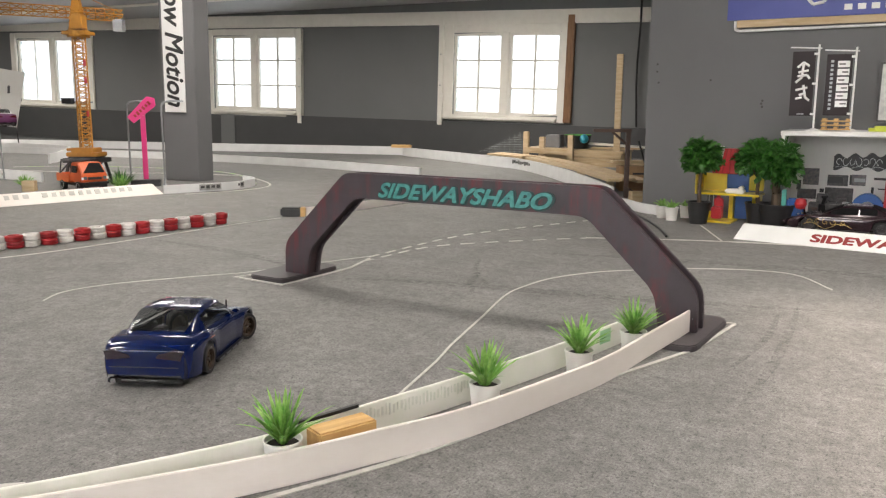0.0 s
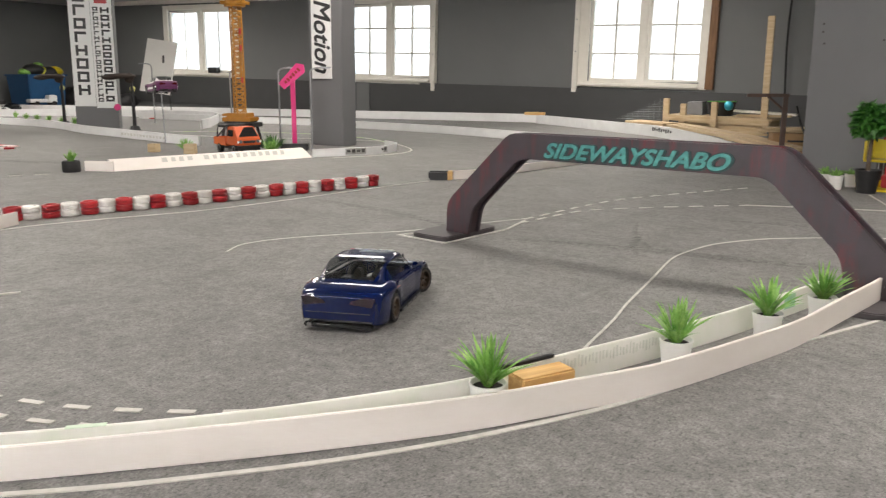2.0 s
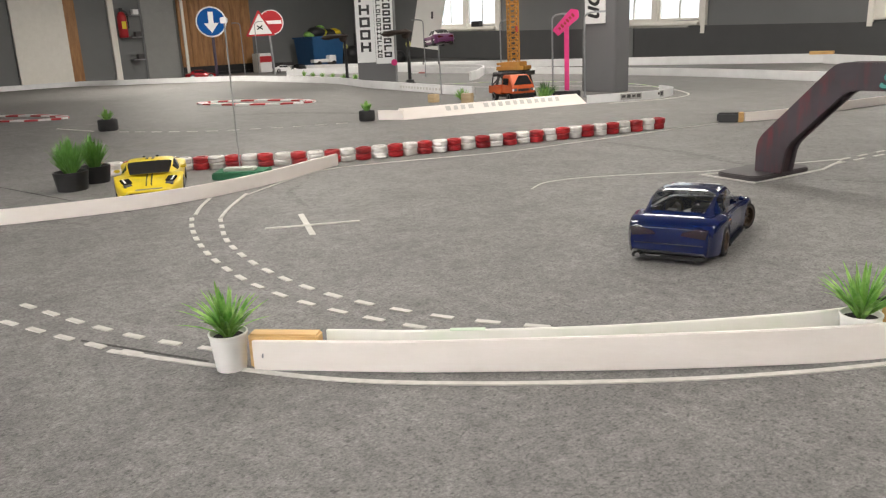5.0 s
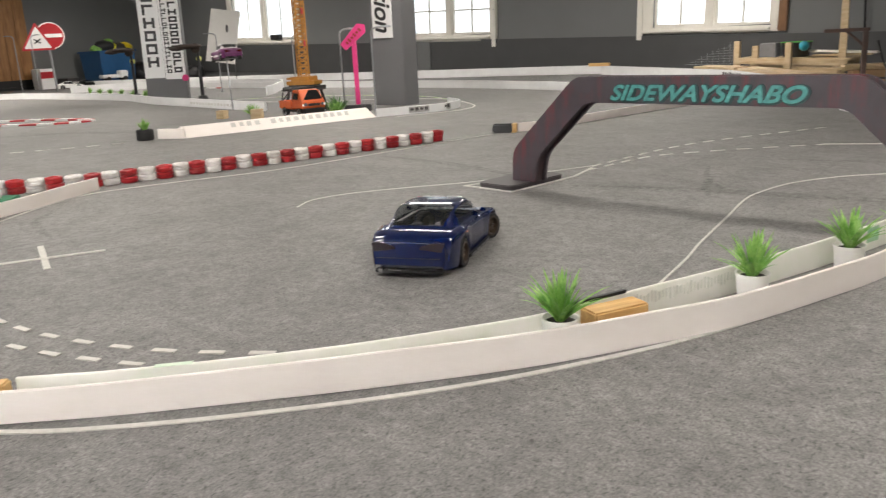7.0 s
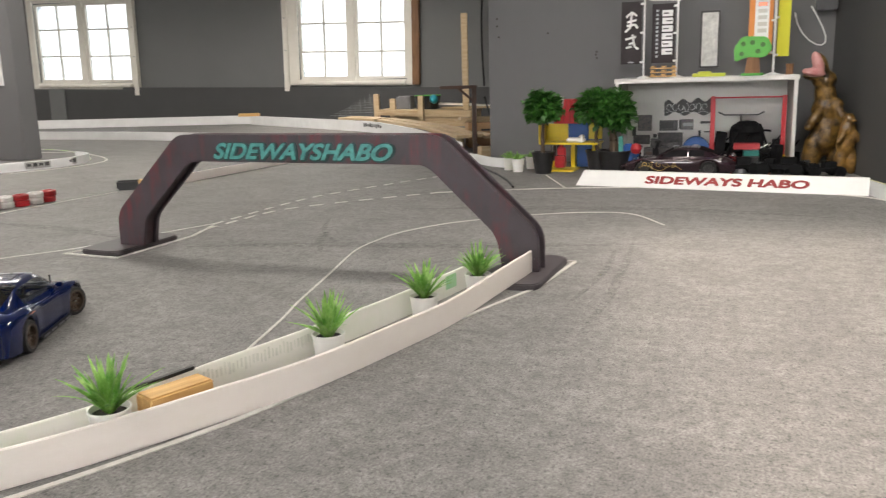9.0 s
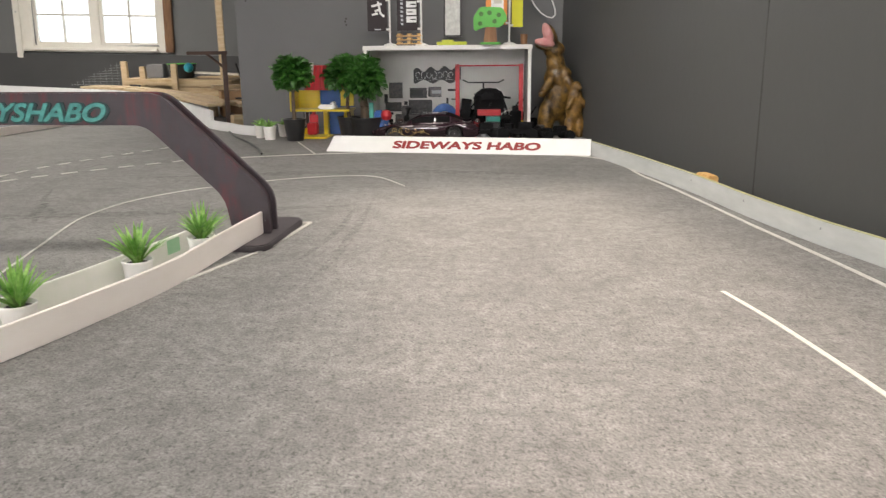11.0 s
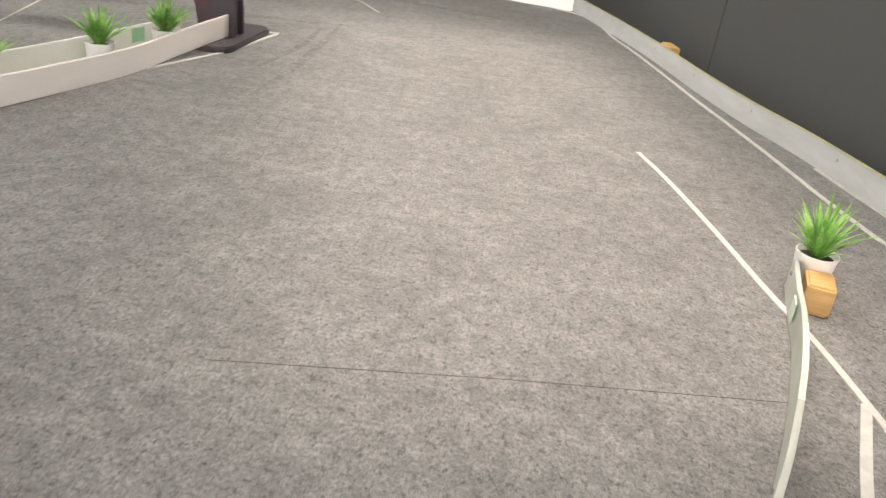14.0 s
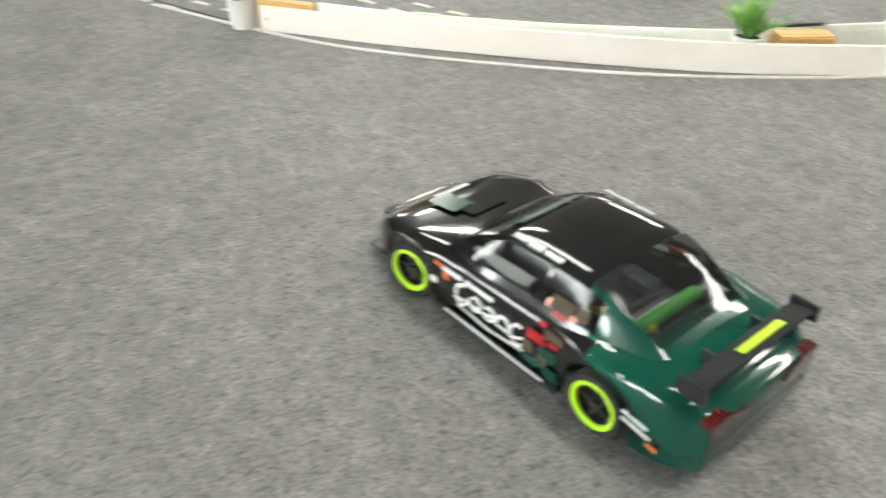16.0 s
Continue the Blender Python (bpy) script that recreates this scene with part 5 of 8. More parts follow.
def script(car, x, y, z, length, height, count, mat_, label, r=0.0011):
    """A run of joined curls, like a painted name that cannot be read."""
    rr, s = random.Random(int(abs(x * 1000)) + count), Shape()
    step = length / count
    for k in range(count):
        xc, ph, tall = x + length * 0.5 - step * (k + 0.5), rr.uniform(0, 6.3), height * (1.0 if k in (0, count - 1) else rr.uniform(0.45, 0.7))
        arc = rr.uniform(3.8, 5.8)
        s.tube([(xc + step * 0.42 * math.cos(ph + arc * i / 9), y, z + tall * 0.5 * math.sin(ph + arc * i / 9)) for i in range(10)], r, 5)
        s.rod((xc + step * 0.5, y, z - tall * 0.3), (xc - step * 0.45, y, z - tall * rr.uniform(-0.2, 0.4)), r * 0.8, seg=5)
    s.tube([(x + length * 0.45, y, z - height * 0.62), (x, y, z - height * 0.78), (x - length * 0.5, y, z - height * 0.55)], r * 0.7, 5)
    return part("script", s, mat_, car, label)


BLUE_AT = pose(-1.260, 1.400, 0, 0, 0, 109.8)
GREEN_AT = pose(-0.322, 0.226, 0, 0, 0, -172.8)
blue = model_car("deep blue lacquered drift coupe with smoked windows on the carpet", BLUE_AT, COUPE, BLUE_CAR, lip=material("bronze_lip", (0.10, 0.075, 0.06), 0.35, 0.7, scale=40), spoke=material("bronze_rim", (0.16, 0.12, 0.09), 0.3, 0.8, scale=40), steer=-22, tail=TAIL_DARK, spokes=10, one_window=True, rear_glass=GLASS_THIN, exhausts=False, scale=1.01)
for q in (-1, 1):
    part("bonnet_vent", Shape().box((0.12, q * 0.035, 0.0785), (0.045, 0.008, 0.004), Matrix.Rotation(radians(7), 3, "Y") @ Matrix.Rotation(radians(q * 12), 3, "Z")), BLUE_CAR, blue, bevel=0.0018)
part("bonnet_sticker", Shape().box((0.135, 0, 0.0772), (0.022, 0.030, 0.0008), Matrix.Rotation(radians(7), 3, "Y")), DARK_PRINT, blue, "dark sticker with a pale rim")
slope = Matrix.Rotation(radians(33), 3, "Y")
for y, w in ((-0.046, 0.020), (-0.020, 0.026), (0.012, 0.030), (0.044, 0.024)):
    part("window_sticker", Shape().box((0.0765, y, 0.0908), (0.007, w, 0.0008), slope), WHITE_VINYL, blue, "white sticker along the windscreen")
for y, w in ((-0.030, 0.034), (0.010, 0.028), (0.038, 0.016)):
    part("window_sticker", Shape().box((0.029, y, 0.1225), (0.006, w, 0.0008), slope), WHITE_VINYL, blue, "white sticker along the windscreen")
part("pink_sticker", Shape().box((0.034, 0.054, 0.1185), (0.010, 0.012, 0.0008), slope), PINK, blue, "small pink sticker")
for s in (-1, 1):
    decal(blue, "skirt_mark", STEEL, [(x, s * 0.0978, 0.0125, 0.03, 0.0045, 0, 0) for x in (-0.06, -0.02, 0.02, 0.06)], "pale bar on the side skirt")
    part("wing_mirror", Shape().box((0.052, s * 0.092, 0.089), (0.012, 0.016, 0.009)), BLUE_CAR, blue, bevel=0.003)
for s in (-1, 1):
    decal(blue, "orange_stripe", material("orange_flash", (0.55, 0.16, 0.05), 0.4, scale=40), [(-0.125, s * 0.1, 0.076, 0.03, 0.0015, 0, s * 4)], "thin orange stripe")
for q in (-1, 1):
    part("bumper_corner", Shape().box((-0.213, q * 0.070, 0.026), (0.012, 0.014, 0.006), Matrix.Rotation(radians(q * 35), 3, "Z")), TAIL, blue, "small reddish reflector", bevel=0.002)
part("exhaust", Shape().rod((-0.2335, 0.062, 0.014), (-0.205, 0.062, 0.015), 0.0055, seg=16), CHROME, blue, "wide bright exhaust")
part("diffuser", Shape().box((-0.224, 0, 0.0135), (0.014, 0.150, 0.009)), BLACK_GLOSS, blue, "glossy black rear diffuser", bevel=0.002)
part("shine_strip", Shape().box((-0.2315, 0.03, 0.0165), (0.002, 0.03, 0.002)), CHROME, blue)
part("bonnet_pin", Shape().rod((0.165, 0.03, 0.07), (0.165, 0.03, 0.085), 0.0022), BLACK, blue)
part("bonnet_pin", Shape().rod((0.165, -0.03, 0.07), (0.165, -0.03, 0.085), 0.0022), BLACK, blue)
part("tow_hook", Shape().box((0.222, -0.03, 0.028), (0.006, 0.006, 0.010)), RED_PAINT, blue, "small red tow hook", bevel=0.001)

green = model_car("black and bottle green drift coupe with lime rims and rear wing", GREEN_AT, COUPE, BLACK_CAR, GREEN_CAR, -0.115, LIME, BLACK, steer=9, tail=TAIL, one_window=False, rear_glass=GLASS_THIN, scale=1.02)
for s in (-1, 1):
    script(green, 0.005, s * 0.0958, 0.048, 0.098, 0.024, 5, WHITE_VINYL, "white curled script on the door", 0.0018)
    decal(green, "sponsor_mark", WHITE_VINYL, [(0.06, s * 0.0962, 0.066, 0.03, 0.006, 0, 0), (0.02, s * 0.0962, 0.067, 0.04, 0.006, 0, 0), (0.0, s * 0.0957, 0.0155, 0.14, 0.004, 0, 0), (-0.172, s * 0.0975, 0.05, 0.028, 0.004, 0, -s * 6),
                                               (-0.174, s * 0.0975, 0.042, 0.032, 0.004, 0, -s * 6), (0.085, s * 0.0975, 0.045, 0.010, 0.008, 0, 0)], "white sponsor bars")
    decal(green, "orange_mark", ORANGE, [(0.068, s * 0.0964, 0.058, 0.009, 0.009, 0, 0), (0.078, s * 0.0964, 0.067, 0.014, 0.005, 0, 0), (-0.19, s * 0.0945, 0.03, 0.012, 0.005, 0, -s * 10)], "small orange marks")
    decal(green, "painted_figure_patch", GREEN_CAR, [(-0.072, s * 0.0966, 0.050, 0.024, 0.016, 0, 0), (-0.078, s * 0.0969, 0.030, 0.02, 0.014, 0, 0), (-0.052, s * 0.0962, 0.032, 0.018, 0.012, 0, 0)], "green patches")
    decal(green, "red_patch", RED_PAINT, [(-0.058, s * 0.0968, 0.062, 0.022, 0.012, 0, 0), (-0.078, s * 0.0972, 0.064, 0.012, 0.006, 0, 0), (-0.062, s * 0.0935, 0.078, 0.010, 0.007, 0, 0)], "bright red patches")
    decal(green, "brown_patch", BARK, [(-0.078, s * 0.0968, 0.073, 0.024, 0.011, 0, 0), (-0.048, s * 0.0964, 0.046, 0.014, 0.014, 0, 0), (-0.066, s * 0.0968, 0.040, 0.012, 0.010, 0, 0)], "brown patches")
    decal(green, "roof_edge_mark", WHITE_VINYL, [(0.000, s * 0.0640, 0.1262, 0.016, 0.006, s * 62, s * 2), (-0.019, s * 0.0640, 0.1264, 0.018, 0.0075, s * 62, 0), (-0.041, s * 0.0640, 0.1262, 0.021, 0.006, s * 62, -s * 2)], "white marks along the roof edge")
    decal(green, "painted_panel", BARK, [(-0.070, s * 0.0800, 0.0965, 0.026, 0.014, s * 27, 0), (-0.092, s * 0.0790, 0.0985, 0.014, 0.011, s * 27, 0)], "brown painted patch on the rear side window")
    decal(green, "painted_panel", ORANGE, [(-0.058, s * 0.0812, 0.0935, 0.010, 0.008, s * 27, 0), (-0.083, s * 0.0815, 0.0925, 0.012, 0.005, s * 27, 0)], "orange painted patch on the rear side window")
    decal(green, "painted_panel", RED_PAINT, [(-0.071, s * 0.0832, 0.0880, 0.018, 0.007, s * 27, 0)], "red painted patch on the rear side window")
    decal(green, "rear_quarter_mark", WHITE_VINYL, [(-0.135, s * 0.0965, 0.0805, 0.036, 0.006, s * 20, 0)], "white script bar over the rear wheel")
    part("wing_strut", Shape().box((-0.192, s * 0.035, 0.094), (0.016, 0.003, 0.014)), BLACK, green)
    part("wing_end_plate", Shape().box((-0.206, s * 0.0815, 0.0985), (0.028, 0.003, 0.017)), BLACK, green, bevel=0.001)
part("rear_wing", Shape().box((-0.206, 0, 0.1015), (0.024, 0.160, 0.0030), Matrix.Rotation(radians(8), 3, "Y")), CARBON, green, "carbon rear wing", bevel=0.0015)
part("wing_mark", Shape().box((-0.206, -0.012, 0.1036), (0.008, 0.062, 0.0008), Matrix.Rotation(radians(8), 3, "Y")), LIME, green, "lime green mark")
part("sun_strip", Shape().box((0.026, 0, 0.1195), (0.020, 0.088, 0.0012), Matrix.Rotation(radians(32), 3, "Y")), GREEN_CAR, green, "green strip over the windscreen", bevel=0.0003)
part("bonnet_patch", Shape().box((0.15, 0.02, 0.0762), (0.045, 0.03, 0.0008), Matrix.Rotation(radians(9), 3, "Y")), GREEN_CAR, green, "green patch on the bonnet")
part("bonnet_mark", Shape().box((0.176, -0.005, 0.0702), (0.006, 0.046, 0.0008), Matrix.Rotation(radians(14), 3, "Y")), WHITE_VINYL, green, "white mark on the bonnet")
part("bonnet_vent", Shape().box((0.125, 0, 0.0787), (0.035, 0.05, 0.0018), Matrix.Rotation(radians(7), 3, "Y")), BLACK_CAR, green, bevel=0.002)
part("battery_pack", Shape().box((-0.125, 0.0, 0.088), (0.012, 0.085, 0.010)), TOY_GREEN, green, "bright green pack inside the rear window", bevel=0.002)
part("wire_bundle", Shape().tube([(-0.07, 0.045, 0.075), (-0.095, 0.050, 0.092), (-0.12, 0.044, 0.082), (-0.135, 0.03, 0.088)], 0.004, 8), FLAG_LIME, green, "yellowish wires inside the rear window")
part("small_plate", Shape().box((-0.2205, 0.0, 0.045), (0.0015, 0.03, 0.015)), material("pale_pink_plate", (0.6, 0.3, 0.34), 0.5, scale=60), green, "small pale pink plate")
part("bumper_mark", Shape().box((0.209, 0.055, 0.026), (0.008, 0.02, 0.006), Matrix.Rotation(radians(-40), 3, "Z")), ORANGE, green)

yellow = model_car("yellow model sports car with black stripes beside the board", pose(-3.125, 0.838, 0, 0, 0, -24) @ Matrix.Diagonal((1.08, 1.16, 0.99, 1)), SUPER, YELLOW, lip=STEEL, glass=BLACK_GLOSS)
part("lower_intake", Shape().box((0.2125, 0, 0.0215), (0.022, 0.124, 0.013)), BLACK_GLOSS, yellow, "wide black lower intake", bevel=0.003)
for s in (-1, 1):
    bezel = Matrix.Rotation(radians(-s * 26), 3, "Z") @ Matrix.Rotation(radians(26), 3, "Y")
    part("lamp_bezel", Shape().box((0.176, s * 0.062, 0.0590), (0.034, 0.030, 0.007), bezel), BLACK_GLOSS, yellow, "black headlamp surround", bevel=0.003)
    part("lamp_strip", Shape().box((0.178, s * 0.068, 0.0620), (0.026, 0.008, 0.003), bezel), WHITE, yellow, "white crescent of the headlamp", bevel=0.001)
    part("roof_scoop", Shape().box((-0.045, s * 0.020, 0.1135), (0.022, 0.010, 0.006)), BLACK, yellow, bevel=0.002)
    part("wing_mirror", Shape().box((0.045, s * 0.096, 0.080), (0.014, 0.018, 0.010)), YELLOW, yellow, bevel=0.003)
    part("stripe", Shape().tube([(x, s * 0.007, smooth_table(SUPER["top"], x) + 0.0002) for x in (0.085, 0.105, 0.125, 0.145, 0.165, 0.185, 0.20)], 0.0022, 6), BLACK, yellow, "black racing stripe")
    part("stripe", Shape().box((-0.015, s * 0.009, 0.1112), (0.06, 0.008, 0.0012)), BLACK, yellow, "black racing stripe")
model_car("dark red model car parked before the wooden door", pose(-13.2, 5.52, 0, 0, 0, 66), COUPE, RED_CAR, scale=1.12)
model_car("white model coupe parked before the blue bin", pose(-13.42, 7.20, 0, 0, 0, 68), COUPE, WHITE_VINYL, scale=0.95)
model_car("black model coupe parked before the blue bin", pose(-13.38, 7.52, 0, 0, 0, 74), COUPE, BLACK_CAR, scale=0.95)

# ---- shelf corner ----
def on_wall(x, y, z, rz=0):
    """A place in the shelf wall's own space: x along the wall, y towards the room is negative."""
    return SHELF_M @ pose(x, y, z, 0, 0, rz)


X0, X1, DEEP, TOP = 0.765, 1.598, 0.43, 0.455
shelf = thing("display_shelf", None, None, "white laminate shelf with a crammed lower bay against the wall", "shelf", SHELF_M)
part("shelf_top", Shape().box(((X0 + X1) / 2, -DEEP / 2, TOP - 0.011), (X1 - X0 + 0.01, DEEP, 0.022)), SHELF_WHITE, shelf, bevel=0.0015)
for x in (X0 + 0.008, X1 - 0.008):
    part("side_panel", Shape().box((x, -DEEP / 2, (TOP - 0.022) / 2), (0.016, DEEP - 0.004, TOP - 0.022)), SHELF_WHITE, shelf, bevel=0.001)
part("back_panel", Shape().box(((X0 + X1) / 2, -0.008, (TOP - 0.022) / 2), (X1 - X0 - 0.034, 0.012, TOP - 0.022)), SHELF_WHITE, shelf)


def flat_print(name, x, z, w, h, mat_, label, y=-0.018):
    return thing(name, Shape().box((0, 0, 0), (w, 0.004, h)), mat_, label, "picture", on_wall(x, y, z), bevel=0.0008)


flat_print("small_picture", 0.875, 0.215, 0.075, 0.085, MID_PRINT, "small brownish photo print on the back panel")
flat_print("small_picture", 1.0, 0.20, 0.095, 0.055, DARK_PRINT, "dark wide print on the back panel")
flat_print("small_picture", 1.095, 0.205, 0.065, 0.055, MID_PRINT, "small bluish photo print on the back panel")
flat_print("small_picture", 0.86, 0.125, 0.09, 0.05, DARK_PRINT, "dark print strip on the back panel")
flat_print("small_picture", 1.19, 0.215, 0.055, 0.012, BLACK, "short black strip label on the back panel")
flat_print("small_picture", 1.10, 0.205, 0.050, 0.018, STEEL, "pale band across the bluish print", -0.022)
flat_print("small_picture", 0.99, 0.203, 0.07, 0.034, BLACK, "black inset on the dark wide print", -0.022)
flat_print("small_picture", 1.01, 0.125, 0.13, 0.075, DARK_PRINT, "dark workshop picture on the back panel")
badge = thing("wall_badge", None, None, "black curly emblem with pale outlines on the back panel", "sign", on_wall(1.105, -0.02, 0.295))
wavy = Shape()
for k, off in enumerate((-0.012, 0.012)):
    outline = [(-0.13 + 0.26 * i / 24, off + 0.040 + 0.0006 * i + 0.012 * math.sin(i * 0.9 + k)) for i in range(25)] + [(0.13 - 0.26 * i / 24, off - 0.022 + 0.010 * math.sin(i * 0.7 + 1)) for i in range(25)]
    if k == 0:
        wavy.prism(outline, 0.004)
part("plate", wavy, BLACK, badge, bevel=0.001)
curl = Shape()
for k in range(7):
    x = -0.105 + k * 0.03
    curl.tube([(x + 0.0125 * math.cos(i * 0.7 + k), -0.001, 0.001 + (0.016 + 0.005 * (k % 2)) * math.sin(i * 0.7 + k)) for i in range(8)], 0.0013, 6)
curl.tube([(-0.12 + 0.012 * i, -0.001, -0.027 + 0.006 * math.sin(i * 0.9)) for i in range(21)], 0.0009, 6)
part("scroll", curl, WHITE_VINYL, badge, "pale curled lines")

gantry = thing("workshop_gantry", None, None, "red workshop frame standing in the shelf bay", "frame", on_wall(1.39, -0.30, 0))
for s in (-1, 1):
    post = part("post", Shape().box((s * 0.163, 0, 0.18), (0.022, 0.022, 0.36)), RED_PAINT, gantry, bevel=0.002)
    part("foot_band", Shape().box((s * 0.163, 0, 0.06), (0.026, 0.026, 0.03)), YELLOW, post, "yellow band")
part("crossbar", Shape().box((0, 0, 0.352), (0.304, 0.010, 0.008)), RED_PAINT, gantry)


def junk(name, x, y, turn, shape, mat_, label, category, z=0.0, bevel=0.002, size=1.0):
    return thing(name, shape, mat_, label, category, on_wall(x, y, z, turn) @ Matrix.Scale(size, 4), bevel=bevel)


rig = thing("model_rig", None, None, "tangled black model chassis parts piled in the bay", "model parts", on_wall(1.39, -0.20, 0, 8))
part("deck", Shape().box((0, 0, 0.13), (0.15, 0.10, 0.10)), MATTE_BLACK, rig, bevel=0.002)
part("gear_case", Shape().box((-0.05, 0, 0.04), (0.10, 0.16, 0.08)), MATTE_BLACK, rig, bevel=0.002)
part("gear_case", Shape().box((0.07, 0.02, 0.04), (0.1, 0.12, 0.08)), MATTE_BLACK, rig, bevel=0.002)
part("dome", Shape().lathe([(0.0001, 0.235), (0.04, 0.23), (0.07, 0.21), (0.085, 0.18), (0.0001, 0.18)], 14), MATTE_BLACK, rig)
part("upright", Shape().box((-0.13, 0.0, 0.09), (0.05, 0.05, 0.18), Matrix.Rotation(radians(8), 3, "Y")), MATTE_BLACK, rig, bevel=0.002)
part("upright", Shape().box((0.15, -0.02, 0.07), (0.05, 0.06, 0.14)), MATTE_BLACK, rig, bevel=0.002)
part("strut", Shape().rod((-0.10, -0.06, 0.08), (-0.03, -0.06, 0.22), 0.006), MATTE_BLACK, rig)
part("strut", Shape().rod((0.1, -0.06, 0.08), (0.05, -0.06, 0.22), 0.006), MATTE_BLACK, rig)
part("cross_bar", Shape().box((0.01, -0.06, 0.195), (0.19, 0.01, 0.01), Matrix.Rotation(radians(6), 3, "Y")), MATTE_BLACK, rig)
junk("spare_wing", 1.36, -0.22, 0, Shape().box((0, 0, 0.264), (0.17, 0.045, 0.006)).box((-0.095, 0, 0.272), (0.03, 0.045, 0.006), Matrix.Rotation(radians(25), 3, "Y")).box((0.095, 0, 0.272), (0.03, 0.045, 0.006), Matrix.Rotation(radians(-25), 3, "Y")).rod((0, 0, 0.2), (0, 0, 0.264), 0.005),
     BLACK, "black spare wing held above the parts", "model parts")
model_car("dark plum model saloon with gold flourish in the shelf bay", on_wall(1.075, -0.466, 0.004, 178) @ Matrix.Diagonal((1.04, 1.0, 0.86, 1)), COUPE, PLUM_CAR, lip=BLACK, spoke=DARK_PRINT, glass=MATTE_BLACK, scale=1.12)
gold = Shape()
for k in range(5):
    gold.tube([(-0.075 + 0.034 * k + 0.014 * (1 - 0.07 * i) * math.cos(i * 0.55 + k), 0, 0.012 + 0.013 * (1 - 0.07 * i) * math.sin(i * 0.55 + k)) for i in range(12)], 0.0013, 6)
gold.tube([(-0.10 + 0.01 * i, 0, -0.004 + 0.012 * math.sin(i * 0.5)) for i in range(21)], 0.0012, 6)
flourish = thing("gold_flourish", gold, GOLD, "curly gold pinstripe on the plum saloon", "decal", on_wall(1.0, -0.5815, 0.040))
junk("model_buggy", 1.42, -0.42, -6, Shape().box((0, 0, 0.045), (0.22, 0.10, 0.03)).box((-0.02, 0, 0.075), (0.10, 0.075, 0.04)).rod((-0.07, -0.07, 0.03), (-0.07, 0.07, 0.03), 0.03, seg=16).rod((0.08, -0.07, 0.03), (0.08, 0.07, 0.03), 0.03, seg=16),
     BLACK, "black model buggy in the shelf bay", "model car", size=0.8)
def loose_chassis():
    s = Shape().box((0, 0, 0.04), (0.20, 0.075, 0.022)).box((0.03, 0, 0.066), (0.07, 0.05, 0.034)).box((-0.055, 0.0, 0.062), (0.04, 0.06, 0.024))
    for x in (-0.072, 0.072):
        s.rod((x, -0.065, 0.03), (x, -0.036, 0.03), 0.03, seg=14).rod((x, 0.036, 0.03), (x, 0.065, 0.03), 0.03, seg=14)
    return s


for x, y, turn, size in ((1.345, -0.49, 12, 0.95), (1.545, -0.50, -14, 1.0), (1.715, -0.545, 20, 0.8)):
    junk("model_chassis", x, y, turn, loose_chassis(), MATTE_BLACK, "bare black model car chassis with wheels on", "model car", size=size)
junk("tool_case", 1.39, -0.30, 0, Shape().box((0, 0, 0.115), (0.12, 0.05, 0.03)), RED_PAINT, "small red tool case", "case")
junk("teal_box", 1.41, -0.36, 4, Shape().box((0, 0, 0.075), (0.07, 0.05, 0.05)), material("teal_plastic", (0.02, 0.20, 0.17), 0.4, scale=30), "small teal plastic box", "box")
junk("toy_arch", 1.145, -0.08, 0, Shape().prism([(0.075 * math.cos(a), 0.085 * math.sin(a)) for a in [math.pi * i / 14 for i in range(15)]] + [(-0.04 * math.cos(a), 0.045 * math.sin(a)) for a in [math.pi * i / 10 for i in range(11)]], 0.05),
     BLUE_PAINT, "blue toy arch at the back of the bay", "toy", 0.06)
junk("toy_workbench", 0.98, -0.09, 0, Shape().box((0, 0, 0.05), (0.2, 0.06, 0.08)).box((-0.04, 0, 0.11), (0.05, 0.04, 0.05)).box((0.05, 0, 0.10), (0.04, 0.04, 0.03)), DARK_PRINT, "dark toy workbench with small parts", "toy")
junk("toy_column", 0.80, -0.46, 0, Shape().box((0, 0, 0.09), (0.02, 0.03, 0.18)), material("toy_mint", (0.10, 0.45, 0.38), 0.4, scale=30), "mint green upright toy block", "toy")
blob = Shape().box((0, 0, 0.07), (0.05, 0.04, 0.14)).box((0.03, -0.01, 0.10), (0.04, 0.03, 0.06))
junk("toy_blue_figure_block", 0.835, -0.44, 10, blob, BLUE_PAINT, "blue plastic toy block", "toy", bevel=0.008)
junk("toy_red_ball", 0.875, -0.47, 0, Shape().lathe([(0.0001, 0.0), (0.02, 0.006), (0.028, 0.028), (0.02, 0.05), (0.0001, 0.056)], 16), RED_PAINT, "small red toy ball", "toy", 0.09, 0)


# things on the shelf top
clutter = random.Random(12)
for i in range(15):
    # loose black parts heaped at the foot of the red frame and along the bay
    x, y = 1.22 + 0.028 * i + clutter.uniform(-0.01, 0.01), clutter.uniform(-0.40, -0.12)
    w, d, h = clutter.uniform(0.03, 0.07), clutter.uniform(0.03, 0.06), clutter.uniform(0.04, 0.13)
    bit = Shape().box((0, 0, h / 2), (w, d, h)).rod((-w / 2, 0, h), (w * 0.6, 0.01, h + clutter.uniform(0.02, 0.07)), 0.004, seg=6)
    bit.rod((-w * 0.5, -d * 0.6, 0.022), (-w * 0.5, d * 0.6, 0.022), 0.022, seg=12)
    junk("model_part", x, y, clutter.uniform(-40, 40), bit, BLACK_GLOSS if i % 3 == 0 else MATTE_BLACK, "black model car part heaped in the shelf bay", "model parts")
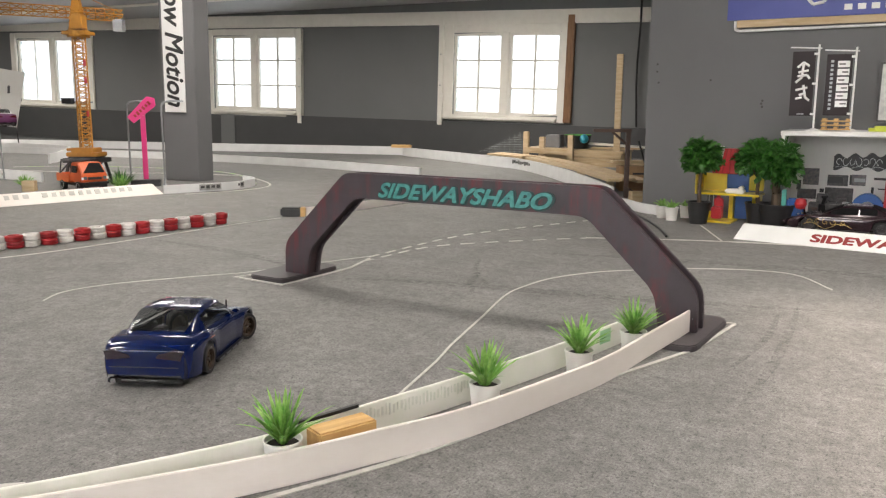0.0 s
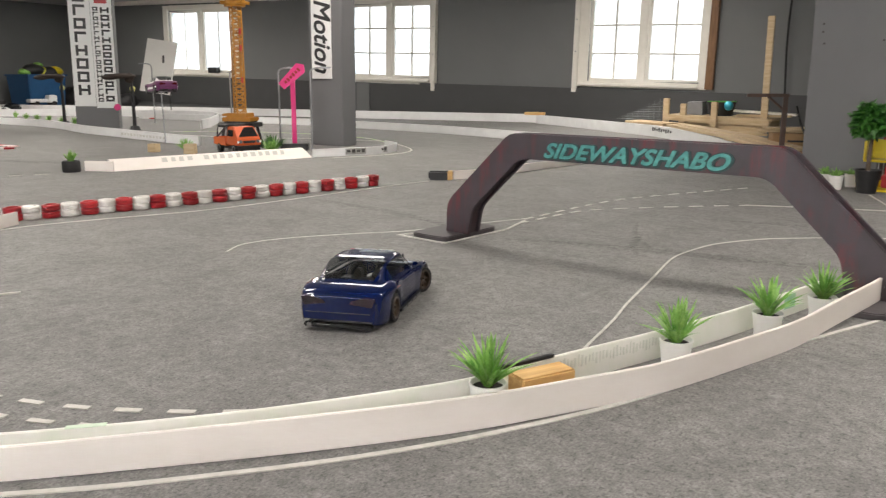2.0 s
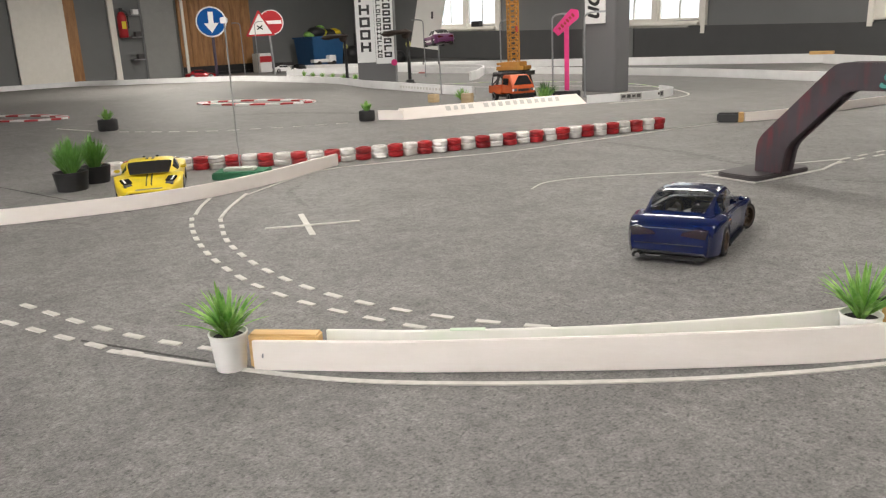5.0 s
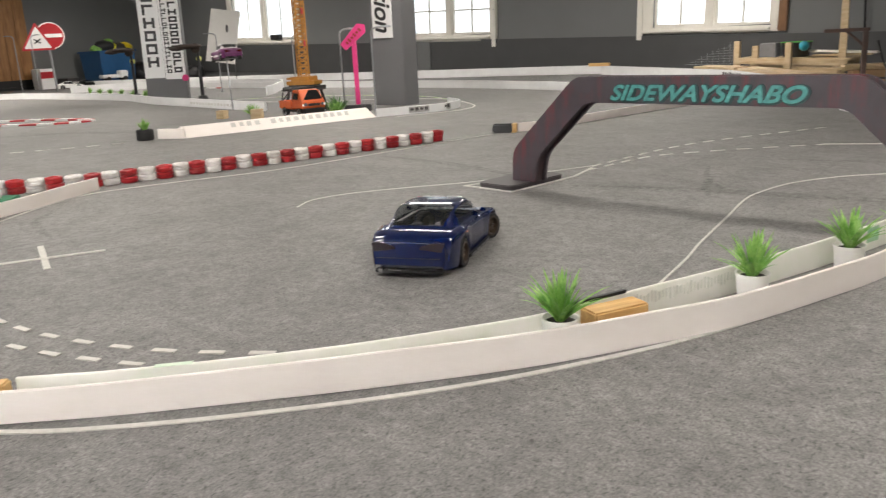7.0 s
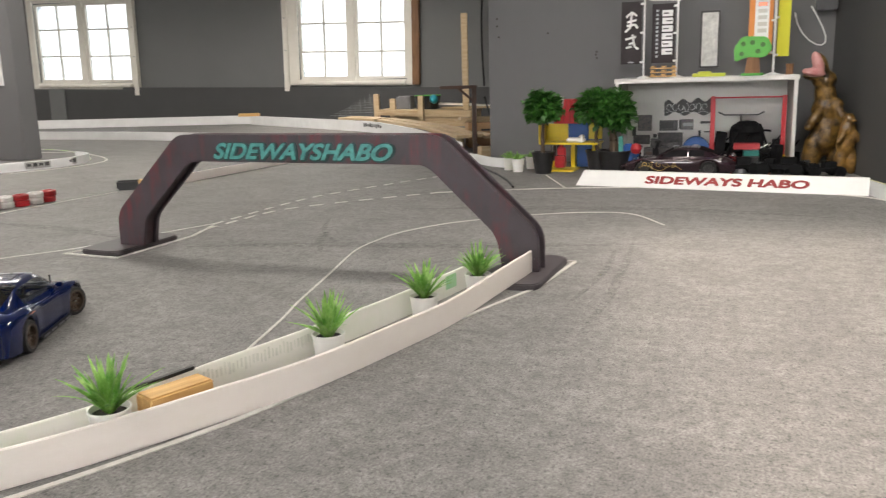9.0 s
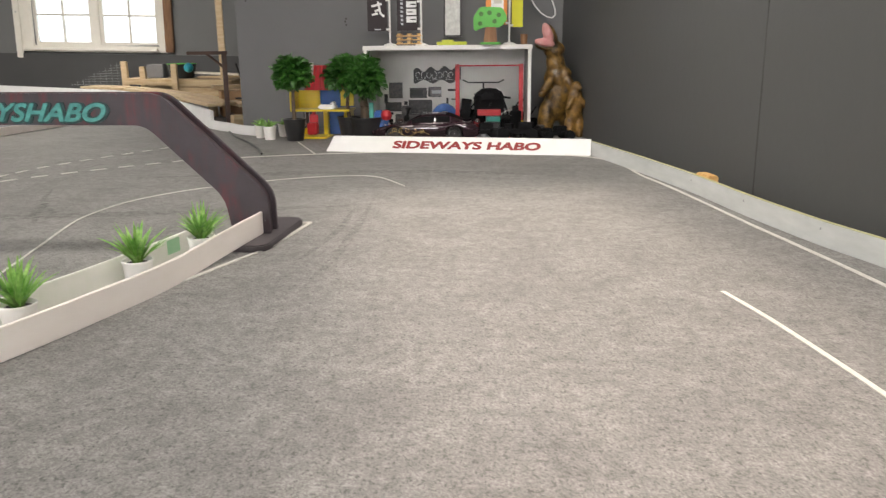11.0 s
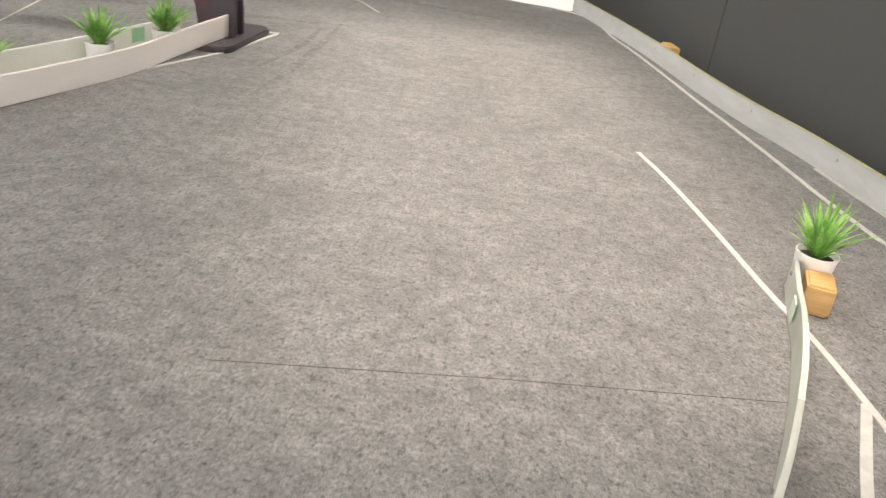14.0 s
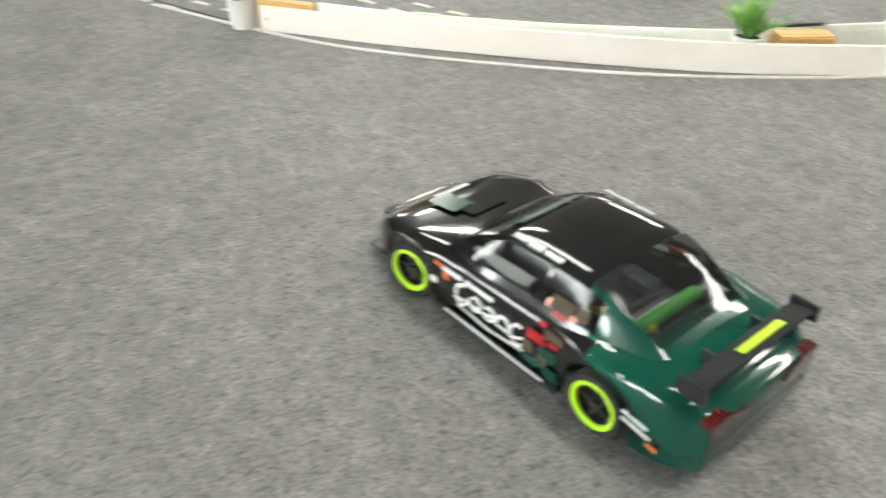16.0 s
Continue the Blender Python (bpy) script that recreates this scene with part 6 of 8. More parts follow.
for i, (x, w, h, mt) in enumerate(((0.85, 0.035, 0.10, MATTE_BLACK), (0.90, 0.05, 0.065, RUST), (0.945, 0.03, 0.125, MATTE_BLACK), (1.04, 0.04, 0.10, STEEL), (1.09, 0.03, 0.075, MATTE_BLACK), (1.215, 0.045, 0.11, MATTE_BLACK), (1.255, 0.03, 0.155, RUST))):
    tool = Shape().box((0, 0, h * 0.35), (w, 0.035, h * 0.7)).rod((0, 0, h * 0.6), (0.012, 0, h), 0.008, seg=8).box((0.01, 0, h), (0.03, 0.012, 0.012))
    junk("toy_machine", x, -0.15, 8 * (i % 3) - 8, tool, mt, "small dark toy workshop machine", "toy")
for x, z, w, h in ((1.06, 0.205, 0.012, 0.05), (0.93, 0.145, 0.02, 0.02), (1.20, 0.165, 0.035, 0.006), (1.16, 0.15, 0.012, 0.045), (0.82, 0.17, 0.02, 0.05)):
    flat_print("wall_tool", x, z, w, h, BLACK, "small black toy tool hung on the back panel")


def banner_flag(x, y, w, z0, z1, mat_, label, pole_side=1):
    ob = thing("banner_flag", None, None, label, "flag", on_wall(x, y, TOP + 0.001))
    part("flag_cloth", Shape().box((0, 0, (z0 + z1) / 2 - TOP), (w, 0.003, z1 - z0)), mat_, ob)
    px = pole_side * (w / 2 + 0.012)
    part("pole", Shape().rod((px, 0, 0), (px, 0, z1 - TOP + 0.03), 0.0045), WHITE, ob)
    part("top_arm", Shape().rod((px + 0.012 * pole_side, 0, z1 - TOP + 0.012), (-px, 0, z1 - TOP + 0.02), 0.003), WHITE, ob)
    part("pole_foot", Shape().lathe([(0.0001, 0.0), (0.032, 0.0), (0.030, 0.005), (0.008, 0.012), (0.0001, 0.012)], 20, (px, 0, 0)), WHITE, ob)
    for z in (z1 - 0.012, (z0 + z1) / 2, z0 + 0.008):
        part("clip", Shape().box((px - 0.008 * pole_side, 0, z - TOP), (0.022, 0.008, 0.010)), WHITE, ob)
    return ob


f1 = banner_flag(0.835, -0.40, 0.098, 0.525, 0.82, FLAG_BLACK, "black cloth banner flag with white brush strokes")
stroke = Shape()
for pts in ([(-0.022, 0.08), (0.0, 0.10), (0.022, 0.085)], [(-0.018, 0.06), (0.02, 0.068)], [(-0.02, 0.045), (0.015, 0.05), (0.026, 0.035)], [(0.0, 0.095), (-0.004, 0.04), (-0.026, 0.02)],
            [(-0.024, -0.01), (0.02, 0.0)], [(-0.01, -0.03), (0.01, -0.024)], [(0.004, 0.01), (0.014, -0.04), (0.03, -0.052)], [(-0.022, -0.045), (0.002, -0.04)]):
    stroke.tube([(x * 1.15, -0.003, z * 1.15 + 0.2) for x, z in pts], 0.006, 6)
part("brush_strokes", stroke, WHITE_VINYL, f1, "white brush strokes")
part("print_bar", Shape().box((0.0, -0.0025, 0.078), (0.03, 0.002, 0.006)), STEEL, f1)
f2 = banner_flag(0.985, -0.38, 0.108, 0.527, 0.805, FLAG_BLACK, "black cloth banner flag with white block print")
for i in range(6):
    part("print_bar", Shape().box((0.018, -0.0028, 0.305 - i * 0.036), (0.050, 0.002, 0.029)), WHITE_VINYL, f2)
    part("print_gap", Shape().box((0.012 + 0.014 * (i % 2), -0.0042, 0.305 - i * 0.036), (0.026, 0.001, 0.0055)), FLAG_BLACK, f2)
for i in range(12):
    part("print_bar", Shape().box((-0.03, -0.0028, 0.318 - i * 0.0195), (0.012, 0.002, 0.011)), STEEL, f2)
f3 = banner_flag(1.425, -0.36, 0.105, 0.55, 0.86, FLAG_ORANGE, "orange and white cloth banner flag")
part("white_field", Shape().box((0.004, -0.0026, 0.26), (0.062, 0.002, 0.20)), WHITE_VINYL, f3)
for i in range(5):
    part("print_bar", Shape().box((0.006, -0.0044, 0.325 - i * 0.03), (0.040, 0.001, 0.018)), GREY_LETTER if i else ORANGE, f3)
banner_flag(1.53, -0.30, 0.055, 0.54, 0.90, FLAG_LIME, "narrow yellow cloth banner flag", -1)
pallet = thing("toy_pallet_stack", None, None, "small stack of wooden toy pallets on the shelf", "pallet", on_wall(0.99, -0.36, TOP + 0.001))
for k in range(3):
    for j in range(4):
        part("slat", Shape().box((0, -0.045 + j * 0.03, 0.008 + k * 0.019), (0.125, 0.018, 0.005)), PINE, pallet)
    for j in (-0.05, 0, 0.05):
        part("runner", Shape().box((j, 0, 0.0 + 0.0155 + k * 0.019), (0.016, 0.105, 0.008)), PINE, pallet)
framed = thing("framed_print", None, None, "tall silver print in a thin black frame", "picture", on_wall(1.195, -0.10, TOP + 0.05) @ pose(0, 0, 0, -8, 0, 0))
part("picture", Shape().box((0, 0, 0.135), (0.078, 0.004, 0.27)), SILVER_PRINT, framed)
rim = Shape()
for s in (-1, 1):
    rim.box((s * 0.043, -0.001, 0.135), (0.008, 0.010, 0.286)).box((0, -0.001, 0.135 + s * 0.139), (0.078, 0.010, 0.008))
part("picture_frame", rim, BLACK, framed)
junk("lime_tray", 1.20, -0.34, 4, Shape().box((0, 0, 0.008), (0.15, 0.08, 0.016)).box((-0.02, 0, 0.02), (0.06, 0.05, 0.01)), material("lime_plastic", (0.55, 0.62, 0.05), 0.4, scale=30), "flat lime green plastic tray", "tray", TOP + 0.001)
tree = thing("toy_tree", None, None, "green cut-out toy tree with brown trunk on the shelf", "toy", on_wall(1.395, -0.42, TOP + 0.001))
part("trunk", Shape().add([(-0.035, -0.03, 0), (0.035, -0.03, 0), (0.035, 0.03, 0), (-0.035, 0.03, 0), (-0.022, -0.02, 0.1), (0.026, -0.02, 0.1), (0.026, 0.02, 0.1), (-0.022, 0.02, 0.1)],
                          [(3, 2, 1, 0), (0, 1, 5, 4), (1, 2, 6, 5), (2, 3, 7, 6), (3, 0, 4, 7), (4, 5, 6, 7)]), BROWN_WOOD, tree, bevel=0.004)
part("base", Shape().box((0, 0, 0.006), (0.10, 0.08, 0.012)), TOY_GREEN, tree, bevel=0.003)
crown = Shape().prism(rounded([(-0.08, 0.06), (-0.03, 0.085), (0.05, 0.08), (0.085, 0.12), (0.06, 0.175), (-0.05, 0.18), (-0.085, 0.13)], [0.02] * 7), 0.05, Matrix.Translation((0, -0.025, 0)))
part("crown", crown, TOY_GREEN, tree, bevel=0.004)
for x, z in ((-0.045, 0.145), (-0.005, 0.15), (0.04, 0.14), (-0.05, 0.10), (0.02, 0.11)):
    part("hole", Shape().rod((x, -0.027, z), (x, -0.0255, z), 0.011, seg=14), GRASS_DARK, tree)
junk("brown_cup", 1.565, -0.30, 0, Shape().lathe([(0.0001, 0), (0.016, 0), (0.018, 0.05), (0.015, 0.05), (0.014, 0.006), (0.0001, 0.006)], 16), BROWN_WOOD, "small brown wooden cup on the shelf", "cup", TOP + 0.001, 0)
# wall things
banner = thing("wall_banner", Shape().box((1.16, -0.014, 1.30), (1.5, 0.012, 0.57)), BANNER_BLUE, "large blue printed banner on the grey wall", "banner", SHELF_M)
for i in range(6):
    part("print_bar", Shape().box((0.98 + i * 0.06, -0.0215, 1.055), (0.036, 0.002, 0.028)), WHITE_VINYL, banner)
part("print_swoosh", Shape().tube([(0.78, -0.021, 1.12), (0.82, -0.021, 1.075), (0.87, -0.021, 1.085), (0.90, -0.021, 1.14)], 0.008), WHITE_VINYL, banner)
thing("wall_batten", Shape().box((1.19, -0.012, 0.995), (1.46, 0.022, 0.036)), PALE_PINE, "pale timber batten under the banner", "batten", SHELF_M, bevel=0.002)
pipe = Shape().tube([(0.452, -0.014, 1.01), (0.452, -0.014, 0.975), (0.457, -0.014, 0.965), (0.475, -0.014, 0.960), (1.05, -0.014, 0.962), (1.9, -0.014, 0.964)], 0.007)
thing("wall_conduit", pipe, WHITE, "white cable conduit bent along the wall", "conduit", SHELF_M)
for x, z in ((0.61, 0.60), (0.61, 0.568), (0.05, 0.80), (0.05, 0.76), (0.06, 0.70), (0.34, 0.71), (0.605, 0.585)):
    thing("wall_hole", Shape().rod((0, -0.002, 0), (0, 0.002, 0), 0.006, seg=8), SEAM, "small dark screw hole in the wall", "hole", on_wall(x, 0, z), kind="structure")
adapter = thing("power_adapter", None, None, "black power adapter with a looping white cable on the wall", "adapter", on_wall(1.735, -0.02, 0.80))
part("housing", Shape().box((0, -0.02, 0.0), (0.10, 0.05, 0.09)), BLACK, adapter, bevel=0.005)
part("cable", Shape().tube([Vector((-0.07 + 0.075 * math.sin(t * 0.45), -0.03, -0.02 - 0.19 * math.sin(t * 0.3))) for t in range(11)], 0.004, 6), WHITE, adapter)


# ---- plants and toys left of the shelf ----
def leafy(seed, centre, radii, count, size):
    """A crown of many small leaves gathered in clumps, with gaps."""
    r, s = random.Random(seed), Shape()
    clumps = []
    for _ in range(26):
        d = Vector((r.gauss(0, 1), r.gauss(0, 1), r.gauss(0, 1))).normalized() * r.uniform(0.45, 0.95)
        clumps.append(Vector((centre[0] + d.x * radii[0], centre[1] + d.y * radii[1], centre[2] + d.z * radii[2])))
    for _ in range(count):
        c = r.choice(clumps)
        p = c + Vector((r.gauss(0, 1), r.gauss(0, 1), r.gauss(0, 1))) * min(radii) * 0.24
        out = (p - Vector(centre)).normalized()
        tip = (out + Vector((r.uniform(-0.9, 0.9), r.uniform(-0.9, 0.9), r.uniform(-0.8, 0.4)))).normalized()
        across = tip.cross(Vector((r.uniform(-1, 1), r.uniform(-1, 1), 1))).normalized()
        up = across.cross(tip)
        l = size * r.uniform(0.7, 1.25)
        w = l * 0.36
        s.add([p, p + tip * l * 0.5 + across * w + up * l * 0.06, p + tip * l * 0.5 - up * l * 0.05, p + tip * l * 0.5 - across * w + up * l * 0.06, p + tip * l - up * l * 0.15],
              [(0, 1, 2), (0, 2, 3), (1, 4, 2), (2, 4, 3)])
    return s


def shrub(x, y, seed, pot_r, pot_h, crown, radii, label, thick=0.011):
    ob = thing("potted_tree", None, None, label, "potted tree", pose(x, y, 0, 0, 0, seed * 40), group="potted trees")
    part("pot", Shape().lathe([(0.0001, 0.0), (pot_r * 0.75, 0.0), (pot_r, pot_h), (pot_r * 1.05, pot_h), (pot_r * 1.05, pot_h + 0.008), (pot_r * 0.93, pot_h + 0.008), (pot_r * 0.9, pot_h * 0.85), (0.0001, pot_h * 0.85)], 24), BLACK, ob, smooth=True)
    part("soil", Shape().lathe([(0.0001, pot_h * 0.9), (pot_r * 0.9, pot_h * 0.88)], 16), SOIL, ob)
    r = random.Random(seed)
    stem = Shape()
    base = Vector((0, 0, pot_h * 0.85))
    mid = Vector((r.uniform(-0.02, 0.02), r.uniform(-0.02, 0.02), crown[2] - radii[2] * 0.7))
    bend = base.lerp(mid, 0.5) + Vector((thick * 0.8, 0, 0))
    stem.rod(base, bend, thick, thick * 0.8, 12).rod(bend, mid, thick * 0.8, thick * 0.6, 12)
    if thick > 0.02:
        stem.rod(base + Vector((-0.035, 0.01, 0)), bend + Vector((0.004, 0, 0.03)), thick * 0.6, thick * 0.45, 10).rod(base + Vector((0.04, -0.01, 0)), bend + Vector((0, 0, 0.02)), thick * 0.5, thick * 0.4, 10)
    for _ in range(8):
        e = Vector((crown[0] + r.uniform(-0.7, 0.7) * radii[0], crown[1] + r.uniform(-0.7, 0.7) * radii[1], crown[2] + r.uniform(-0.4, 0.5) * radii[2]))
        stem.rod(mid.lerp(base, r.uniform(0, 0.3)), e, 0.005, 0.002, 6)
    part("trunk", stem, BARK, ob)
    tagged(part("crown", leafy(seed, crown, [q * 0.80 for q in radii], 1900, 0.033), LEAF, ob, "dense glossy dark green leaves"), kind="stuff")
    return ob


shrub(-0.475, 4.135, 3, 0.055, 0.10, (0.0, 0, 0.333), (0.100, 0.10, 0.070), "small dark green tree in a black pot")
shrub(-0.208, 4.225, 5, 0.06, 0.10, (0.012, 0, 0.318), (0.092, 0.10, 0.082), "small dark green tree in a black pot by the toy house")
shrub(-0.125, 4.20, 7, 0.085, 0.10, (0.02, 0, 0.305), (0.125, 0.115, 0.095), "full green tree with a thick twisted trunk in black pot", 0.026)
pot_plant(-0.672, 4.275, 31, 10, label="small white pot with short pale green grass", scale=0.95, blades=40, high=0.06, spread=0.045)
pot_plant(-0.612, 4.195, 32, 70, label="small white pot with short pale green grass", scale=1.0, blades=40, high=0.06, spread=0.045)
pot_plant(-0.562, 4.335, 33, 130, label="small pale pot with short grass by the black pot", scale=0.95, blades=30, high=0.05, spread=0.04)

house = thing("toy_house", None, None, "yellow, blue and red plastic toy house with a red roof", "toy house", pose(-0.385, 4.29, 0, 0, 0, -8))
part("left_wall", Shape().box((-0.112, 0, 0.187), (0.010, 0.14, 0.094)).box((-0.053, 0.065, 0.187), (0.122, 0.012, 0.094)), YELLOW, house, "yellow panel", bevel=0.002)
part("back_wall", Shape().box((0.062, 0.064, 0.187), (0.104, 0.012, 0.098)), BLUE_PAINT, house, "blue panel", bevel=0.002)
part("window_wall", Shape().box((0.152, 0.06, 0.197), (0.07, 0.012, 0.085)), YELLOW, house, "yellow panel", bevel=0.002)
part("floor_plate", Shape().box((0.038, 0, 0.140), (0.305, 0.15, 0.010)), YELLOW, house, bevel=0.002)
part("lower_wall", Shape().box((-0.052, 0.06, 0.082), (0.066, 0.012, 0.106)), DARK_PRINT, house, "dark window panel", bevel=0.002)
for k in (-1, 0, 1):
    part("window_bar", Shape().box((-0.052 + k * 0.021, 0.0525, 0.090), (0.004, 0.004, 0.080)), STEEL, house)
part("lower_wall", Shape().box((0.096, 0.062, 0.072), (0.085, 0.012, 0.126)), BLUE_PAINT, house, "blue panel", bevel=0.002)
part("lower_wall", Shape().box((0.043, 0.045, 0.072), (0.022, 0.05, 0.126)), YELLOW, house, "yellow panel", bevel=0.002)
part("door_post", Shape().box((-0.012, 0.0, 0.090), (0.016, 0.02, 0.092)), RED_PAINT, house, "red post", bevel=0.002)
part("lower_wall", Shape().box((-0.065, 0.03, 0.022), (0.09, 0.012, 0.040)), YELLOW, house, "yellow panel", bevel=0.002)
part("lower_wall", Shape().box((0.165, 0.03, 0.072), (0.03, 0.10, 0.126)), YELLOW, house, "yellow panel", bevel=0.002)
part("ground_plate", Shape().box((-0.02, -0.03, 0.005), (0.19, 0.15, 0.010)), YELLOW, house, bevel=0.002)
part("roof", Shape().add([(-0.045, -0.05, 0.240), (0.092, -0.05, 0.240), (0.092, 0.075, 0.240), (-0.045, 0.075, 0.240), (-0.002, -0.03, 0.362), (0.058, -0.03, 0.362), (0.058, 0.06, 0.362), (-0.002, 0.06, 0.362)],
                         [(3, 2, 1, 0), (0, 1, 5, 4), (1, 2, 6, 5), (2, 3, 7, 6), (3, 0, 4, 7), (4, 5, 6, 7)]), RED_PAINT, house, "red roof", bevel=0.004)
for k in range(4):
    part("roof_rib", Shape().rod((-0.030 + k * 0.036, -0.0515, 0.243), (0.006 + k * 0.016, -0.031, 0.362), 0.0025, seg=6), DARK_RED, house)
part("chimney", Shape().box((-0.004, -0.055, 0.337), (0.022, 0.03, 0.078), Matrix.Rotation(radians(8), 3, "Y")), WHITE, house, bevel=0.002)
part("toy_chair", Shape().box((0.0, -0.075, 0.05), (0.05, 0.05, 0.06)).box((0.0, -0.05, 0.095), (0.045, 0.012, 0.05)), RED_PAINT, house, "red toy chair", bevel=0.005)
part("toy_bed", Shape().box((0.07, -0.03, 0.156), (0.09, 0.06, 0.022)).box((0.10, -0.03, 0.174), (0.025, 0.05, 0.016)), WHITE, house, "small white toy bed", bevel=0.006)


# ---- the animal figures in the corner: one plain mesh each ----
def lump(parts_, seed):
    s, r = Shape(), random.Random(seed)
    for c, rad, tilt in parts_:
        pts, faces, m, n = [], [], 12, 9
        rot = Matrix.Rotation(radians(tilt), 3, "Y")
        for i in range(n + 1):
            ph = math.pi * i / n
            for j in range(m):
                th = 2 * math.pi * j / m
                k = 1 + r.uniform(-0.05, 0.05)
                pts.append(Vector(c) + rot @ Vector((rad[0] * math.sin(ph) * math.cos(th) * k, rad[1] * math.sin(ph) * math.sin(th) * k, rad[2] * math.cos(ph) * k)))
        for i in range(n):
            for j in range(m):
                faces.append((i * m + j, i * m + (j + 1) % m, (i + 1) * m + (j + 1) % m, (i + 1) * m + j))
        s.add(pts, faces)
    return s


def fused(parts_, seed, voxel):
    """Lumps melted into one skin."""
    tmp = new("melt_tmp", to_mesh("melt", lump(parts_, seed), BEAR_FUR))
    mod = tmp.modifiers.new("remesh", "REMESH")
    mod.mode, mod.voxel_size = "VOXEL", voxel
    soft = tmp.modifiers.new("smooth", "SMOOTH")
    soft.iterations, soft.factor = 3, 0.5
    bpy.context.view_layer.update()
    me = bpy.data.meshes.new_from_object(tmp.evaluated_get(bpy.context.evaluated_depsgraph_get()))
    bpy.data.objects.remove(tmp)
    return [tuple(v.co) for v in me.vertices], [tuple(p.vertices) for p in me.polygons]


def statue(name, body, mouth, mat_, label, at, seed, voxel=0.007):
    """One plain mesh: the skin, and the inside of the mouth in its own colour."""
    v, f = fused(body, seed, voxel)
    first = len(f)
    s = Shape().add(v, f)
    if mouth:
        s.add(*fused(mouth, seed + 1, voxel * 0.7))
    me = to_mesh(name, s, mat_, smooth=True)
    if mouth:
        me.materials.append(FLESH_PINK)
        for p in me.polygons:
            p.material_index = 1 if p.index >= first else 0
    ob = new(name, me)
    ob.matrix_world = at
    return tagged(ob, label, "statue", "animal statues")


BIG = [((0.02, 0, 0.20), (0.078, 0.065, 0.13), 4), ((0.015, -0.005, 0.29), (0.072, 0.06, 0.075), -12), ((0.0, -0.01, 0.365), (0.050, 0.048, 0.07), -14), ((-0.008, -0.02, 0.425), (0.056, 0.048, 0.044), -15),
       ((-0.055, -0.035, 0.440), (0.062, 0.034, 0.018), 10), ((-0.025, -0.03, 0.495), (0.024, 0.034, 0.062), -20), ((-0.042, -0.01, 0.09), (0.046, 0.050, 0.11), 5), ((0.072, 0.01, 0.09), (0.046, 0.050, 0.11), -5),
       ((-0.052, -0.055, 0.25), (0.024, 0.022, 0.065), 35), ((0.078, -0.055, 0.25), (0.024, 0.022, 0.065), -30), ((-0.08, -0.075, 0.215), (0.022, 0.02, 0.02), 0), ((0.10, -0.075, 0.21), (0.022, 0.02, 0.02), 0), ((0.05, -0.04, 0.315), (0.03, 0.03, 0.028), 10),
       ((0.03, -0.02, 0.425), (0.012, 0.01, 0.018), 0), ((-0.05, -0.04, 0.012), (0.05, 0.06, 0.016), 0), ((0.08, -0.04, 0.012), (0.05, 0.06, 0.016), 0)]
MOUTH = [((-0.068, -0.058, 0.462), (0.055, 0.026, 0.020), 10), ((-0.052, -0.056, 0.503), (0.026, 0.028, 0.058), -20)]
statue("animal_statue", BIG, MOUTH, BEAR_FUR, "brown roaring animal statue standing in the corner", on_wall(1.722, -0.33, 0, 8) @ Matrix.Diagonal((0.98, 0.95, 1.0, 1)), 5)
SMALL = [((0, 0, 0.15), (0.042, 0.038, 0.08), 5), ((0.0, -0.004, 0.205), (0.036, 0.032, 0.045), 0), ((0.004, -0.006, 0.25), (0.026, 0.026, 0.028), 0), ((0.012, -0.032, 0.245), (0.013, 0.022, 0.011), 0), ((-0.022, 0, 0.06), (0.026, 0.028, 0.07), 4),
         ((0.026, 0, 0.06), (0.026, 0.028, 0.07), -4), ((-0.034, -0.03, 0.17), (0.013, 0.013, 0.04), 30), ((0.036, -0.03, 0.17), (0.013, 0.013, 0.04), -30)]
statue("animal_statue", SMALL, None, BEAR_LIGHT, "small ochre animal statue beside the larger one", on_wall(1.815, -0.43, 0, 15) @ Matrix.Diagonal((1.05, 1.0, 1.0, 1)), 9, 0.006)
junk("spare_chassis", 1.62, -0.42, 0, Shape().box((0, 0, 0.03), (0.2, 0.12, 0.06)).box((0.05, 0.02, 0.07), (0.06, 0.06, 0.05)).box((-0.06, 0, 0.065), (0.05, 0.08, 0.04)), BLACK, "black spare model chassis before the statues", "model parts", size=0.62)
for k, (x, y, w, h, mt, word) in enumerate(((1.30, -0.47, 0.05, 0.05, RED_PAINT, "red"), (1.47, -0.50, 0.045, 0.035, ORANGE, "orange"), (1.36, -0.50, 0.06, 0.03, STEEL, "grey"), (1.24, -0.44, 0.05, 0.06, BLACK, "black"), (1.53, -0.46, 0.05, 0.045, DARK_PRINT, "dark"), (1.33, -0.36, 0.04, 0.09, CHROME, "bright metal"))):
    junk("spare_part", x, y, 20 * k, Shape().lathe([(0.0001, 0), (w * 0.5, 0.0), (w * 0.55, h * 0.4), (w * 0.3, h * 0.9), (0.0001, h)], 10), mt, "small " + word + " spare model part standing in the bay", "model parts", 0.0, 0)

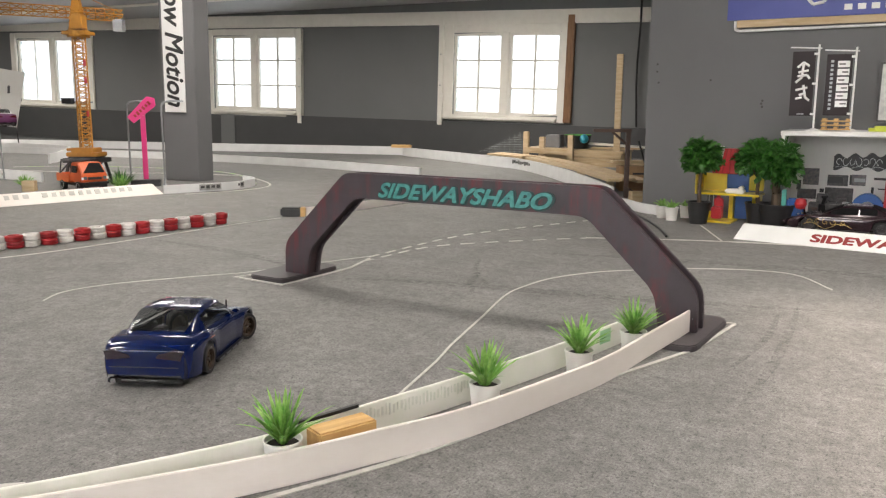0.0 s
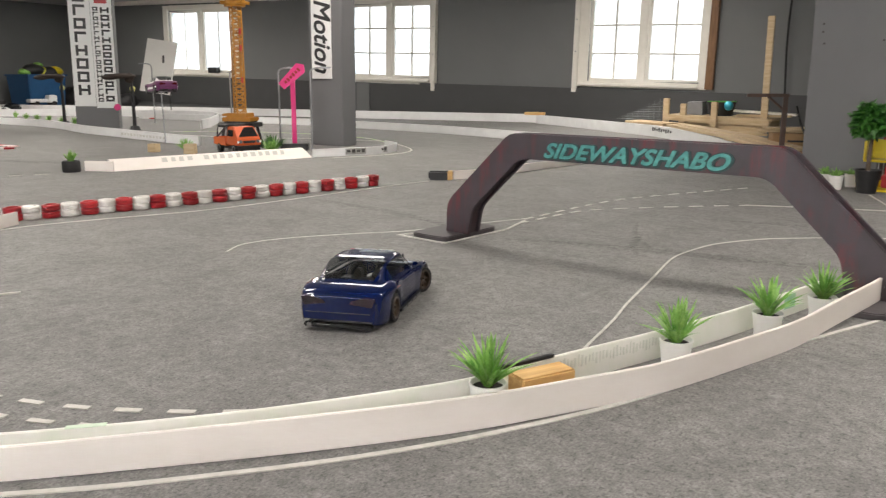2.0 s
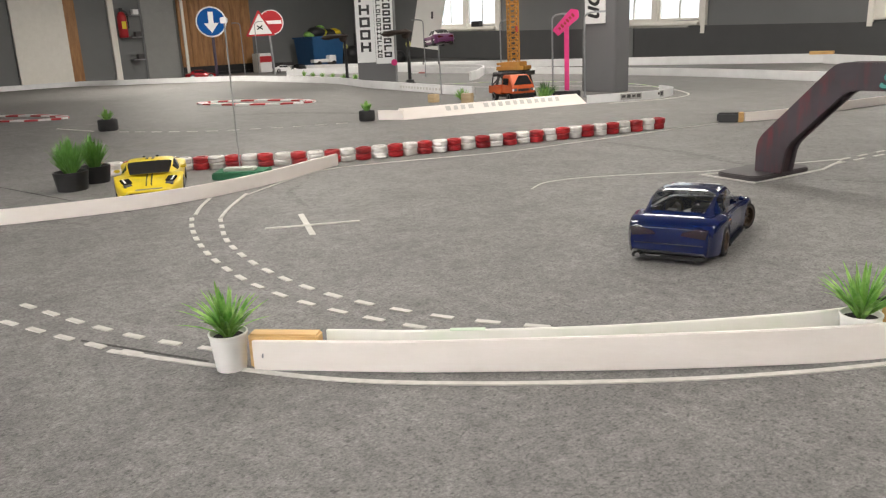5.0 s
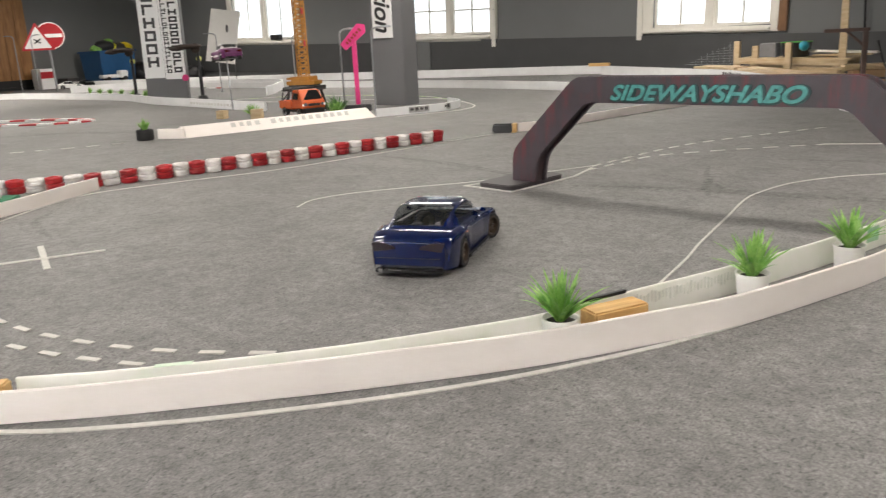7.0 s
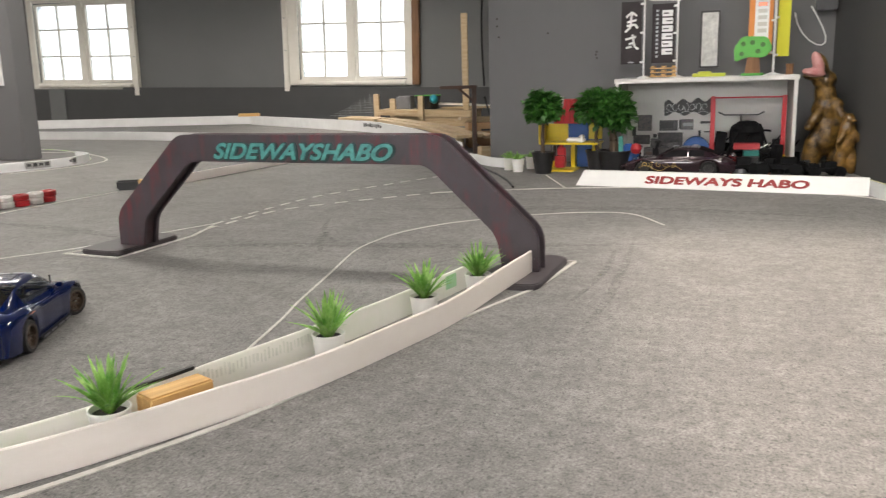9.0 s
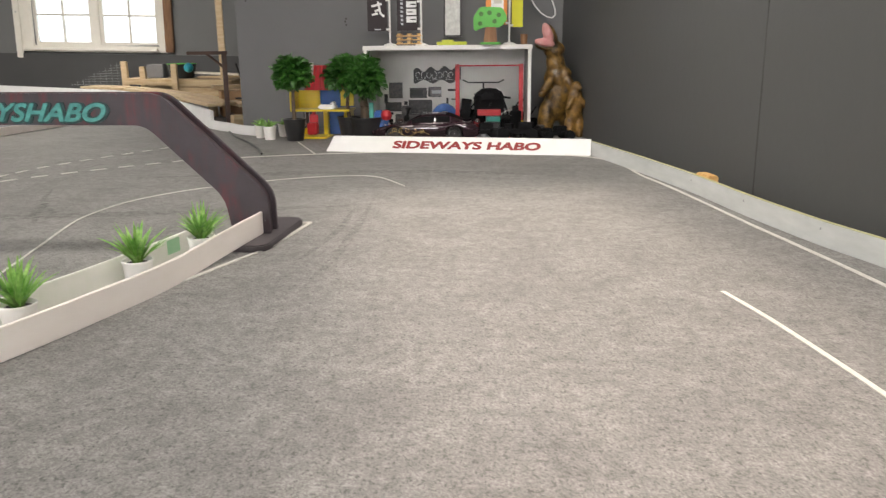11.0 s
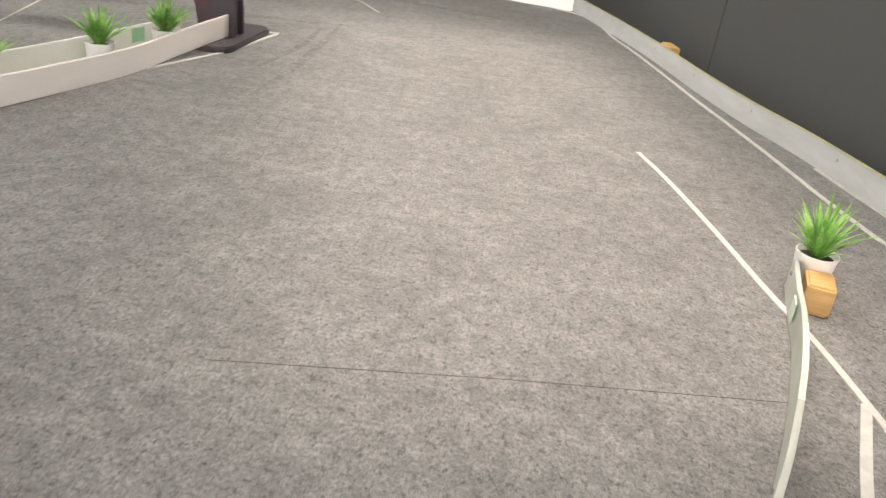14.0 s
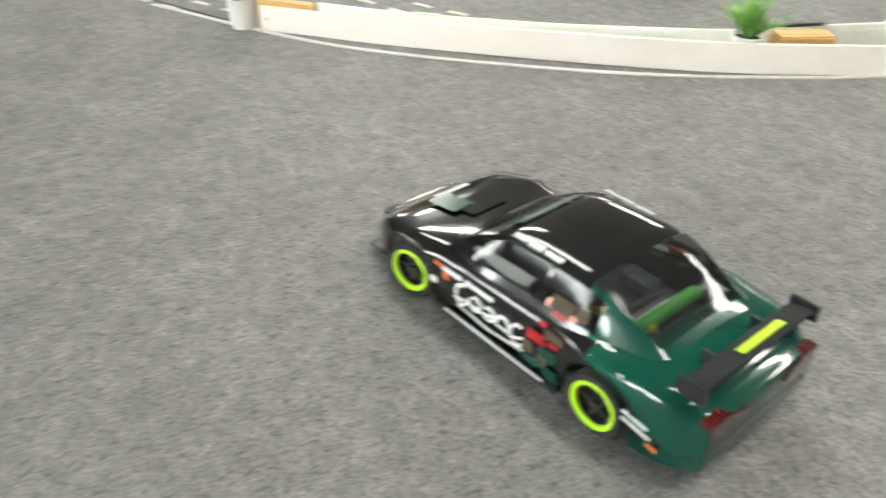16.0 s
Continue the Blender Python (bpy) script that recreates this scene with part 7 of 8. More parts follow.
# ---- island: crane, pickup, signs, lamps ----
def lattice(a, b, w, bays, r):
    """A square lattice boom from a to b."""
    a, b = Vector(a), Vector(b)
    d = (b - a).normalized()
    u = d.orthogonal().normalized()
    v = d.cross(u)
    s = Shape()
    corner = [(u * p + v * q) * w / 2 for p, q in ((-1, -1), (1, -1), (1, 1), (-1, 1))]
    for c in corner:
        s.rod(a + c, b + c, r, seg=6)
    for k in range(bays):
        p, q = a.lerp(b, k / bays), a.lerp(b, (k + 1) / bays)
        for i in range(4):
            c, e = corner[i], corner[(i + 1) % 4]
            s.rod(p + c, p + e, r * 0.7, seg=5)
            s.rod(p + c, q + e, r * 0.7, seg=5)
    return s


crane = thing("model_crane", None, None, "tall ochre lattice model crane on a black stand", "crane", pose(-4.73, 4.30, 0, 0, 0, 20) @ Matrix.Diagonal((1, 1, 0.925, 1)))
for x in (-1, 1):
    for y in (-1, 1):
        part("stand_leg", Shape().rod((x * 0.13, y * 0.10, 0), (x * 0.095, y * 0.07, 0.19), 0.012), BLACK, crane)
        part("stand_brace", Shape().rod((x * 0.13, y * 0.105, 0.004), (-x * 0.095, y * 0.075, 0.19), 0.007), BLACK, crane)
part("stand_top", Shape().box((0, 0, 0.195), (0.27, 0.19, 0.035)).box((0, 0, 0.217), (0.20, 0.15, 0.014)), BLACK, crane, "black steel stand", bevel=0.003)
part("base_frame", Shape().box((0, 0, 0.240), (0.23, 0.15, 0.032)).box((0, 0, 0.27), (0.16, 0.14, 0.04)).box((-0.10, 0, 0.275), (0.05, 0.10, 0.02)), CRANE_YELLOW, crane, bevel=0.004)
part("mast", lattice((0, 0, 0.28), (0, 0, 1.13), 0.066, 20, 0.0062), CRANE_YELLOW, crane)
part("slewing_ring", Shape().lathe([(0.0001, 1.12), (0.075, 1.12), (0.08, 1.14), (0.075, 1.17), (0.0001, 1.17)], 20).box((0, 0, 1.15), (0.17, 0.14, 0.025)), CRANE_YELLOW, crane)
part("cab", Shape().box((0.03, -0.05, 1.225), (0.09, 0.08, 0.10)), CRANE_YELLOW, crane, bevel=0.006)
part("tower_head", Shape().add([(-0.05, -0.04, 1.17), (0.05, -0.04, 1.17), (0.05, 0.04, 1.17), (-0.05, 0.04, 1.17), (-0.015, -0.015, 1.46), (0.015, -0.015, 1.46), (0.015, 0.015, 1.46), (-0.015, 0.015, 1.46)],
                               [(3, 2, 1, 0), (0, 1, 5, 4), (1, 2, 6, 5), (2, 3, 7, 6), (3, 0, 4, 7), (4, 5, 6, 7)]), CRANE_YELLOW, crane)
JIB = Vector((-0.86, -0.50, 0)).normalized()
part("jib", lattice(Vector((0, 0, 1.30)), JIB * 1.1 + Vector((0, 0, 1.31)), 0.06, 16, 0.0045), CRANE_YELLOW, crane)
part("counter_jib", lattice(Vector((0, 0, 1.30)), -JIB * 0.30 + Vector((0, 0, 1.295)), 0.06, 5, 0.0045), CRANE_YELLOW, crane)
part("counterweight", Shape().box(-JIB * 0.27 + Vector((0, 0, 1.22)), (0.07, 0.06, 0.09)), STEEL, crane, bevel=0.004)
part("tie_rod", Shape().rod((0, 0, 1.45), JIB * 0.8 + Vector((0, 0, 1.33)), 0.003, seg=5).rod((0, 0, 1.45), -JIB * 0.28 + Vector((0, 0, 1.32)), 0.003, seg=5), CRANE_YELLOW, crane)
for z in (0.55, 0.80, 0.93):
    part("red_sign", Shape().box((0.045, -0.03, z), (0.004, 0.03, 0.045)), RED_PAINT, crane)

TRUCK_RED = material("orange_red_lacquer", (0.60, 0.105, 0.02), 0.35, second=(0.50, 0.07, 0.012), scale=20, coat=0.3)
truck = thing("model_pickup", None, None, "orange-red model pickup with a black cargo frame", "model car", pose(-4.49, 4.035, 0.0, 0, 0, -18) @ Matrix.Scale(1.07, 4), group="model cars")
part("cab", Shape().add([(0.0, -0.085, 0.06), (0.17, -0.085, 0.06), (0.17, 0.085, 0.06), (0.0, 0.085, 0.06), (0.01, -0.072, 0.178), (0.10, -0.072, 0.178), (0.10, 0.072, 0.178), (0.01, 0.072, 0.178), (0.165, -0.08, 0.11), (0.165, 0.08, 0.11)],
                        [(3, 2, 1, 0), (0, 1, 8, 5, 4), (1, 2, 9, 8), (2, 3, 7, 6, 9), (3, 0, 4, 7), (4, 5, 6, 7), (8, 9, 6, 5)]), TRUCK_RED, truck, bevel=0.005)
part("windscreen", Shape().add([(0.1625, -0.068, 0.1165), (0.1625, 0.068, 0.1165), (0.106, 0.062, 0.1735), (0.106, -0.004, 0.1735)], [(0, 1, 2, 3)]), BLACK_GLOSS, truck)
for s in (-1, 1):
    part("side_window", Shape().box((0.068, s * 0.081, 0.137), (0.075, 0.004, 0.042), Matrix.Rotation(radians(s * 7), 3, "X")), BLACK_GLOSS, truck)
    part("bed_side", Shape().box((-0.095, s * 0.083, 0.078), (0.19, 0.006, 0.05)), TRUCK_RED, truck, bevel=0.002)
    part("headlamp", Shape().rod((0.168, s * 0.06, 0.085), (0.174, s * 0.06, 0.085), 0.011, seg=12), LENS, truck)
    part("frame_rail", Shape().rod((-0.17, s * 0.07, 0.10), (-0.16, s * 0.06, 0.185), 0.004).rod((-0.01, s * 0.07, 0.10), (-0.02, s * 0.06, 0.185), 0.004).rod((-0.16, s * 0.06, 0.185), (-0.02, s * 0.06, 0.185), 0.006).rod((-0.17, s * 0.07, 0.10), (-0.02, s * 0.06, 0.185), 0.005), BLACK, truck)
    part("frame_bar", Shape().rod((-0.09 + s * 0.07, -0.06, 0.185), (-0.09 + s * 0.07, 0.06, 0.185), 0.006), BLACK, truck)
    part("turn_lamp", Shape().box((0.171, s * 0.078, 0.083), (0.006, 0.012, 0.014)), WHITE, truck, bevel=0.001)
part("bed_floor", Shape().box((-0.095, 0, 0.055), (0.19, 0.165, 0.010)).box((-0.19, 0, 0.078), (0.006, 0.165, 0.05)), TRUCK_RED, truck, bevel=0.002)
part("grille", Shape().box((0.172, 0, 0.083), (0.004, 0.085, 0.016)), BLACK, truck)
part("bumper", Shape().box((0.175, 0, 0.052), (0.010, 0.17, 0.014)), BLACK, truck, bevel=0.002)
part("chassis", Shape().box((0, 0, 0.04), (0.34, 0.12, 0.02)), BLACK, truck)
for x in (-0.11, 0.115):
    for s in (-1, 1):
        wheel(truck, x, s * 0.075, 0, STEEL, BLACK)

arrow = thing("pink_arrow_sign", None, None, "hot pink model road sign with a slanting arrow panel", "sign", pose(-4.30, 4.42, 0, 0, 0, 38))
part("sign_base", Shape().box((0, 0, 0.025), (0.20, 0.12, 0.05)), BLACK, arrow, bevel=0.005)
part("post", Shape().box((0, 0, 0.275), (0.034, 0.02, 0.47)), PINK, arrow, bevel=0.002)
panel = rounded([(-0.110, -0.030), (0.085, -0.044), (0.118, 0.0), (0.085, 0.044), (-0.110, 0.030)], [0.004] * 5, 2)
part("arrow_panel", Shape().prism(panel, 0.012, Matrix.Translation((0.0, -0.022, 0.54)) @ Matrix.Rotation(radians(-43), 4, "Y")), PINK, arrow, bevel=0.001)
scribble = Shape()
for i in range(6):
    scribble.box(((-0.065 + i * 0.026) * 0.731, -0.024, 0.54 + (-0.065 + i * 0.026) * 0.682), (0.016, 0.003, 0.020 + 0.008 * (i % 2)), Matrix.Rotation(radians(-43), 3, "Y"))
part("print", scribble, DARK_RED, arrow, "dark unreadable script")


def street_lamp(x, y, h, reach, turn, mat_, label):
    ob = thing("street_lamp", None, None, label, "model street lamp", pose(x, y, 0, 0, 0, turn), group="model street lamps")
    arm = [(0, 0, 0), (0, 0, h * 0.93)] + [(reach * (1 - math.cos(a)) * 0.5, 0, h * 0.93 + h * 0.06 * math.sin(a)) for a in (0.5, 1.0, 1.5)] + [(reach, 0, h)]
    part("pole", Shape().tube(arm, 0.007, 8), mat_, ob)
    part("lamp_head", Shape().box((reach + 0.03, 0, h - 0.002), (0.07, 0.022, 0.014)), mat_, ob, bevel=0.003)
    part("foot", Shape().lathe([(0.0001, 0), (0.018, 0), (0.012, 0.02), (0.0001, 0.02)], 12), mat_, ob)


street_lamp(-4.413, 4.39, 0.60, 0.09, 25, STEEL, "thin grey model street lamp")
street_lamp(-4.152, 4.445, 0.60, 0.09, 25, STEEL, "thin grey model street lamp by the pillar")
street_lamp(-5.9, 5.3, 0.60, 0.07, 25, STEEL, "thin grey model street lamp behind the crane")
street_lamp(-8.35, 6.35, 0.70, 0.10, 200, STEEL, "thin grey model street lamp on the far lane")
street_lamp(-12.4, 5.9, 0.85, 0.10, 200, STEEL, "thin pale model street lamp before the door")
street_lamp(-12.3, 6.1, 0.85, 0.10, 20, STEEL, "thin pale model street lamp before the door")


RUST_DARK = material("dark_rust", (0.035, 0.022, 0.016), 0.8, second=(0.018, 0.012, 0.010), scale=30, bump=0.3)


def lantern(x, y, turn):
    ob = thing("black_lantern_post", None, None, "black model street lantern with drooping dark brown hood", "model street lamp", pose(x, y, 0, 0, 0, turn), group="model lanterns")
    part("post", Shape().rod((0, 0, 0), (0, 0, 0.50), 0.02, 0.014).lathe([(0.0001, 0), (0.06, 0), (0.04, 0.05), (0.0001, 0.05)], 12), BLACK, ob)
    part("hood", lump([((0.11, 0, 0.545), (0.16, 0.09, 0.026), 0), ((0.20, 0.02, 0.53), (0.08, 0.07, 0.024), 0), ((0.02, 0, 0.525), (0.05, 0.05, 0.05), 0)], 6), RUST_DARK, ob, "drooping dark brown hood", smooth=True)
    part("globe", Shape().lathe([(0.0001, 0.39), (0.02, 0.395), (0.03, 0.42), (0.02, 0.445), (0.0001, 0.45)], 12, (0.0, -0.03, 0)), material("pale_yellow_globe", (0.5, 0.5, 0.12), 0.4, scale=30), ob)


lantern(-7.23, 5.225, 227)
lantern(-8.70, 5.40, 227)

wreck = model_car("plum model coupe with a white roof shown on a thin pole", pose(-5.62, 4.30, 0.405, 0, 3, 158) @ Matrix.Diagonal((0.98, 0.95, 1.1, 1)), COUPE, PURPLE, lip=CHROME, spoke=CHROME, scale=0.92, roof_paint=WHITE_VINYL)
part("display_pole", Shape().rod((0, 0, -0.398), (0, 0, 0.012), 0.007), STEEL, wreck, "thin grey display pole")
for q in (-1, 1):
    decal(wreck, "flank_panel", WHITE_VINYL, [(0.0, q * 0.0962, 0.040, 0.15, 0.016, 0, 0), (-0.16, q * 0.0978, 0.045, 0.05, 0.012, 0, -q * 5)], "pale panel along the flank")


# dark tyre pots with grass at the lane ends, and greenery of the island
def tyre_pot(x, y, seed, label, wide=1.0, tall=1.0):
    ob = thing("tyre_pot", None, None, label, "potted plant", pose(x, y, 0, 0, 0, seed * 20) @ Matrix.Diagonal((wide, wide, tall, 1)), group="tyre pots")
    part("tyre", Shape().lathe([(0.03, 0.0), (0.058, 0.0), (0.064, 0.008), (0.064, 0.062), (0.058, 0.07), (0.04, 0.07), (0.036, 0.05), (0.0001, 0.05)], 20), RUBBER, ob, smooth=True)
    part("foliage", tuft(40, 0.11, 0.05, 0.010, seed, base=0.05), GRASS, ob)


tyre_pot(-4.385, 2.665, 41, "black tyre used as a pot with green grass", 0.78, 0.90)
tyre_pot(-5.62, 1.50, 42, "black tyre used as a pot with grass on the far lane", 0.96, 1.03)
def grass_planter(x, y, seed, wide, tall, label):
    ob = thing("grass_planter", None, None, label, "potted plant", pose(x, y, 0), group="grass planters")
    part("planter", Shape().lathe([(0.0001, 0), (0.050 * wide, 0), (0.060 * wide, 0.062 * tall), (0.055 * wide, 0.062 * tall), (0.048 * wide, 0.05 * tall), (0.0001, 0.05 * tall)], 24), BLACK, ob, smooth=True)
    tagged(part("foliage", tuft(240, 0.15 * tall, 0.062 * wide, 0.006, seed, 0.25, 0.04 * tall), GRASS_MID, ob, "dense green blades"), kind="stuff")


grass_planter(-3.37, 0.628, 44, 1.05, 1.12, "dense green grass in a round black planter")
grass_planter(-3.475, 0.748, 45, 0.95, 1.05, "dark green grass in a low black planter by the tyre wall")
for i, (x, y, s) in enumerate(((-4.33, 4.22, 1.5), (-4.95, 3.95, 1.0), (-4.28, 4.16, 1.1))):
    thing("island_shrub", tuft(60, 0.11 * s, 0.07 * s, 0.008, 60 + i, 0.4), GRASS_DARK if i == 0 else GRASS, "small green shrub on the island", "plant", pose(x, y, 0), kind="stuff")
for i in range(7):
    thing("verge_plant", tuft(26, 0.10, 0.05, 0.012, 80 + i, 0.4), GRASS, "small green plant along the back lane", "plant", pose(-11.0 + i * 0.42, 6.15 - 0.10 * i, 0), kind="stuff", group="verge plants")
timber_block(-4.72, 3.80, 0, (0.08, 0.06, 0.07), 30, "pale pine block on the island", PALE_PINE)
timber_block(-5.05, 3.75, 0, (0.07, 0.06, 0.06), 10, "pale pine block behind the sponsor board", PALE_PINE)

# road signs
marker = thing("marker_pole", None, None, "thin grey pole with a white clip on a green felt block", "marker pole", pose(-3.06, 1.15, 0, 0, 0, 47))
part("mat", Shape().box((0.005, 0.006, 0.014), (0.20, 0.12, 0.028)), material("green_felt", (0.03, 0.16, 0.08), 0.9, scale=80), marker, "dark green felt block", bevel=0.004)
part("foot", Shape().box((0.0, 0.0, 0.034), (0.12, 0.05, 0.012)), BOARD_GREY, marker, bevel=0.003)
part("pole", Shape().rod((0, 0, 0.04), (-0.012, 0.045, 0.585), 0.0030), material("dull_grey_pole", (0.26, 0.26, 0.26), 0.5, scale=30), marker)
part("clip", Shape().box((-0.012, 0.042, 0.578), (0.026, 0.014, 0.022)), WHITE, marker, "small white clip", bevel=0.003)
disc_m = Matrix.Rotation(radians(90), 3, "X")
blue_sign = thing("road_sign", None, None, "round blue arrow sign on a dark pole before the wooden door", "road sign", pose(-12.85, 5.63, 0, 0, 0, 65))
part("pole", Shape().rod((0, 0.015, 0), (0, 0.015, 0.92), 0.024), material("dark_violet_pole", (0.05, 0.035, 0.06), 0.5, scale=20), blue_sign, "dark violet pole")
part("rim", Shape().lathe([(0.0001, 0.0), (0.238, 0.0), (0.238, 0.012), (0.0001, 0.012)], 40, (0, -0.010, 0.885), disc_m), WHITE, blue_sign)
part("disc", Shape().lathe([(0.0001, 0.013), (0.216, 0.013), (0.216, 0.018), (0.0001, 0.018)], 40, (0, -0.010, 0.885), disc_m), material("sign_blue", (0.002, 0.085, 0.32), 0.55, scale=20, specular=0.15), blue_sign)
part("arrow", Shape().prism([(-0.040, 0.155), (0.040, 0.155), (0.040, -0.020), (0.115, -0.020), (0.0, -0.170), (-0.115, -0.020), (-0.040, -0.020)], 0.004, Matrix.Translation((0, -0.034, 0.885))), WHITE, blue_sign)
no_entry = thing("road_sign", None, None, "round red no-entry sign with a red triangle sign on one pole", "road sign", pose(-12.55, 6.48, 0, 0, 0, 64))
part("pole", Shape().rod((0.03, 0.02, 0), (0.0, 0.02, 0.95), 0.018), STEEL, no_entry)
part("rim", Shape().lathe([(0.0001, 0.0), (0.20, 0.0), (0.20, 0.012), (0.0001, 0.012)], 32, (0.05, 0, 0.84), disc_m), WHITE, no_entry)
part("disc", Shape().lathe([(0.0001, 0.013), (0.185, 0.013), (0.185, 0.018), (0.0001, 0.018)], 32, (0.05, 0, 0.84), disc_m), RED_PAINT, no_entry)
part("bar", Shape().box((0.08, -0.022, 0.84), (0.27, 0.006, 0.055)), WHITE, no_entry)
part("triangle_rim", Shape().prism(rounded([(-0.38, 0.63), (0.10, 0.63), (-0.14, 1.05)], [0.035] * 3), 0.008, Matrix.Translation((0, -0.04, 0))), RED_PAINT, no_entry)
part("triangle", Shape().prism(rounded([(-0.330, 0.66), (0.050, 0.66), (-0.14, 0.985)], [0.02] * 3), 0.004, Matrix.Translation((0, -0.046, 0))), WHITE, no_entry)
part("symbol", Shape().box((-0.14, -0.049, 0.765), (0.11, 0.003, 0.02), Matrix.Rotation(radians(35), 3, "Y")).box((-0.14, -0.049, 0.765), (0.11, 0.003, 0.02), Matrix.Rotation(radians(-35), 3, "Y")), BLACK, no_entry)


# ---- banners on the pillars ----
def pillar_banner(m, w, z0, z1, marks, label, stripe_mat):
    ob = thing("pillar_banner", Shape().box((0, -0.006, (z0 + z1) / 2), (w, 0.008, z1 - z0)), WHITE_VINYL, label, "banner", m)
    for x, z, l, h, k in marks:
        part("print_bar", Shape().box((x, -0.0115, z), (l, 0.002, h), Matrix.Rotation(radians(k), 3, "Y")), stripe_mat, ob)
    return ob


b0 = pillar_banner(pose(-4.40, 5.03 - 0.1675, 0, 0, 0.7, -1), 0.20, 0.52, CEILING - 0.01, [], "tall white banner with black brush script on the pillar", BLACK)
lettering("painted_words", "ow Motion", 0.235, BLACK, b0, pose(0.005, -0.0105, 0.99) @ pose(0, 0, 0, 90) @ pose(0, 0, 0, 0, 0, -90), 0.001, 0.30, 0.80, "heavy black slanted words running down the banner", 0.005)


def block_print(z0, z1, x, w, count, seed, stroke):
    """Upright block print: a column of open squares and bars."""
    rr, out = random.Random(seed), []
    step = (z1 - z0) / count
    for k in range(count):
        zc, h = z0 + step * (k + 0.5), step * 0.8
        kind = rr.randrange(3)
        out.append((x - w / 2 + stroke / 2, zc, stroke, h, 0))
        if kind != 1:
            out.append((x + w / 2 - stroke / 2, zc, stroke, h * 0.97, 0))
        out.append((x, zc + (h / 2 - stroke / 2) * (1 if kind else 0), w * 0.96, stroke * 0.98, 0))
        if kind == 2:
            out.append((x, zc - h / 2 + stroke / 2, w * 0.94, stroke * 0.96, 0))
    return out


pillar_banner(pose(-7.755 - 0.0725, 5.17 - 0.0755, 0, 0, 0.7, 46), 0.205, 0.24, CEILING - 0.01, block_print(0.34, 1.8, 0.0, 0.115, 11, 3, 0.028), "tall white banner with black block print on the pillar", BLACK)
b2 = pillar_banner(pose(-7.755 + 0.0725, 5.17 + 0.0755, 0, 0, 0.7, 46), 0.205, 0.22, CEILING - 0.01, block_print(0.28, 1.24, 0.035, 0.085, 13, 5, 0.02) + block_print(0.28, 1.24, -0.055, 0.05, 20, 6, 0.012), "tall white banner with dense black print on the pillar", BLACK)
part("red_top", Shape().box((0.0, -0.0125, 1.35), (0.12, 0.002, 0.16)), RED_PAINT, b2, "red emblem")
part("wrapped_tail", Shape().rod((0.10, -0.02, 0.23), (0.10, -0.035, 0.23), 0.035, seg=12), PINK, b2, "pink round tag")

# ---- west end: doors, bin, extinguisher, easel ----
WEST = -14.5
DOOR_GREY = material("grey_door_paint", (0.29, 0.29, 0.28), 0.5, second=(0.24, 0.24, 0.235), scale=6, bump=0.1)
door = thing("door_1", None, None, "tall brown boarded wooden door", "door", pose(WEST, 6.56, 0), kind="structure")
for i in range(7):
    part("plank", Shape().box((0.02 + 0.004 * (i % 2), -0.70 + i * 0.20, 1.0), (0.04, 0.192, 1.66)), DOOR_WOOD, door, bevel=0.004)
part("threshold", Shape().box((0.03, 0, 0.03), (0.06, 1.6, 0.05)), BLACK, door)
# black strip stands in for the shade in the gap below the planks
part("gap_shade", Shape().box((0.008, -0.10, 0.11), (0.012, 1.38, 0.12)), BLACK, door, "black strip painted in for the shade under the planks")
thing("pale_batten", Shape().box((0, 0, 0.93), (0.03, 0.045, 1.84)), TRIM, "tall white batten leaning on the door", "batten", pose(WEST + 0.22, 5.77, 0, -1.5, -3, 0))
thing("door_2", Shape().box((0, 0, 0.92), (0.05, 0.58, 1.84)).box((0.03, 0, 0.55), (0.02, 0.54, 0.012)).box((0.03, 0, 1.12), (0.02, 0.54, 0.012)), DOOR_GREY, "plain mid grey panel door", "door", pose(WEST + 0.03, 5.41, 0), kind="structure", bevel=0.004)
thing("trim_post_west", Shape().box((0, 0, 0.92), (0.06, 0.10, 1.84)), TRIM, "white painted door post", "post", pose(WEST + 0.03, 4.62, 0), kind="structure", bevel=0.004)
thing("door_3", Shape().box((0, 0, 0.92), (0.05, 0.17, 1.84)), DOOR_WOOD, "narrow brown wooden leaf beside the cream panel", "door", pose(WEST + 0.03, 3.965, 0), kind="structure", bevel=0.004)
thing("trim_post_west_2", Shape().box((0, 0, 0.92), (0.06, 0.80, 1.84)), TRIM, "wide cream painted panel", "panel", pose(WEST + 0.03, 3.475, 0), kind="structure", bevel=0.004)
ext = thing("fire_extinguisher", None, None, "red fire extinguisher hanging on the end wall", "fire extinguisher", pose(WEST + 0.09, 4.77, 0.72))
part("cylinder", Shape().lathe([(0.0001, 0), (0.065, 0.0), (0.075, 0.02), (0.075, 0.34), (0.05, 0.40), (0.025, 0.42), (0.0001, 0.42)], 20), RED_PAINT, ext, smooth=True)
part("valve", Shape().box((0, 0, 0.45), (0.05, 0.04, 0.06)).tube([(0, 0.03, 0.45), (0.02, 0.09, 0.40), (0.03, 0.09, 0.15)], 0.010), BLACK, ext)
part("label_field", Shape().box((0.073, 0, 0.2), (0.01, 0.07, 0.12)), YELLOW, ext, "yellow label")
rack = thing("wall_rack", None, None, "narrow dark rack with bottles and boxes", "rack", pose(WEST + 0.12, 4.95, 0) @ Matrix.Diagonal((1, 0.6, 1, 1)))
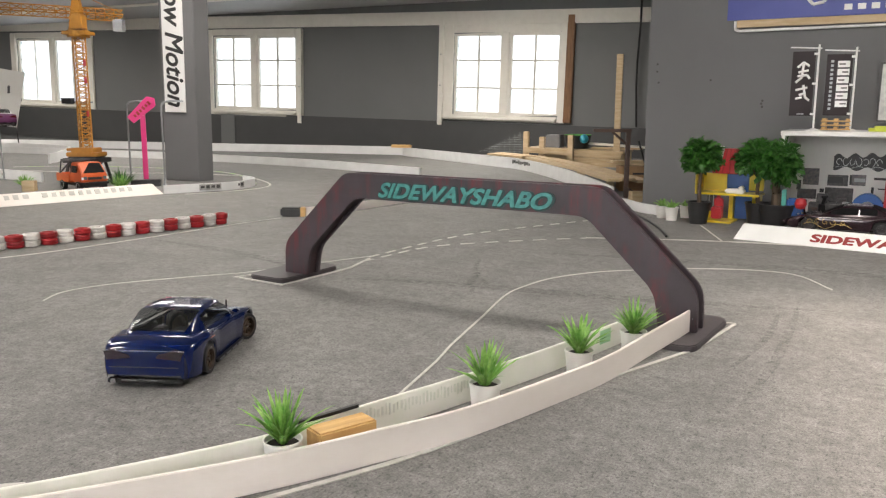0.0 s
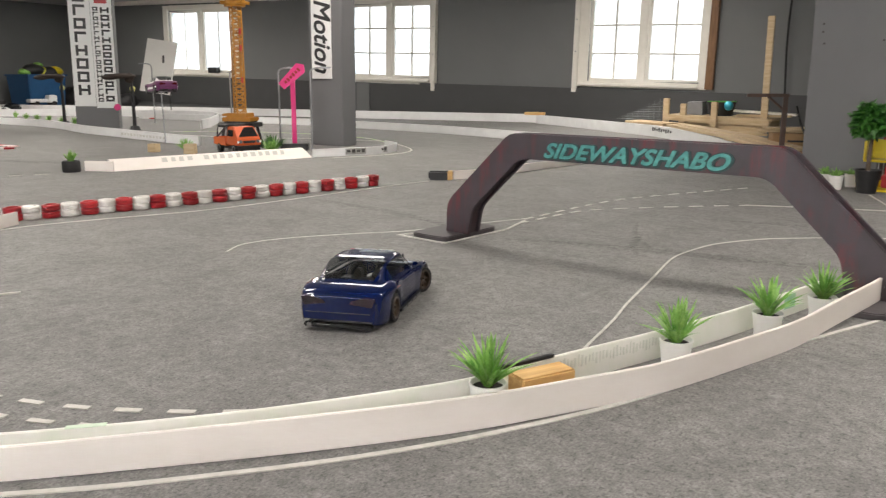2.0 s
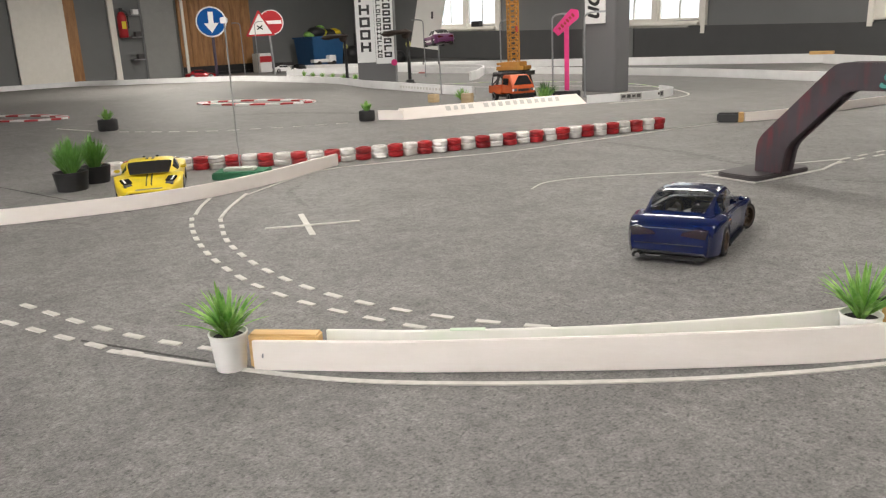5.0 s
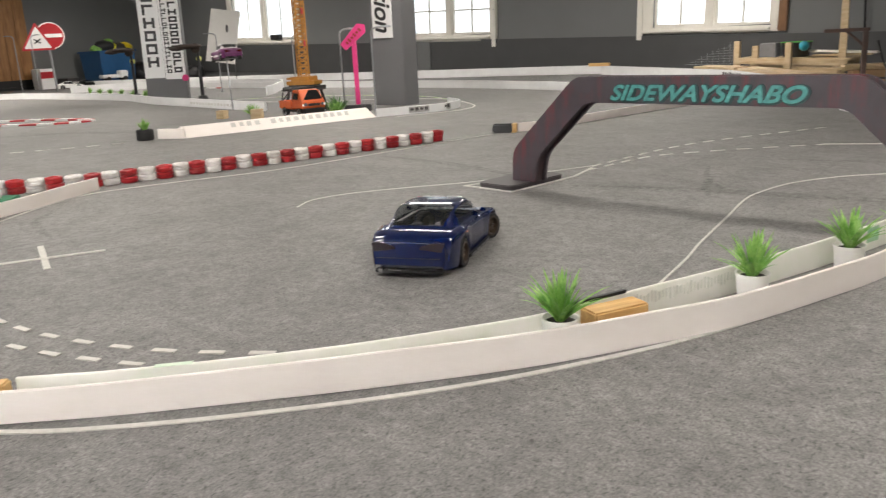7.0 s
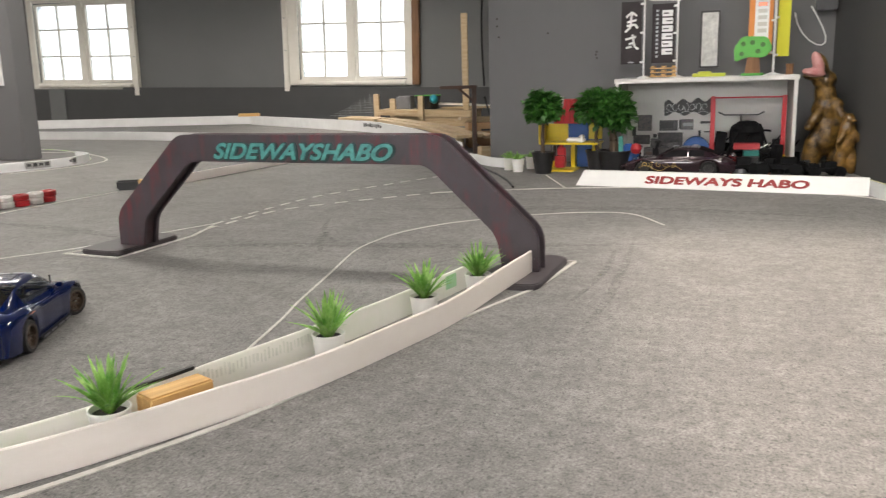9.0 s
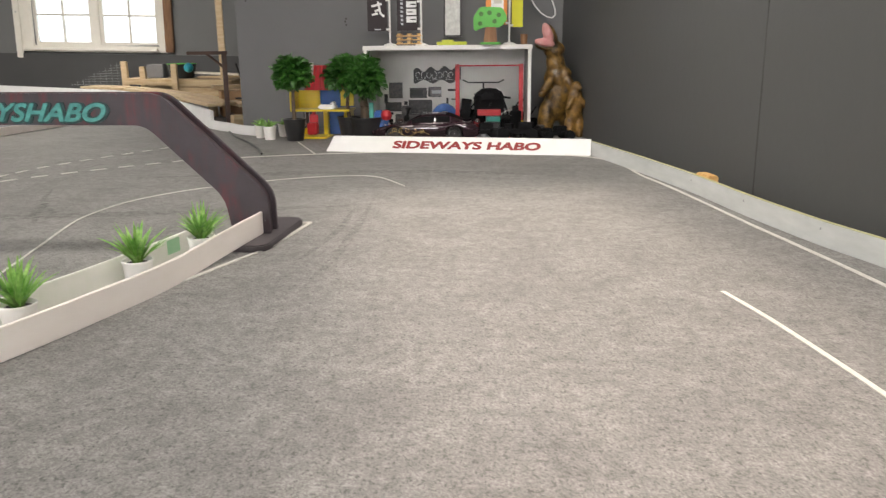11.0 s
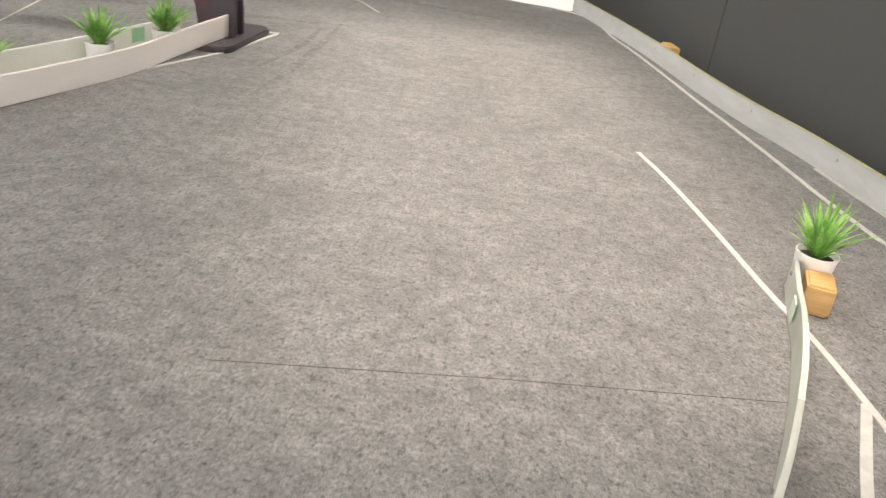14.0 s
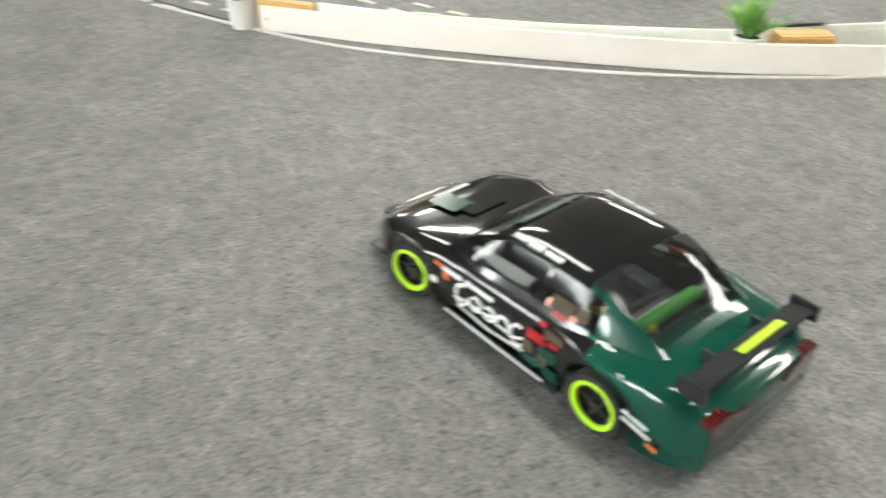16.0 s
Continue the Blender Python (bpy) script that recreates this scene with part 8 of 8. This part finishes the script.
for z in (0.35, 0.72, 1.08, 1.42):
    part("rack_shelf", Shape().box((0, 0, z), (0.2, 0.34, 0.012)), STEEL, rack)
    part("rack_box", Shape().box((0.02, 0.05, z + 0.05), (0.12, 0.16, 0.08)), DARK_PRINT if z < 1 else WHITE, rack, bevel=0.006)
part("rack_post", Shape().rod((0.08, 0.16, 0), (0.08, 0.16, 1.6), 0.012), STEEL, rack)
red_plate = thing("red_wall_sign", Shape().box((0, 0, 0), (0.012, 0.20, 0.20)), RED_PAINT, "small red safety sign on the end wall", "sign", pose(WEST + 0.02, 4.68, 1.52))
bin_ = thing("blue_bin", None, None, "big blue plastic bin heaped with bright gear", "bin", pose(-13.85, 8.22, 0) @ Matrix.Diagonal((0.75, 0.62, 0.92, 1)))
part("bin_body", Shape().add([(-0.4, -0.5, 0.02), (0.4, -0.5, 0.02), (0.4, 0.5, 0.02), (-0.4, 0.5, 0.02), (-0.45, -0.56, 0.62), (0.45, -0.56, 0.62), (0.45, 0.56, 0.62), (-0.45, 0.56, 0.62)],
                             [(3, 2, 1, 0), (0, 1, 5, 4), (1, 2, 6, 5), (2, 3, 7, 6), (3, 0, 4, 7), (4, 5, 6, 7)]), BIN_BLUE, bin_, bevel=0.02)
part("bin_rim", Shape().box((0, 0, 0.63), (0.96, 1.18, 0.03)), BIN_BLUE, bin_, bevel=0.008)
for i, (y, z, mt, r) in enumerate(((-0.35, 0.70, GRASS, 0.10), (-0.15, 0.74, BLACK, 0.15), (0.05, 0.72, FLAG_LIME, 0.11), (0.25, 0.70, BLACK, 0.14), (0.42, 0.72, YELLOW, 0.12), (-0.02, 0.82, GRASS, 0.07))):
    thing("helmet", lump([((0, 0, 0), (r, r * 1.3, r * 0.7), 5)], 30 + i), mt, "bright or black gear piled on the blue bin", "gear", pose(-13.75, 8.22 + y * 0.68, z - 0.07), smooth=True, group="gear on the bin")
for i, (x, y, w, h, mt) in enumerate(((-14.1, 7.12, 0.24, 0.34, WHITE), (-13.95, 7.48, 0.25, 0.16, DARK_PRINT), (-13.30, 7.98, 0.42, 0.07, PALE_PINE))):
    carton_ = thing("carton", Shape().box((0, 0, h / 2), (0.3, w, h)), mt, "carton standing on the floor by the bin", "box", pose(x, y, 0, 0, 0, 5 * i), bevel=0.01)
    if i == 0:
        part("red_band", Shape().box((0.151, 0, 0.235), (0.004, 0.236, 0.11)), RED_PAINT, carton_, "broad red band")
truck2 = thing("model_truck", None, None, "small white model truck standing on a carton", "model car", pose(-13.28, 7.98, 0.071, 0, 0, 82) @ Matrix.Scale(1.15, 4), group="model cars")
part("bed", Shape().box((-0.10, 0, 0.075), (0.26, 0.15, 0.05)), WHITE, truck2, bevel=0.006)
part("cab", Shape().box((0.10, 0, 0.10), (0.12, 0.15, 0.11)), WHITE, truck2, bevel=0.012)
part("windscreen", Shape().box((0.161, 0, 0.125), (0.004, 0.12, 0.04)), BLACK_GLOSS, truck2)
for x in (-0.14, 0.11):
    for y in (-0.07, 0.07):
        part("wheel", Shape().rod((x, y - 0.015, 0.035), (x, y + 0.015, 0.035), 0.035, seg=16), RUBBER, truck2)
for i, (x, y, r) in enumerate(((-13.9, 8.95, 0.26), (-13.3, 9.15, 0.20), (-12.6, 9.1, 0.18))):
    thing("black_bag", lump([((0, 0, r * 0.7), (r, r * 1.1, r * 0.75), 6), ((r * 0.4, 0, r * 0.9), (r * 0.7, r * 0.8, r * 0.6), -20)], 70 + i), BLACK, "black cloth bag slumped by the back wall", "bag", pose(x, y, 0), smooth=True, group="bags by the back wall")
easel = thing("flip_chart", None, None, "white flip chart leaning on a stand", "flip chart", pose(-9.50, 7.37, 0, 0, 0, 30))
part("sheet", Shape().box((0, 0, 0.68), (0.42, 0.02, 0.72), Matrix.Rotation(radians(-10), 3, "X") @ Matrix.Rotation(radians(9), 3, "Y")), PAPER, easel)
part("leg", Shape().rod((-0.16, 0.10, 0), (-0.02, 0.06, 0.95), 0.008), DARK_PRINT, easel)
part("leg", Shape().rod((0.10, 0.10, 0), (0.06, 0.06, 0.95), 0.008), DARK_PRINT, easel)
part("mark", Shape().box((0.08, -0.03, 0.78), (0.03, 0.004, 0.10), Matrix.Rotation(radians(-10), 3, "X")), DARK_PRINT, easel)

# ---- north-east corner: timber deck, lath, bracket ----
deck = thing("timber_stand", None, None, "rough pine stand of posts and rails with pallet boards", "timber stand", pose(-2.2, 8.0, 0))
for x, z0, z1, y in ((-0.44, 0.0, 0.33, 0.0), (-0.263, 0.0, 0.28, -0.02), (0.05, 0.0, 0.303, -0.085), (0.24, 0.0, 0.09, -0.02), (0.46, 0.0, 0.12, -0.01)):
    part("post", Shape().box((x, y, (z0 + z1) / 2), (0.054, 0.05, z1 - z0)), PALE_PINE, deck, bevel=0.004)
for x, w, z, h, y in ((0.05, 1.0, 0.126, 0.056, -0.05), (0.26, 0.43, 0.052, 0.056, -0.055), (0.0, 1.1, 0.020, 0.045, -0.10)):
    part("rail", Shape().box((x, y, z), (w, 0.03, h), Matrix.Rotation(radians(2.5), 3, "Y")), PALE_PINE, deck, bevel=0.004)
for i in range(5):
    part("deck_board", Shape().box((0.06, 0.05 + i * 0.10, 0.148), (1.0, 0.09, 0.02), Matrix.Rotation(radians(1.5), 3, "Y")), PALE_PINE, deck, bevel=0.003)
part("loose_board", Shape().box((0.42, 0.30, 0.196), (0.62, 0.16, 0.018), Matrix.Rotation(radians(3), 3, "Y")), TRIM, deck, "whitish loose board", bevel=0.003)
part("loose_board", Shape().box((0.45, 0.20, 0.170), (0.5, 0.10, 0.018)), PALE_PINE, deck, bevel=0.003)
part("back_rail", Shape().box((0.04, 0.50, 0.07), (1.0, 0.03, 0.13)), PALE_PINE, deck, bevel=0.003)
bucket = thing("black_bucket", Shape().lathe([(0.0001, 0), (0.110, 0), (0.138, 0.135), (0.130, 0.135), (0.105, 0.01), (0.0001, 0.01)], 28), BLACK, "black bucket with a green rim on the timber stand", "bucket", pose(-2.165, 8.24, 0.160), smooth=True)
part("rim", Shape().lathe([(0.130, 0.134), (0.141, 0.134), (0.141, 0.141), (0.130, 0.141), (0.130, 0.134)], 28), TOY_GREEN, bucket, "faded green rim", smooth=True)
thing("blue_ball", lump([((0, 0, 0), (0.045, 0.045, 0.045), 0)], 3), material("turquoise_ball", (0.02, 0.30, 0.40), 0.4, scale=20), "small turquoise ball hung before the bucket", "ball", pose(-2.06, 8.09, 0.262), smooth=True)
thing("clear_crate", Shape().add([(-0.10, -0.09, 0), (0.09, -0.09, 0), (0.09, 0.09, 0), (-0.10, 0.09, 0), (-0.07, -0.08, 0.135), (0.085, -0.08, 0.135), (0.085, 0.08, 0.135), (-0.07, 0.08, 0.135)], [(3, 2, 1, 0), (0, 1, 5, 4), (1, 2, 6, 5), (2, 3, 7, 6), (3, 0, 4, 7), (4, 5, 6, 7)]), material("grey_crate", (0.17, 0.17, 0.175), 0.3, scale=20), "greyish plastic crate on the timber stand", "crate", pose(-2.42, 8.26, 0.160), bevel=0.01)
wire = Shape()
for i in range(9):
    wire.rod((-3.15 + i * 0.06, 8.0, 0.12 + i * 0.024), (-2.66, 8.0, 0.12 + i * 0.026), 0.0012, seg=4)
    wire.rod((-3.15 + i * 0.055, 8.0, 0.11), (-3.15 + i * 0.055, 8.0, 0.12 + i * 0.026), 0.0012, seg=4)
thing("wire_netting", wire, STEEL, "fine wire netting stretched to the timber post", "netting")
thing("tall_lath", Shape().box((0, 0, 0.55), (0.062, 0.03, 1.08)), PALE_PINE, "tall pale pine lath standing upright", "lath", pose(-1.735, 8.12, 0), bevel=0.003)
ramp = thing("plank_ledge", None, None, "pale timber ledge of planks behind the far board", "timber ledge")
for k, (off, z, wide) in enumerate(((0.05, 0.108, 0.085), (0.145, 0.112, 0.09), (0.24, 0.100, 0.08))):
    for a, b in (((-2.95, 7.67), (-2.45, 7.29)), ((-2.40, 7.22), (-1.68, 6.12)), ((-1.675, 6.11), (-1.16, 5.14))):
        a, b = Vector((*a, z)), Vector((*b, z))
        d = (b - a).normalized()
        c = (a + b) / 2 + Vector((-d.y, d.x, 0)) * off
        part("plank", Shape().box(c, ((b - a).length, wide, 0.02), Matrix.Rotation(math.atan2(d.y, d.x), 3, "Z") @ Matrix.Rotation(radians(1.2 * k), 3, "X")), PALE_PINE, ramp, bevel=0.003)
for x, y in ((-2.55, 7.45), (-2.1, 6.92), (-1.72, 6.32), (-1.32, 5.58)):
    part("bearer", Shape().box((x + 0.08, y + 0.04, 0.048), (0.05, 0.05, 0.094)), PALE_PINE, ramp)
cardboard = material("brown_cardboard", (0.36, 0.22, 0.11), 0.8, second=(0.27, 0.16, 0.08), scale=9, bump=0.1)
carton = thing("cardboard_box", Shape().box((0, 0, 0.085), (0.26, 0.22, 0.17)), cardboard, "brown cardboard box behind the rusty stand", "box", pose(-1.08, 5.72, 0, 0, 0, 18), bevel=0.004)
part("dark_slot", Shape().box((0.02, -0.1115, 0.12), (0.12, 0.002, 0.012)), BLACK, carton)
part("dark_slot", Shape().box((0.05, -0.1115, 0.075), (0.08, 0.002, 0.014)), BLACK, carton)
for k, (dx, dz, turn) in enumerate(((0.0, 0.172, 12), (0.03, 0.190, 26))):
    thing("loose_plank", Shape().box((0, 0, 0.008), (0.42, 0.10, 0.016)), PALE_PINE, "short pale plank lying on the cardboard box", "plank", pose(-1.08 + dx, 5.72, dz, 0, 0, turn), bevel=0.002)
thing("wood_offcut", Shape().box((0, 0, 0.03), (0.10, 0.07, 0.06)), PALE_PINE, "pale wood offcut beside the rusty stand", "offcut", pose(-0.93, 5.0, 0, 0, 0, 30), bevel=0.003)
bracket = thing("steel_bracket", None, None, "rusty dark steel stand with a top arm", "stand", pose(-1.04, 5.17, 0, 0, 0, 20))
part("upright", Shape().box((0, 0, 0.21), (0.028, 0.028, 0.42)), RUST, bracket, bevel=0.003)
part("top_arm", Shape().box((-0.10, 0, 0.422), (0.24, 0.03, 0.02)), RUST, bracket, bevel=0.003)
part("brace", Shape().rod((0.0, 0, 0.33), (-0.10, 0, 0.415), 0.008), RUST, bracket)
part("foot_strut", Shape().rod((0, 0, 0.06), (0.10, 0, 0.004), 0.010), RUST, bracket)
thing("hanging_cable", Shape().tube([(-1.80, 9.44, 1.85), (-1.80, 9.43, 1.5), (-1.82, 9.43, 1.1), (-1.82, 9.43, 0.8), (-1.80, 9.43, 0.36)], 0.012), BLACK, "thick black cable hanging down the wall", "cable")
thing("hanging_cable", Shape().tube([(-0.98, 5.2, 0.36), (-0.95, 5.22, 0.25), (-0.90, 5.22, 0.14), (-0.86, 5.22, 0.12)], 0.006), BLACK, "thin black cable hanging from the bracket", "cable")
